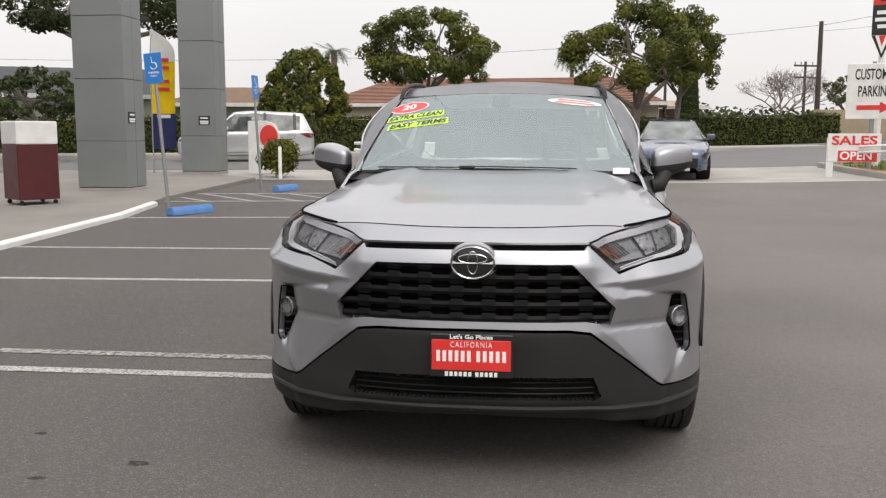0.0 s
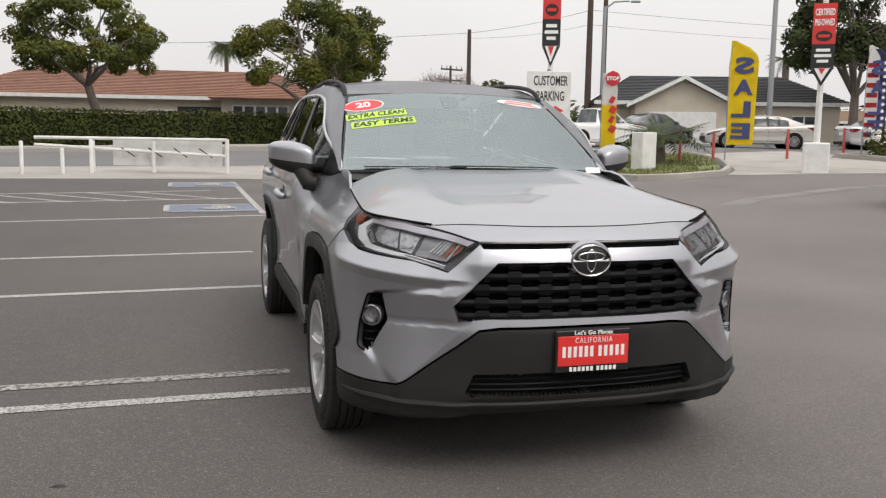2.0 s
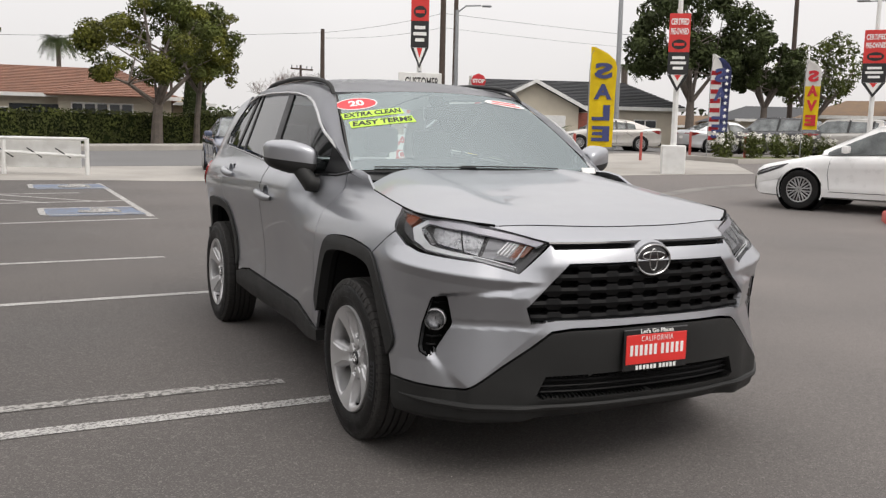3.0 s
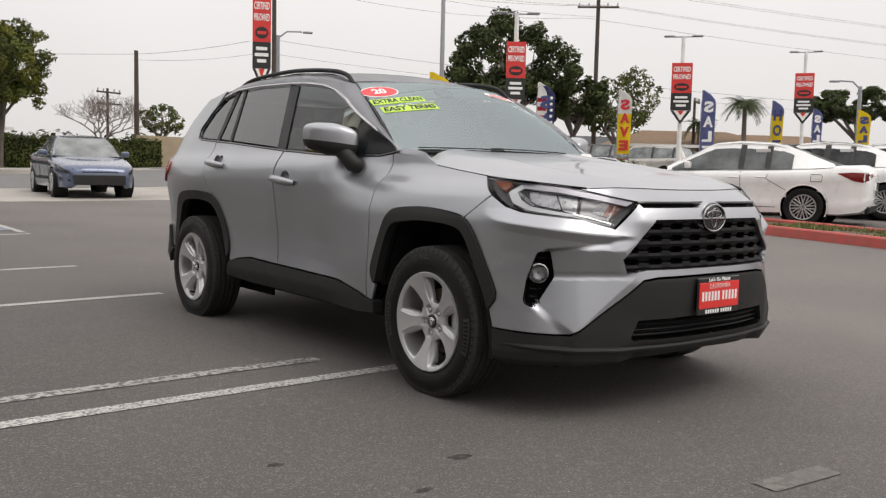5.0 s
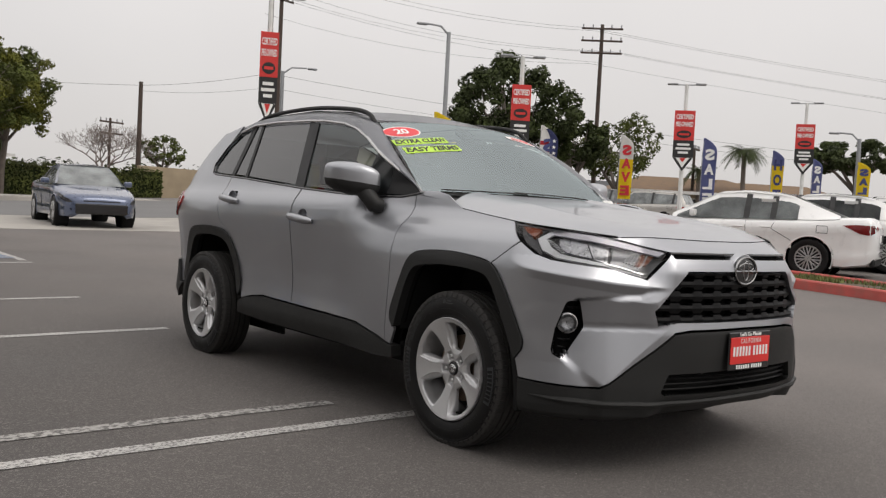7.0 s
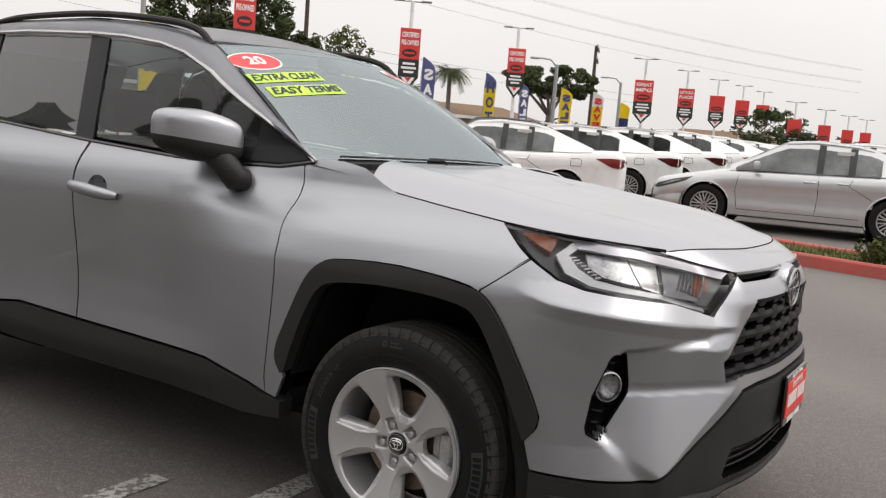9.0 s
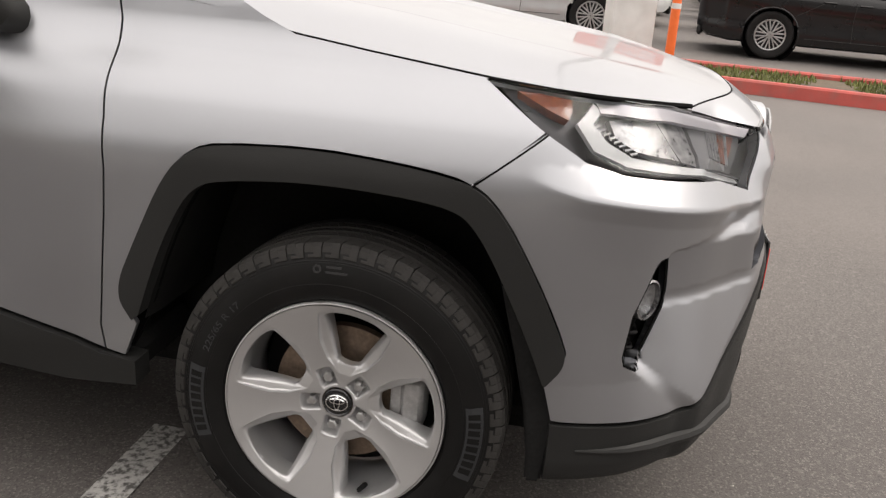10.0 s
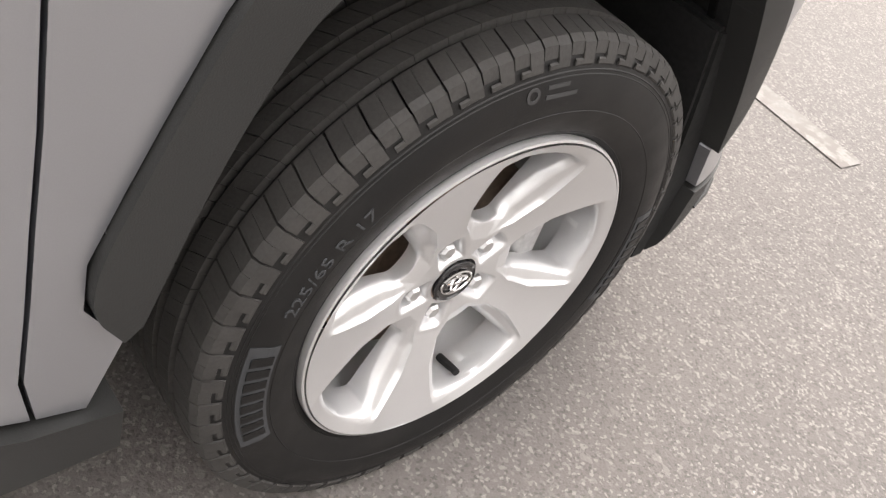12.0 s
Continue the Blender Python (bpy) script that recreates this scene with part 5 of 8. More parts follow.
for y in (10.05, 15.0):
    for a, b in (((-1.76, y), (-.42, y + .10)), ((-1.76, y + 1.0), (-.42, y + 1.1)), ((-1.76, y), (-1.76, y + 1.0))):
        strip("marking_border", [a, b], .09, M_LINE, .009)
for y in (9.95, 14.85):
    strip("accessible_marking", [(-1.72, y + .55), (-.42, y + .65)], 1.15, M_HCBLUE, .005)
    sym = thing("wheelchair_symbol", "worn white wheelchair symbol painted on blue", "road marking", pose(-1.05, y + .6, float(ground_z(0, y + .6)) + .010))
    part("wheel_arc", tube([(.25 * math.cos(t), .25 * math.sin(t), 0) for t in np.linspace(-2.6, 1.2, 18)], .03, 4), M_LINE, sym)
    part("figure_bar", tube([(.0, .42, 0), (.0, .1, 0), (.25, .08, 0), (.34, -.22, 0)], .03, 4), M_LINE, sym)
for x, y, a, b in ((-1.38, -.81, .060, .034), (-1.98, -.505, .04, .025), (-1.70, -1.01, .045, .022), (-1.92, -.41, .04, .02), (-.35, -.78, .035, .02)):
    bm = ellipse(a, b)
    for v in bm.verts:
        k = .8 + .30 * noise.noise(Vector((v.co.x * 30, v.co.z * 30, x * 7))) + .22 * noise.noise(Vector((v.co.x * 130, v.co.z * 130, y * 9)))
        v.co = (x + v.co.x * k, y + v.co.z * k, .003)
    tagged(part("oil_stain", bm, M_OIL), kind="structure")

# loose pale grit that traffic has swept together ahead of the car
rng = random.Random(17)
verts, faces = [], []
while len(faces) < 4 * 2600:
    x, y = rng.gauss(1.3, 1.5), rng.gauss(-1.2, 1.1)
    if noise.noise(Vector((x * 1.6, y * 1.6, 4))) + rng.uniform(-.35, .35) < .05:
        continue
    r, a = rng.uniform(.0012, .0032) * (1.7 if rng.random() < .06 else 1), rng.uniform(0, math.tau)
    n = len(verts)
    verts += [(x + r * math.cos(a + k * math.tau / 3) * rng.uniform(.7, 1.2), y + r * math.sin(a + k * math.tau / 3), .0005) for k in range(3)]
    verts += [(v[0] * .6 + x * .4, v[1] * .6 + y * .4, r * rng.uniform(.6, 1.0)) for v in verts[n:n + 3]]
    faces += [(n + 3, n + 4, n + 5), (n, n + 1, n + 4, n + 3), (n + 1, n + 2, n + 5, n + 4), (n + 2, n, n + 3, n + 5)]
M_GRIT = mat("pale_grit", (0.42, 0.39, 0.35), rough=0.8, var=0.3, scale=60)
tagged(part("grit", (verts, faces), M_GRIT), "loose pale grit scattered on the asphalt", "grit", kind="stuff")

# ---- materials of the surroundings ----
M_PANEL = mat("grey_metal_cladding", (0.2296, 0.2457, 0.2429), rough=0.45, metal=0.25, var=0.06, scale=1.2, objvar=0.05)
M_JOINT = mat("dark_joint", (0.05, 0.05, 0.05), rough=0.8)
M_WHITEPT = mat("white_paint", (0.72, 0.72, 0.70), rough=0.5, var=0.06, scale=3, stain=(0.45, 0.43, 0.40), stain_scale=4, stain_amt=0.4)
M_WALK = mat("grey_walkway_concrete", (0.235, 0.218, 0.198), rough=0.88, var=0.10, scale=0.9, fine=200, bump=0.001, stain=(0.16, 0.15, 0.14), stain_scale=0.8, stain_amt=0.5)
M_MAROON = mat("maroon_paint", (0.075, 0.009, 0.011), rough=0.4, var=0.12, scale=5)
M_REDPT = mat("red_kerb_paint", (0.46, 0.085, 0.07), rough=0.7, var=0.15, scale=4, stain=(0.26, 0.12, 0.10), stain_scale=6, stain_amt=0.7)
M_SIGNRED = mat("red_sign_vinyl", (0.62, 0.035, 0.03), rough=0.4, var=0.04)
M_ORANGE = mat("orange_plastic", (0.85, 0.16, 0.03), rough=0.45, var=0.06, scale=6)
M_SIGNORANGE = mat("orange_red_sign", (0.72, 0.10, 0.04), rough=0.4, var=0.04)
M_BLUEPT = mat("blue_concrete_paint", (0.06, 0.20, 0.50), rough=0.6, var=0.12, scale=8, stain=(0.20, 0.25, 0.32), stain_scale=9, stain_amt=0.5)
M_SIGNBLUE = mat("blue_sign_sheet", (0.03, 0.20, 0.56), rough=0.35, var=0.04)
M_GALV = mat("galvanised_steel", (0.33, 0.34, 0.35), rough=0.45, metal=0.7, var=0.1, scale=12)
M_YELLOW = mat("yellow_flag_cloth", (0.80, 0.62, 0.02), rough=0.8, var=0.08, scale=3)
M_NAVY = mat("navy_flag_cloth", (0.05, 0.06, 0.17), rough=0.8, var=0.1, scale=3)
M_PURPLE = mat("slate_blue_flag_cloth", (0.16, 0.18, 0.36), rough=0.8, var=0.1, scale=3)
M_FLAGRED = mat("red_flag_cloth", (0.55, 0.03, 0.04), rough=0.8, var=0.1, scale=3)
M_FLAGWHITE = mat("white_flag_cloth", (0.75, 0.74, 0.72), rough=0.8, var=0.05, scale=3)
M_WOODPOLE = mat("weathered_wood_pole", (0.075, 0.055, 0.045), rough=0.9, var=0.25, scale=4, fine=40, bump=0.01)
M_BARK = mat("grey_bark", (0.16, 0.135, 0.115), rough=0.9, var=0.25, scale=3, fine=30, bump=0.02)
# ivy on the trunk, and the painted shade inside the hedge
M_IVYSHADE = mat("dark_ivy_and_hedge_shade", (0.016, 0.022, 0.007), rough=0.9, spec=0.1, var=0.4, scale=2)
M_LEAF = mat("green_leaves", (0.078, 0.094, 0.022), rough=0.7, spec=0.2, var=0.45, scale=0.9, fine=9)
M_LEAFY = mat("yellow_green_leaves", (0.112, 0.116, 0.020), rough=0.7, spec=0.2, var=0.4, scale=0.9, fine=9)
M_LEAFD = mat("dark_green_leaves", (0.046, 0.060, 0.020), rough=0.7, spec=0.2, var=0.45, scale=0.9, fine=9)
M_HEDGE = mat("hedge_leaves", (0.060, 0.070, 0.018), rough=0.75, spec=0.2, var=0.5, scale=1.6, fine=14)
M_PALM = mat("palm_fronds", (0.042, 0.058, 0.016), rough=0.6, spec=0.2, var=0.3, scale=3)
M_TWIG = mat("bare_twigs", (0.19, 0.155, 0.14), rough=0.9, var=0.2)
M_GRASS = mat("dry_grass", (0.145, 0.160, 0.050), rough=0.8, var=0.4, scale=4, fine=60)
M_SOIL = mat("brown_soil", (0.11, 0.085, 0.06), rough=0.95, var=0.3, scale=3, fine=60, bump=0.01)
M_STUCCO = mat("cream_stucco", (0.52, 0.47, 0.38), rough=0.9, var=0.08, scale=1.5, fine=60, bump=0.004)
M_STUCCOG = mat("pale_green_stucco", (0.38, 0.43, 0.30), rough=0.9, var=0.08, scale=1.5)
M_TANWALL = mat("tan_block_wall", (0.36, 0.29, 0.20), rough=0.9, var=0.12, scale=1.5)
M_TILE = mat("terracotta_roof_tile", (0.25, 0.135, 0.095), rough=0.85, var=0.2, scale=2, fine=20, objvar=0.12)
M_SHINGLE = mat("dark_grey_shingle", (0.062, 0.064, 0.068), rough=0.9, var=0.2, scale=2, fine=20)
M_BROWNROOF = mat("brown_shingle", (0.17, 0.11, 0.065), rough=0.9, var=0.2, scale=2)
M_BRICK = mat("red_brick", (0.30, 0.10, 0.07), rough=0.9, var=0.25, scale=12, fine=60)
M_WINDOW = mat("house_window_glass", (0.035, 0.04, 0.045), rough=0.08, var=0.1)
M_FACADE = mat("plain_showroom_wall", (0.24, 0.235, 0.23), rough=0.7, var=0.1, scale=0.6)
M_FLOWER = mat("white_rose_petals", (0.78, 0.76, 0.72), rough=0.7, var=0.06)

gz = lambda x, y: float(ground_z(x, y))


def stand(x, y, turn=0.0):
    return pose(x, y, gz(x, y), 0, 0, turn)


# ---- street, walks and kerbs ----
def poly_sheet(name, pts, material, lift, label="", kind="structure", category=""):
    """A flat area that follows the ground."""
    flat, faces = cells(pts, 2.0, 2.0)
    return tagged(part(name, ([(x, y, gz(x, y) + lift) for x, y in flat], faces), material), label, category, kind=kind)


poly_sheet("street", [(-90, 4), (-40, 15), (-12, 20.8), (-4, 22.3), (2, 23.2), (8, 23.4), (20, 27.5), (50, 38), (90, 52), (90, 72), (50, 56), (8, 36.6), (-9, 30.0), (-40, 22), (-90, 12)], M_ROAD, .006, "grey asphalt street", category="road")
poly_sheet("driveway_apron", [(-6.6, 17.3), (-.4, 17.3), (1.2, 16.9), (8.1, 17.0), (8.2, 21.9), (8.0, 23.3), (2, 23.1), (-4, 22.2), (-12, 20.7), (-12, 19.2)], M_CONCRETE, .005, "pale concrete driveway apron")
poly_sheet("side_driveway", [(11.5, 15.6), (12.7, 17.0), (14.5, 20.2), (16.0, 24.6), (21.5, 26.4), (20.9, 23.2), (18.8, 20.8), (18.6, 18.0), (15.8, 14.3)], M_CONCRETE, .005, "pale concrete driveway")
M_PAN = mat("worn_concrete_pan", (0.20, 0.19, 0.175), rough=0.88, var=0.15, scale=0.9, fine=150, stain=(0.12, 0.115, 0.11), stain_scale=1.5, stain_amt=0.8)
strip("gutter_strip", [(7.4, 9.3), (8.4, 10.1), (11.4, 11.4), (20, 12.6)], .40, M_PAN, .004)


def slab_block(name, pts, height, material, label="", category="", kind="structure", base=-.1):
    """A raised flat block with vertical sides that follows the ground."""
    flat, faces = cells(pts, 2.0, 2.0)
    bm = bmesh.new()
    vs = [bm.verts.new((x, y, gz(x, y) + height)) for x, y in flat]
    for f in faces:
        bm.faces.new([vs[i] for i in f])
    edges = [e for e in bm.edges if len(e.link_faces) == 1]
    out = bmesh.ops.extrude_edge_only(bm, edges=edges)
    for v in out["geom"]:
        if isinstance(v, bmesh.types.BMVert):
            v.co.z += base - height
    bmesh.ops.recalc_face_normals(bm, faces=bm.faces[:])
    return tagged(part(name, bm, material), label, category, kind=kind)


walk_edge = [(-5.8, -40), (-5.85, 0), (-5.95, 5.4), (-6.12, 8.6)]
slab_block("walkway", walk_edge + [(-6.6, 11.5), (-6.75, 17.0), (-9.5, 19.0), (-14, 19.6), (-14, -40)], .075, M_WALK, "pale concrete walkway beside the showroom")
rows = []
for (x, y) in [(-5.85, -40), (-5.85, 0), (-5.95, 5.4), (-6.12, 8.6), (-6.45, 10.5)]:
    rows.append([(x + dx, y, gz(x, y) + z) for dx, z in ((.12, -.05), (.115, .055), (.10, .072), (.01, .082), (.0, 0))])
tagged(part("kerb_edge", grid(rows), M_WHITEPT), "white-painted kerb of the walkway", kind="structure")


def kerb(name, pts, material, height=.15, width=.16, closed=False, label=""):
    pts = [Vector((*p, 0)) for p in pts]
    rows = []
    n = len(pts)
    for i, p in enumerate(pts):
        a, b = pts[i - 1] if i or closed else p, pts[(i + 1) % n] if i + 1 < n or closed else p
        d = (b - a).normalized()
        s = Vector((-d.y, d.x, 0))
        z = gz(p.x, p.y)
        rows.append([(p.x + s.x * o, p.y + s.y * o, z + h) for o, h in ((0, -.06), (.012, height - .02), (.03, height), (width - .02, height), (width, height - .02), (width, -.06))])
    if closed:
        rows.append(rows[0])
    return tagged(part(name, grid(rows), material, smooth=True), label, kind="structure")


ISLAND = [(7.0, -14), (7.45, -3.2), (7.85, -.8), (8.30, 1.0), (8.85, 2.8), (9.15, 4.1), (9.28, 4.8), (9.45, 5.35), (9.85, 5.75), (10.3, 5.8), (10.6, 5.4), (10.45, 4.3), (9.95, 2.2), (9.3, .2), (8.9, -3), (8.6, -14)]
kerb("red_kerb", ISLAND[::-1], M_REDPT, closed=True, label="worn red-painted kerb round a planted island")
flat_island = shrink(ISLAND, .12)
poly_sheet("island_soil", flat_island, M_SOIL, .10, "dry soil of the planted island")
ISLAND2 = [(8.05, 22.6), (8.0, 19.5), (8.1, 17.3), (8.25, 15.6), (8.7, 14.95), (9.6, 14.9), (11.2, 15.5), (12.4, 17.0), (14.2, 20.2), (15.6, 24.0), (12.0, 23.6)]
kerb("pale_kerb", ISLAND2[::-1], M_CONCRETE, closed=True, label="pale concrete kerb round the street corner island")
poly_sheet("corner_lawn", shrink(ISLAND2, .14), M_GRASS, .10, "thin dry lawn on the street corner")
strip("red_kerb_face", [(7.98, 19.8), (8.06, 17.4), (8.2, 15.9)], .10, M_REDPT, .155)
ISLAND3 = [(18.9, 18.1), (21.0, 18.4), (27, 20.2), (27, 22.4), (20.5, 21.0), (19.1, 20.6)]
kerb("pale_kerb", ISLAND3[::-1], M_CONCRETE, closed=True, label="pale concrete kerb round a flower bed")
poly_sheet("flower_bed_soil", shrink(ISLAND3, .14), M_GRASS, .10, "grass and soil of a flower bed")


def blades(name, pts, count, height, material, label, seed, lift=.1):
    """Grass blades scattered over an area."""
    rng = random.Random(seed)
    x0, x1 = min(p[0] for p in pts), max(p[0] for p in pts)
    y0, y1 = min(p[1] for p in pts), max(p[1] for p in pts)
    verts, faces = [], []
    while len(faces) < count:
        x, y = rng.uniform(x0, x1), rng.uniform(y0, y1)
        if not inside(pts, (x, y)) or noise.noise(Vector((x * .9, y * .9, seed))) < -.25:
            continue
        a, h = rng.uniform(0, math.tau), height * rng.uniform(.4, 1.2)
        w, lean = .018, rng.uniform(0, .6) * h
        z = gz(x, y) + lift
        n = len(verts)
        verts += [(x - w * math.cos(a), y - w * math.sin(a), z), (x + w * math.cos(a), y + w * math.sin(a), z), (x - lean * math.sin(a), y + lean * math.cos(a), z + h)]
        faces.append((n, n + 1, n + 2))
    return tagged(part(name, (verts, faces), material), label, "grass", kind="stuff")


blades("grass", [p for p in flat_island if p[1] > -13.9], 9000, .07, M_GRASS, "short patchy grass on the island", 3)
blades("grass", shrink(ISLAND2, .2), 5000, .09, M_GRASS, "thin grass on the corner lawn", 4)

# far side of the street: kerb, walk
kerb("street_kerb", [(-60, 16.0), (-40, 21.9), (-9, 29.9), (8, 36.5), (50, 55.5)], M_CONCRETE, .15, .3, label="pale concrete kerb of the far side")
rows = [[(x, y, gz(x, y) + .15), (x - .8, y + 1.9, gz(x, y) + .17)] for x, y in ((-60, 16.2), (-40, 22.1), (-9, 30.2), (8, 36.8), (50, 55.8))]
tagged(part("far_pavement", grid(rows), M_CONCRETE), "concrete pavement across the street", kind="structure")

# showroom side that closes the lot, out of view
part_wall = box(.4, 52, 8.0, (-14.5, -19, 3.9))
tagged(part("wall_showroom", part_wall, M_FACADE), "plain showroom wall", kind="structure")

# ---- the entrance columns ----
def column(x, y, w, d, height=9.0):
    col = thing("clad_column", "tall entrance column clad in grey metal panels", "column", pose(x, y, gz(x, y) + .06), group="entrance columns")
    part("core", box(w - .04, d - .04, height, (0, 0, height / 2)), M_JOINT, col)
    part("plinth", box(w + .02, d + .02, .06, (0, 0, .03), .006), M_CONCRETE, col)
    levels = [.07, .98] + [.98 + 1.2 * k for k in range(1, 8)]
    for a, b in zip(levels[:-1], levels[1:]):
        for s in (-1, 1):
            part("panel", box(w - .012, .03, b - a - .012, (0, s * (d / 2 - .012), (a + b) / 2), .004), M_PANEL, col)
            for yy, dd in ((-d * .25, d * .5), (d * .25, d * .5)):
                part("panel", box(.03, dd - .012, b - a - .012, (s * (w / 2 - .012), yy, (a + b) / 2), .004), M_PANEL, col)
    return col


for x, y, w, d in ((-8.40, 13.06, 1.03, .82), (-8.67, 18.70, .94, .80)):
    column(x, y, w, d)
for m in (pose(-7.875, 12.90, gz(-8, 13) + 1.50, 0, 0, 90), pose(-8.50, 18.288, gz(-8, 18) + 1.45)):
    notice = thing("wall_notice", "small black and white notice plate on a column", "sign", m)
    part("plate", box(.30, .012, .22, (0, 0, 0), .003), M_BLACKPR, notice)
    for z, w in ((.055, .20), (-.03, .24), (-.075, .22)):
        part("bar", box(w, .004, .035, (0, -.008, z)), M_WHITE, notice)
column(-10.1, 8.7, 1.0, 1.3)

bin_ = thing("waste_cabinet", "maroon cabinet with a white top on small castors", "bin", pose(-8.25, 9.92, gz(-8.2, 9.9) + .078, 0, 0, -38))
part("body", box(.66, .66, .90, (0, 0, .53), .015), M_MAROON, bin_)
part("top", box(.67, .67, .38, (0, 0, 1.17), .03, seg=2), M_WHITEPT, bin_)
for x in (-.27, .27):
    for y in (-.27, .27):
        part("castor", moved(revolve([(-.015, 0), (-.015, .035), (.015, .035), (.015, 0)], 14), Matrix.Translation((x, y, .036))), M_DARK, bin_)


def parking_sign(x, y, lean, turn, h=2.5):
    s = thing("accessible_sign", "blue accessible-parking sign on a leaning steel post", "sign", pose(x, y, gz(x, y) - .02) @ pose(0, 0, 0, 0, lean, 0), group="accessible parking signs")
    part("post", tube([(0, 0, 0), (0, 0, h)], .028, 10), M_GALV, s, smooth=True)
    rot = Matrix.Rotation(radians(turn), 4, "Z")
    plate_ob = part("plate", moved(box(.31, .006, .48, (0, -.035, h - .24), .002), rot), M_SIGNBLUE, s)
    part("symbol", moved(tube([(.055 * math.cos(t) + .01, -.041, h - .20 + .055 * math.sin(t)) for t in np.linspace(-2.8, 1.0, 14)], .007, 5), rot), M_WHITE, plate_ob)
    part("symbol", moved(tube([(-.02, -.041, h - .06), (-.012, -.041, h - .15), (.05, -.041, h - .16), (.07, -.041, h - .23)], .008, 5), rot), M_WHITE, plate_ob)
    for k, wd in enumerate(("PARKING", "ONLY")):
        part("lettering", moved(moved(lettering(wd, .045, .0006, bold=.0008), Matrix.Translation((0, -.040, h - .31 - .055 * k))), rot), M_WHITE, plate_ob)
    return s


parking_sign(-5.86, 9.86, -3.8, -6, 2.54)
parking_sign(-5.77, 14.41, -3.0, 83, 2.40)
for (x, y, a) in ((-5.27, 9.32, 24), (-5.10, 13.95, 12)):
    st = thing("wheel_stop", "chipped blue-painted concrete wheel stop on the asphalt", "wheel stop", stand(x, y, -a), group="wheel stops")
    bm = prism([(-.09, 0), (.09, 0), (.075, .07), (.045, .125), (-.045, .125), (-.075, .07)], .84, "y", -.42, .008)
    part("block", bm, M_BLUEPT, st)

# ---- monument sign, posts and the swing gate ----
mon = thing("monument_sign", "white monument sign with a round red emblem", "sign", stand(-7.45, 19.6, 8))
part("slab", prism([(-.30, 0), (.50, 0), (.50, 1.10), (.40, 1.34), (.15, 1.43), (-.30, 1.43)], .34, "y", -.17, .02), M_WHITEPT, mon)
part("emblem", moved(revolve([(0, 0), (0, .30), (.04, .29), (.045, 0)], 28, "y"), Matrix.Translation((.26, -.17, 1.02)) @ Matrix.Diagonal((.8, -1, 1, 1))), M_SIGNRED, mon)


def shrub(name, x, y, r, h, count, leaf, material, label, seed, category="bush", petals=0):
    """A low shrub: stems and many small leaves in an uneven mound."""
    rng = random.Random(seed)
    ob = thing(name, label, category, stand(x, y))
    stems = bmesh.new()
    for k in range(7):
        a, d = rng.uniform(0, math.tau), rng.uniform(.2, .6) * r
        tube([(0, 0, -.05), (d * .4 * math.cos(a), d * .4 * math.sin(a), h * .4), (d * math.cos(a), d * math.sin(a), h * .75)], [.02, .014, .006], 5, bm=stems)
    part("stem", stems, M_BARK, ob)
    part("foliage", leaf_cloud([((rng.uniform(-.55, .55) * r, rng.uniform(-.55, .55) * r, h * rng.uniform(.3, .78)), r * rng.uniform(.35, .55), h * .32) for _ in range(9)], count, leaf, rng), material, ob)
    if petals:
        part("blossom", leaf_cloud([((rng.uniform(-.8, .8) * r, rng.uniform(-.8, .8) * r, h * rng.uniform(.5, 1.0)), .09, .07) for _ in range(petals)], petals * 16, .05, rng), M_FLOWER, ob)
    return ob


def leaf_cloud(clumps, count, leaf, rng):
    """Many small leaves in clumps: (centre, radius, half height), denser near each clump's outside."""
    verts, faces = [], []
    weights = [c[1] ** 2 for c in clumps]
    for c, r, hh in rng.choices(clumps, weights, k=count):
        d = Vector((rng.gauss(0, 1), rng.gauss(0, 1), rng.gauss(0, 1))).normalized() * rng.uniform(.55, 1.04)
        p = Vector((c[0] + d.x * r, c[1] + d.y * r, c[2] + d.z * hh))
        n = Vector((d.x + rng.uniform(-.8, .8), d.y + rng.uniform(-.8, .8), d.z + rng.uniform(-.3, 1.0))).normalized()
        t = n.orthogonal().normalized()
        t.rotate(Matrix.Rotation(rng.uniform(0, math.tau), 3, n))
        b = n.cross(t)
        s = leaf * rng.uniform(.6, 1.3)
        k = len(verts)
        verts += [p - t * s, p + b * s * .45 + n * s * .12, p + t * s, p - b * s * .45 + n * s * .12]
        faces.append((k, k + 1, k + 2, k + 3))
    return verts, faces


shrub("round_bush", -6.52, 18.3, .60, .92, 4200, .05, M_LEAFY, "olive-green rounded bush beside the monument sign", 11)
for x, y, h in ((-6.33, 17.66, .80), (-5.07, 18.67, .78), (-4.22, 18.87, .62), (-3.61, 19.2, .82)):
    b = thing("white_bollard", "slim white-painted steel bollard", "bollard", stand(x, y), group="white bollards")
    part("post", tube([(0, 0, -.05), (0, 0, h - .02), (0, 0, h)], [.045, .045, .03], 10), M_WHITEPT, b, smooth=True)
gate = thing("swing_gate", "white-painted steel swing gate standing open", "gate", stand(-.44, 18.95))
for x, h in ((0, .86), (-1.75, .80), (-3.2, .78)):
    part("gate_post", tube([(x, -x * .33, -.05), (x, -x * .33, h)], .05, 8), M_WHITEPT, gate, smooth=True)
for z0, z1 in ((.84, .84), (.44, .66)):
    part("gate_rail", tube([(0, 0, z0), (-4.6, 1.52, z1)], .04, 8), M_WHITEPT, gate, smooth=True)
part("sign_back", box(2.75, .03, .66, (-1.42, .62, .50), .005, Matrix.Rotation(-.32, 3, "Z")), M_WHITEPT, gate, "white board with dark marks")
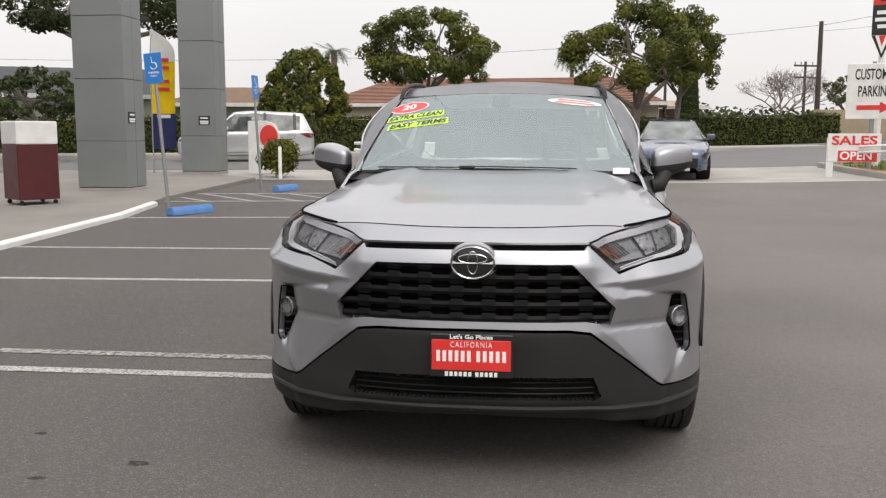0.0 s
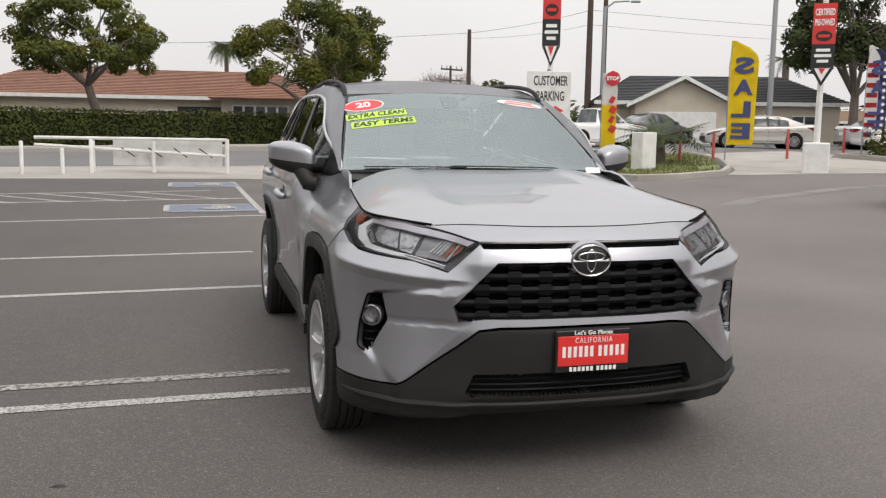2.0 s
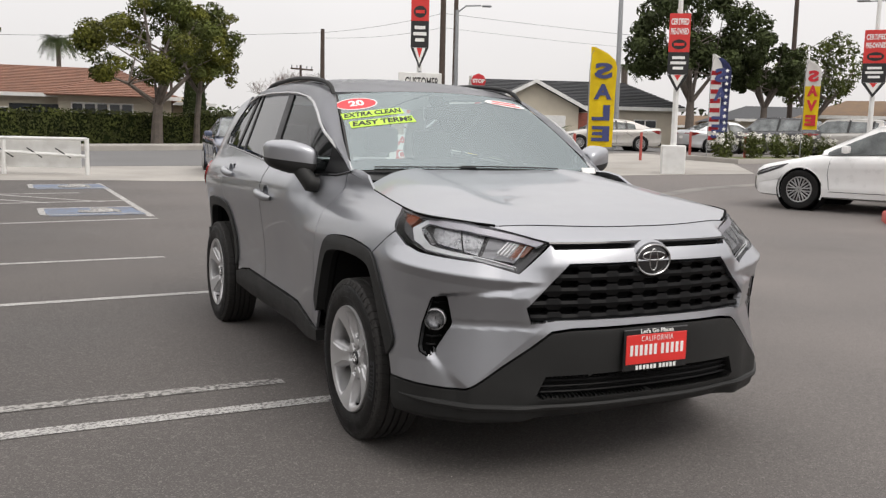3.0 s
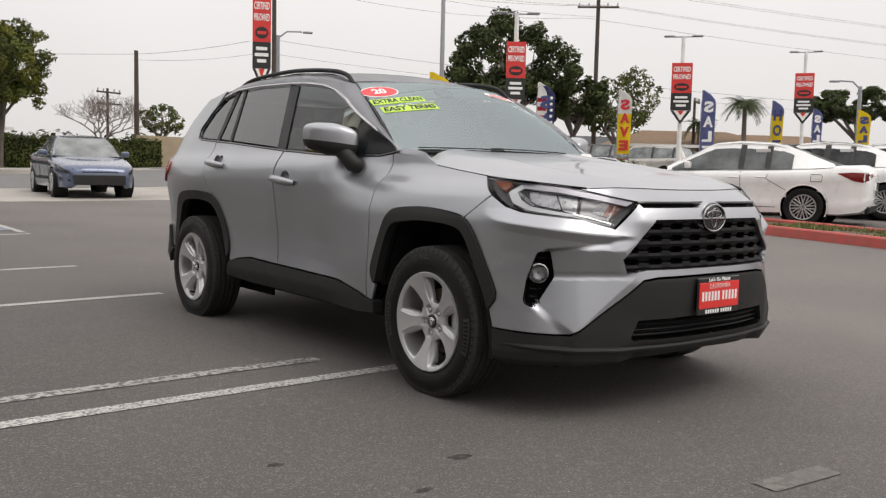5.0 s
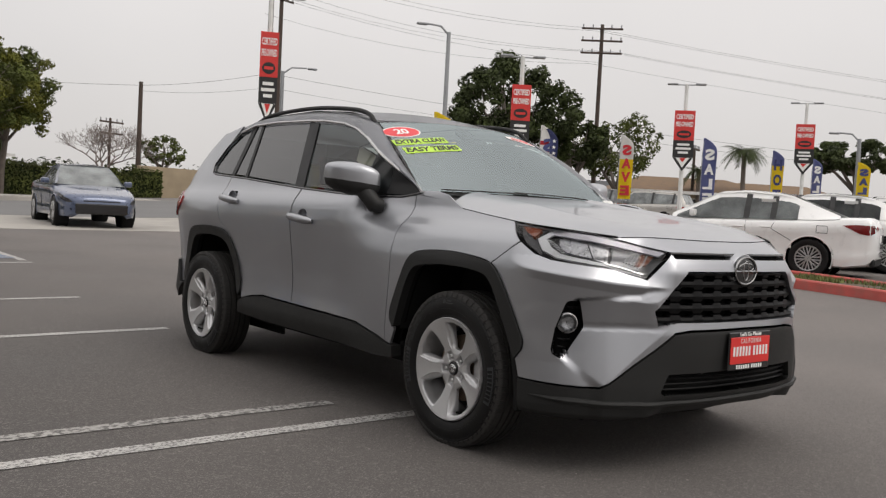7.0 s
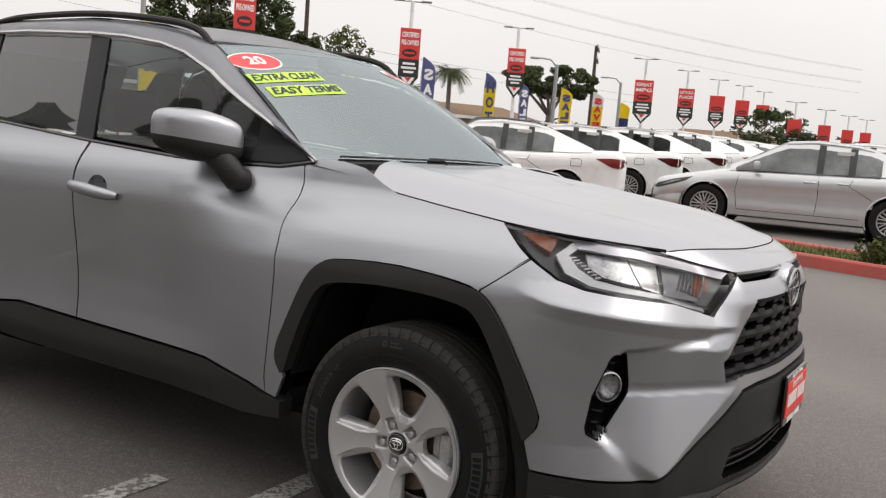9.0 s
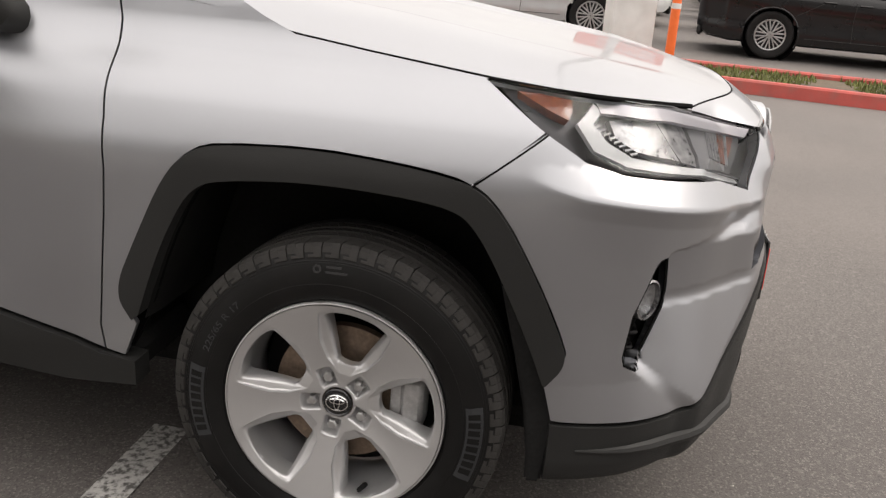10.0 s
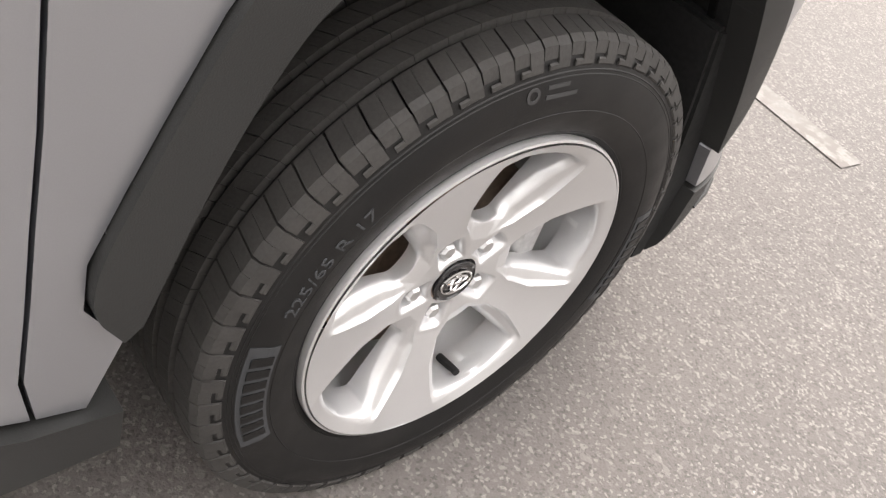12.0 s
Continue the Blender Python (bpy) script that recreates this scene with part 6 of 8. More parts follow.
for k, x in enumerate((-.35, -.95, -1.55, -2.2)):
    part("board_bar", tube([(x, -.02 - x * .33, .40), (x - .32, -.02 - (x - .32) * .33, .62)], .016, 5), M_BLACKPR, gate)

# ---- corner signs ----
cs = thing("customer_sign", "white customer parking board with a red arrow", "sign", stand(8.15, 19.15, -14))
part("post", tube([(0, .06, 0), (0, .06, 2.75)], .05, 10), M_GALV, cs, smooth=True)
part("board", box(1.20, .05, 1.34, (0, 0, 2.03), .01), M_WHITEPT, cs)
for wd, z, w in (("CUSTOMER", 2.43, .94), ("PARKING", 2.02, .76)):
    part("lettering", moved(lettering(wd, .36, .001, bold=.006, width=w), Matrix.Translation((.04, -.030, z))), M_BLACKPR, cs)
part("arrow", prism([(-.36, -.055), (.16, -.055), (.16, -.14), (.42, 0), (.16, .14), (.16, .055), (-.36, .055)], .006, "y", -.034), M_SIGNRED, cs)
moved_arrow = [o for o in cs.children if o.name.startswith("arrow")][0]
moved_arrow.location.z = 1.64

so = thing("sales_sign", "white sales open board with red letters on a post", "sign", stand(7.55, 18.45, -12))
part("board", box(1.17, .04, .67, (0, 0, .70), .008), M_WHITEPT, so)
part("post", box(.16, .10, .95, (-.52, .05, .46), .006), M_WHITEPT, so)
part("lettering", moved(lettering("SALES", .30, .001, bold=.008, width=1.0), Matrix.Translation((0, -.025, .86))), M_SIGNRED, so)
part("band", box(.86, .006, .26, (.08, -.024, .50)), M_SIGNRED, so)
part("lettering", moved(lettering("OPEN", .27, .001, bold=.006, width=.70), Matrix.Translation((.05, -.030, .50))), M_WHITE, so)
rail = thing("white_rail", "white-painted steel rail end beside the lawn", "rail", stand(8.66, 17.5))
for x in (-.11, .11):
    part("post", tube([(x - .05, 0, -.05), (x + .03, .02, .62)], .035, 8), M_WHITEPT, rail, smooth=True)
for z in (.22, .62, .76):
    part("bar", tube([(.14, 0, z), (-.25, .25, z), (-1.0, .9, z - .05)] if z > .3 else [(-.11, 0, z), (.11, 0, z)], .03, 8), M_WHITEPT, rail, smooth=True)
pil = thing("white_pillar", "white-painted masonry pillar on the lawn", "pillar", stand(10.0, 17.1, 10))
part("shaft", box(.46, .46, 1.12, (0, 0, .50), .02), M_WHITEPT, pil)
for x, y in ((14.3, 20.6), (17.2, 20.9), (19.6, 21.2), (21.2, 20.2), (12.9, 20.2)):
    b = thing("red_bollard", "slim red-painted steel bollard on the lawn edge", "bollard", stand(x, y), group="red bollards")
    part("post", tube([(0, 0, -.05), (0, 0, .95)], .045, 8), M_REDPT, b, smooth=True)


def frond(length, droop, width, rng, a):
    """One palm frond: a rib with leaflets on both sides."""
    bm = bmesh.new()
    pts = [Vector((math.cos(a) * length * t, math.sin(a) * length * t, length * (.55 * t - droop * t * t))) for t in np.linspace(0, 1, 9)]
    side = Vector((-math.sin(a), math.cos(a), 0))
    for i in range(1, 9):
        for s in (-1, 1):
            for j in (0, .5):
                p = pts[i - 1].lerp(pts[i], j)
                w = width * math.sin(math.pi * min(1, (i + j) / 9.5)) * rng.uniform(.8, 1.1)
                tip = p + side * s * w + (pts[i] - pts[i - 1]) * .8 + Vector((0, 0, -.25 * w))
                q = p + (pts[i] - pts[i - 1]) * .35
                bm.faces.new([bm.verts.new(v) for v in (p, q, tip)])
    return bm


def palm(x, y, h, trunk, length, count, seed, label="tall palm with a small crown", droop=.95):
    rng = random.Random(seed)
    ob = thing("palm_tree", label, "palm", stand(x, y))
    part("trunk", tube([(0, 0, -.1), (.02, 0, h * .5), (0, .03, h)], [trunk * 1.2, trunk, trunk * .9], 8), M_BARK, ob, smooth=True)
    for k in range(count):
        part("frond", moved(frond(length * rng.uniform(.8, 1.1), droop * rng.uniform(.15, 1.35), length * .28, rng, k * 2.4), Matrix.Translation((0, 0, h))), M_PALM, ob)
    return ob


palm(11.7, 19.3, .75, .16, 1.5, 26, 21, "low spreading palm with feathery fronds on the lawn", .75)
palm(2.25, 75.9, 7.75, .19, 1.55, 60, 22, "fan palm with a full round crown on a slim trunk", 1.25)
palm(49.6, 31.4, 5.1, .16, 1.45, 46, 23, "palm with arching fronds", 1.1)
palm(47.0, 33.0, 3.6, .16, 1.2, 40, 26, "smaller palm with arching fronds", 1.1)
palm(38.5, 50.0, 5.6, .25, 1.6, 18, 24)
palm(-15.0, 60.0, 6.6, .25, 1.4, 16, 25)
for k in range(9):
    shrub("rose_bush", 19.4 + .85 * k, 19.4 + .22 * k + (k % 2) * .5, .5, .95, 900, .05, M_LEAF, "rose bush with white blossoms in a flower bed", 40 + k, petals=14)


# ---- feather flags and pole banners ----
def feather_flag(x, y, z0, z1, width, cloth, bands, word, ink, turn, label, patches=()):
    """A tall curved flag on a pole; bands: (from, to, cloth) over its height; letters stand one above another."""
    base = gz(x, y)
    ob = thing("feather_flag", label, "flag", pose(x, y, base, 0, 0, turn), group="feather flags")
    h = z1 - z0
    lo = max(z0 - base, .1)
    def edge(t):
        return width * (1 - .85 * max(0, (t - .80) / .20) ** 2.2) if t > .8 else width * (.93 + .07 * t / .8)
    def sheet_part(t0, t1, cl, nm):
        rows = [[(edge(t) * s, .03 * math.sin(t * 9 + s * 4) * s, lo + h * t) for s in np.linspace(0, 1, 7)] for t in np.linspace(t0, t1, 16)]
        return part(nm, grid(rows, thick=.004), cl, ob)
    part("pole", tube([(-.02, 0, -.05), (-.02, 0, lo + h * .75), (.02, 0, lo + h * .93), (.20 * width, 0, lo + h * 1.0)], [.018, .014, .01, .006], 6), M_GALV, ob)
    for t0, t1, cl in bands or ((0, 1, cloth),):
        sheet_part(t0, t1, cl, "cloth")
    for s0, s1, t0, t1, cl in patches:
        for f in (-1, 1):
            rows = [[(edge(t) * q, .03 * math.sin(t * 9 + q * 4) * q + f * .007, lo + h * t) for q in np.linspace(s0, s1, 5)] for t in np.linspace(t0, t1, 5)]
            part("stripe", grid(rows, thick=.003 * f), cl, ob)
    n = len(word)
    for k, ch in enumerate(word):
        bm = lettering(ch, h / n * .80, .002, bold=.026, width=width * .68)
        flip = Matrix.Diagonal((-1, 1, 1, 1))
        zc = lo + h * (.86 - (k + .5) / n * .84)
        for s in (-1, 1):
            part("letter", moved(bm.copy(), Matrix.Translation((width * .50, s * .030, zc)) @ flip), ink, ob)
        bm.free()
    return ob


feather_flag(13.75, 19.1, 1.15, 4.12, .78, M_YELLOW, None, "SALE", M_NAVY, -33, "yellow feather flag with dark mirrored sale letters")
STRIPES = [(0, .52, .03 + .105 * k, .08 + .105 * k, M_FLAGRED) for k in range(8)] + [(.56, 1, .06 * k, .06 * k + .0599, M_NAVY) for k in range(16)]
stars = feather_flag(19.3, 20.0, 1.35, 4.30, .64, M_FLAGWHITE, None, "SALE", M_NAVY, -36, "red and white striped feather flag with a navy starred edge", STRIPES)
for k in range(11):
    pts = [((.034 if j % 2 else .075) * math.sin(j * math.pi / 5), (.034 if j % 2 else .075) * math.cos(j * math.pi / 5)) for j in range(10)]
    part("star", moved(prism(pts, .004, "y"), Matrix.Translation((.50 - .008 * (k % 2), -.05, .85 + .215 * k))), M_WHITE, stars)
show = feather_flag(-9.97, 18.5, .95, 4.0, .62, M_YELLOW, ((0, .30, M_NAVY), (.30, .74, M_YELLOW), (.74, 1, M_FLAGWHITE)), "", M_FLAGRED, 38, "yellow, navy and white feather flag beyond the columns")
for z in (1.55, 2.25, 2.45, 2.80, 3.0):
    part("text_bar", box(.34, .02, .09, (.28, -.03, z)), M_FLAGRED if z > 2 else M_FLAGWHITE, show)
feather_flag(11.1, 21.9, .72, 3.28, .46, M_YELLOW, ((0, .62, M_YELLOW), (.62, 1, M_FLAGWHITE)), "", M_FLAGRED, -22, "yellow and white feather flag with a red emblem")
flag3 = [o for o in scene.objects if o.get("label", "").startswith("yellow and white feather")][0]
part("round_badge", moved(revolve([(0, 0), (0, .24), (.012, .24), (.012, 0)], 8, "y"), Matrix.Translation((.30, -.05, 2.60))), M_FLAGRED, flag3)
part("lettering", moved(lettering("STOP", .16, .002, bold=.006), Matrix.Translation((.30, -.065, 2.60))), M_WHITE, flag3)
for k in range(4):
    part("script_bar", box(.14 + .05 * (k % 2), .01, .22, (.30 + .03 * (k % 2), -.045, 1.95 - .30 * k), .004, Matrix.Rotation(.5, 3, "Y")), M_FLAGRED, flag3)
for x, y, z0, z1, w, cl, bd, wd, ink, lb in (
        (23.9, 20.2, 1.9, 4.40, .75, M_YELLOW, ((0, .62, M_YELLOW), (.62, 1, M_FLAGWHITE)), "SAVE", M_FLAGRED, "yellow and white feather flag with red save letters"),
        (27.86, 19.2, 1.75, 4.60, .80, M_PURPLE, None, "SALE", M_WHITE, "slate blue feather flag with white letters"),
        (31.8, 18.45, 2.1, 4.40, .70, M_YELLOW, ((0, .72, M_YELLOW), (.72, 1, M_PURPLE)), "HOT", M_NAVY, "yellow and blue feather flag with dark letters"),
        (34.6, 18.15, 2.2, 4.25, .60, M_PURPLE, None, "SALE", M_WHITE, "slate blue feather flag with white letters"),
        (34.1, 15.85, 2.2, 4.05, .75, M_YELLOW, None, "SALE", M_NAVY, "yellow feather flag with dark letters"),
        (36.9, 15.5, 2.35, 4.12, .75, M_YELLOW, ((0, .62, M_YELLOW), (.62, 1, M_FLAGWHITE)), "SAVE", M_FLAGRED, "yellow and white feather flag with red save letters"),
        (39.7, 15.2, 2.35, 3.85, .70, M_YELLOW, ((0, .5, M_NAVY), (.5, 1, M_YELLOW)), "", M_NAVY, "yellow and navy feather flag")):
    feather_flag(x, y, z0, z1, w * .70, cl, bd, wd, ink, -55, lb)


def banner_pole(x, y, z0, z1, width, turn, lines=("CERTIFIED", "PRE-OWNED"), top=None, base_box=False, tilt=0.0, reach=.42):
    """A white lamp pole with a red and black banner that ends in a point, and twin lamp heads."""
    b = gz(x, y)
    ob = thing("banner_lamp_pole", "white lamp pole with a red and black pointed banner", "lamp pole", pose(x, y, b, 0, tilt, turn), group="banner lamp poles")
    lo, hi = z0 - b, z1 - b
    top = top - b if top else hi + 1.35
    h, w = hi - lo, width
    part("pole", tube([(0, .10, -.05), (0, .10, top)], [.085, .06], 8), M_WHITEPT, ob, smooth=True)
    if base_box:
        part("footing", box(.62, .62, .80, (0, .10, .36), .03), M_WHITEPT, ob)
    tip = lo + h * .02
    red0, blk0 = lo + h * .52, lo + h * .24
    upper = part("banner_top", box(w, .03, hi - red0, (0, 0, (hi + red0) / 2), .004), M_SIGNRED, ob)
    part("banner_middle", box(w, .03, red0 - blk0 - .004, (0, 0, (red0 + blk0) / 2), .004), M_BLACKPR, ob)
    part("banner_tip", prism([(-w / 2, blk0 - .004), (w / 2, blk0 - .004), (0, tip)], .03, "y", -.015), M_BLACKPR, ob)
    part("tip_white", prism([(-w * .33, blk0 - .012), (w * .33, blk0 - .012), (0, tip + .12)], .006, "y", -.022), M_WHITE, ob)
    part("tip_red", prism([(-w * .16, blk0 - .016), (w * .16, blk0 - .016), (0, tip + .30)], .006, "y", -.027), M_SIGNRED, ob)
    for k, wd in enumerate(lines):
        part("lettering", moved(lettering(wd, (hi - red0) * .22, .002, bold=.006, width=w * .84), Matrix.Translation((0, -.020, hi - (hi - red0) * (.22 + .25 * k)))), M_WHITE, upper)
    part("oval_badge", moved(revolve([(0, 0), (0, .5), (.01, .5), (.01, 0)], 24, "y"), Matrix.Translation((0, -.012, red0 + (hi - red0) * .20)) @ Matrix.Diagonal((w * .72, -1, (hi - red0) * .26, 1))), M_BLACKPR, upper)
    part("badge_band", box(w * .5, .006, (hi - red0) * .07, (0, -.026, red0 + (hi - red0) * .20)), M_SIGNRED, upper)
    for k, ww in enumerate((.60, .74, .5)):
        part("text_bar", box(w * ww, .006, h * .035, (0, -.018, red0 - h * (.07 + .065 * k))), M_WHITE, ob)
    if top > hi + .3:
        part("arm", tube([(-reach, .10, top - .02), (reach, .10, top - .02)], .022, 6), M_GALV, ob)
        for s in (-1, 1):
            part("lamp_head", box(.36, .22, .055, (s * (reach + .04), .10, top), .02), M_GALV, ob)
    return ob


banner_pole(8.78, 20.6, 3.25, 5.95, .52, -25, top=7.0, reach=.75)
banner_pole(13.93, 15.40, 2.62, 4.70, .54, -36, base_box=True, top=5.5)
banner_pole(22.03, 15.86, 2.80, 4.90, .68, -52, top=5.8)
banner_pole(31.42, 16.80, 3.30, 5.42, .74, -58, top=6.3)
for x, y, z0, z1, w, ln in ((42.4, 15.05, 2.94, 5.22, .95, ("GREAT", "MPG")), (52.0, 15.8, 3.3, 5.62, .95, ("LET'S GO", "PLACES")), (59.6, 16.0, 3.55, 5.81, 1.0, ("", "")), (67.2, 16.2, 3.75, 6.1, 1.0, ("", "")), (74.7, 16.4, 4.0, 6.3, 1.05, ("", "")),
                              (58.0, 10.5, 2.2, 4.4, .85, ("", "")), (66.0, 10.0, 2.2, 4.5, .85, ("", "")), (74.0, 9.6, 2.3, 4.6, .85, ("", "")), (82.0, 9.3, 2.4, 4.8, .9, ("", ""))):
    banner_pole(x, y, z0, z1, w, -70, [t for t in ln if t], top=z1 + 1.1)

# near light pole on its footing, and the orange post
lp = thing("lamp_pole", "white lamp pole on a white concrete footing in the island", "lamp pole", stand(8.52, -.62, 12))
part("footing", box(.50, .50, .78, (0, 0, .47), .025, seg=2), M_WHITEPT, lp)
part("base_cover", prism([(-.17, -.17), (.17, -.17), (.17, .17), (-.17, .17)], .10, "z", .86, .02), M_WHITEPT, lp)
part("shaft", tube([(0, 0, .90), (0, 0, 6.5)], [.085, .065], 12), M_WHITEPT, lp, smooth=True)
dl = thing("delineator_post", "orange plastic delineator post with pale bands", "post", stand(8.30, -1.12))
part("tube", tube([(0, 0, .05), (0, 0, .98), (0, 0, 1.10), (0, 0, 1.12)], [.055, .052, .03, .0], 14), M_ORANGE, dl, smooth=True)
for z in (.78, .92):
    part("band", tube([(0, 0, z), (0, 0, z + .06)], .056, 14), M_WHITEPT, dl, smooth=True)
shrub("weed", 8.42, -.25, .22, .42, 500, .035, M_LEAF, "small leafy weed beside the lamp footing", 61, "weed")

# ---- poles, street lamps, wires ----
def wooden_pole(x, y, top, arms=0, arm_w=1.3, r=.16, turn=20):
    ob = thing("utility_pole", "weathered wooden utility pole" + (" with crossarms" if arms else ""), "utility pole", stand(x, y, turn), group="utility poles")
    t = top - gz(x, y)
    part("pole", tube([(0, 0, -.2), (0, 0, t)], [r, r * .7], 9), M_WOODPOLE, ob, smooth=True)
    for k in range(arms):
        z = t - .30 - k * .80
        part("crossarm", box(arm_w * 2, .10, .12, (0, -.15, z), .01), M_WOODPOLE, ob)
        for xx in (-.92, -.45, .45, .92):
            part("insulator", tube([(xx * arm_w, -.15, z + .05), (xx * arm_w, -.15, z + .26)], .045, 6), M_GALV, ob)
    return ob


wooden_pole(14.8, 47.4, 7.4)
wooden_pole(20.9, 44.0, 13.5, 1, 1.2, .2)
wooden_pole(41.8, 37.6, 13.9, 3, 1.35, .17, -44)
wooden_pole(25.0, 50.5, 15.4, 2, 1.0, .18)
wooden_pole(8.0, 58.0, 5.6, 1, 1.0, .12)
wooden_pole(18.0, 62.0, 6.4, 2, 1.0, .12)
wooden_pole(47.0, 33.5, 6.3, 1, .6, .12)
wooden_pole(57.9, 24.5, 8.9, 2, 1.3, .16)


def street_lamp(x, y, top, reach, turn):
    ob = thing("street_lamp", "grey steel street lamp with a curved arm", "street lamp", stand(x, y, turn))
    t = top - gz(x, y)
    part("pole", tube([(0, 0, -.1), (0, 0, t - .3)], [.14, .10], 9), M_GALV, ob, smooth=True)
    part("arm", tube([(0, 0, t - .45), (-reach * .3, 0, t - .05), (-reach * .8, 0, t)], .05, 7), M_GALV, ob, smooth=True)
    part("lamp_head", box(.55, .22, .12, (-reach, 0, t - .03), .04), M_GALV, ob)
    return ob


street_lamp(24.5, 32.1, 10.2, 1.4, -20)
street_lamp(21.6, 43.6, 8.9, -1.7, -20)
street_lamp(44.3, 21.0, 6.4, 1.3, -50)
street_lamp(62.0, 24.0, 7.0, 1.3, -50)


def wire(points, r=.022, sag=.0):
    r *= .42
    pts = []
    for a, b in zip(points[:-1], points[1:]):
        for t in np.linspace(0, 1, 9)[: 9 if b is points[-1] else 8]:
            p = Vector(a).lerp(Vector(b), t)
            pts.append(p - Vector((0, 0, sag * 4 * t * (1 - t))))
    ob = part("overhead_wire", tube(pts, r, 5), M_BLACKPR)
    return tagged(ob, "thin dark overhead wire between poles", "wire", group="overhead wires")


wire([(-60, 38, 5.2), (-28.8, 41.7, 5.27), (-5.5, 44.4, 5.5), (14.8, 47.4, 7.2), (20.9, 44, 8.4), (41.8, 37.6, 7.2), (75, 26, 6.5)], .022, .15)
wire([(14.8, 47.4, 6.9), (20.9, 44, 7.6), (41.8, 37.6, 6.6), (75, 26, 5.9)], .018, .2)
for k, (dx, z) in enumerate(((-1.2, 13.5), (-.6, 13.4), (1.2, 12.3), (.6, 12.2), (-1.2, 11.2))):
    wire([(25 + dx, 50.5, z + 3.2 - .3 * k), (41.8 + dx * .9, 37.6, z), (95, 12, z - 2.0)], .02, .8)
wire([(20.9, 44, 12.8), (41.8, 37.6, 11.4)], .018, .6)

# ---- hedge, walls, houses ----
def hedge(name, line, depth, height, count, seed, label, leaf=.075):
    rng = random.Random(seed)
    verts, faces, core = [], [], bmesh.new()
    for (x0, y0), (x1, y1) in zip(line[:-1], line[1:]):
        d = Vector((x1 - x0, y1 - y0, 0))
        L = d.length
        d.normalize()
        n = Vector((-d.y, d.x, 0))
        z = (gz(x0, y0) + gz(x1, y1)) / 2 - .15
        a = math.atan2(d.y, d.x)
        # dark box inside the leaves: its colour stands in for the hedge's inner shade
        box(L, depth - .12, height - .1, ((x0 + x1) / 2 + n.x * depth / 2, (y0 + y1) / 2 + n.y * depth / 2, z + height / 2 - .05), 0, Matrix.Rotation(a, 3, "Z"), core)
        for _ in range(int(count * L)):
            t = rng.uniform(0, L)
            face = rng.random()
            zz = rng.uniform(0, height)
            if face < .68:
                o = rng.gauss(0, .05)
                nn = -n
            else:
                o, zz, nn = rng.uniform(0, depth), height + rng.gauss(0, .05), Vector((0, 0, 1))
            o += .07 * noise.noise(Vector((t * 1.3, zz * 1.5, seed)))
            p = Vector((x0, y0, z)) + d * t + n * o + Vector((0, 0, zz + .05 * noise.noise(Vector((t * .8, 3, seed)))))
            q = (nn + Vector((rng.uniform(-.8, .8), rng.uniform(-.8, .8), rng.uniform(-.4, .9)))).normalized()
            tt = q.orthogonal().normalized()
            tt.rotate(Matrix.Rotation(rng.uniform(0, math.tau), 3, q))
            b = q.cross(tt)
            s = leaf * rng.uniform(.6, 1.4)
            k = len(verts)
            verts += [p - tt * s, p + b * s * .5, p + tt * s, p - b * s * .5]
            faces.append((k, k + 1, k + 2, k + 3))
    ob = tagged(part(name, (verts, faces), M_HEDGE), label, "hedge", kind="stuff")
    part("hedge_core", core, M_IVYSHADE, ob)
    return ob


hedge("hedge", [(-24, 28.5), (-10.5, 34.8), (-1.0, 39.3), (6.5, 42.6), (13.5, 44.8), (15.4, 45.2)], 1.0, 1.68, 420, 5, "long clipped hedge across the street")
tagged(part("block_wall", box(7.5, .2, 1.7, (17.6, 46.6, gz(17, 46) + .8), 0, Matrix.Rotation(.35, 3, "Z")), M_TANWALL), "tan block garden wall", "wall", kind="structure")
tagged(part("garden_wall", box(16, .2, 1.5, (-26, 32, gz(-26, 32) + .7), 0, Matrix.Rotation(.35, 3, "Z")), M_TANWALL), "tan block garden wall", "wall", kind="structure")


def gable(w, d, eave, ridge, over=.5, hip=0.0):
    """Roof slopes over a box w wide and d deep, ridge along x; hip: how far the ridge ends draw in."""
    a, b = w / 2 + over, d / 2 + over
    v = [(-a, -b, eave), (a, -b, eave), (a, b, eave), (-a, b, eave), (-a + hip + over, 0, ridge), (a - hip - over, 0, ridge)]
    f = [(0, 1, 5, 4), (2, 3, 4, 5), (1, 2, 5), (3, 0, 4), (3, 2, 1, 0)]
    return v, f


def tiled(verts, faces, parent, material, name="tile_course", pitch=.34):
    """Courses of overlapping tiles on each slope, a step for each row."""
    for f in faces[:4]:
        p = [Vector(verts[i]) for i in f]
        bot0, bot1 = p[0], p[1]
        top1, top0 = (p[2], p[3]) if len(p) == 4 else (p[2], p[2])
        n = (bot1 - bot0).cross(top0 - bot0).normalized()
        rows_n = max(int((top0 - bot0).length / pitch), 2)
        bm = bmesh.new()
        for k in range(rows_n):
            a, b = k / rows_n, min((k + 1.15) / rows_n, 1)
            q = [bot0.lerp(top0, a) + n * .075, bot1.lerp(top1, a) + n * .075, bot1.lerp(top1, b) + n * .02, bot0.lerp(top0, b) + n * .02]
            e = [bot0.lerp(top0, a) + n * .0, bot1.lerp(top1, a) + n * .0]
            vs = [bm.verts.new(x) for x in q + e]
            bm.faces.new(vs[:4]), bm.faces.new((vs[4], vs[5], vs[1], vs[0]))
        part(name, bm, material, parent)


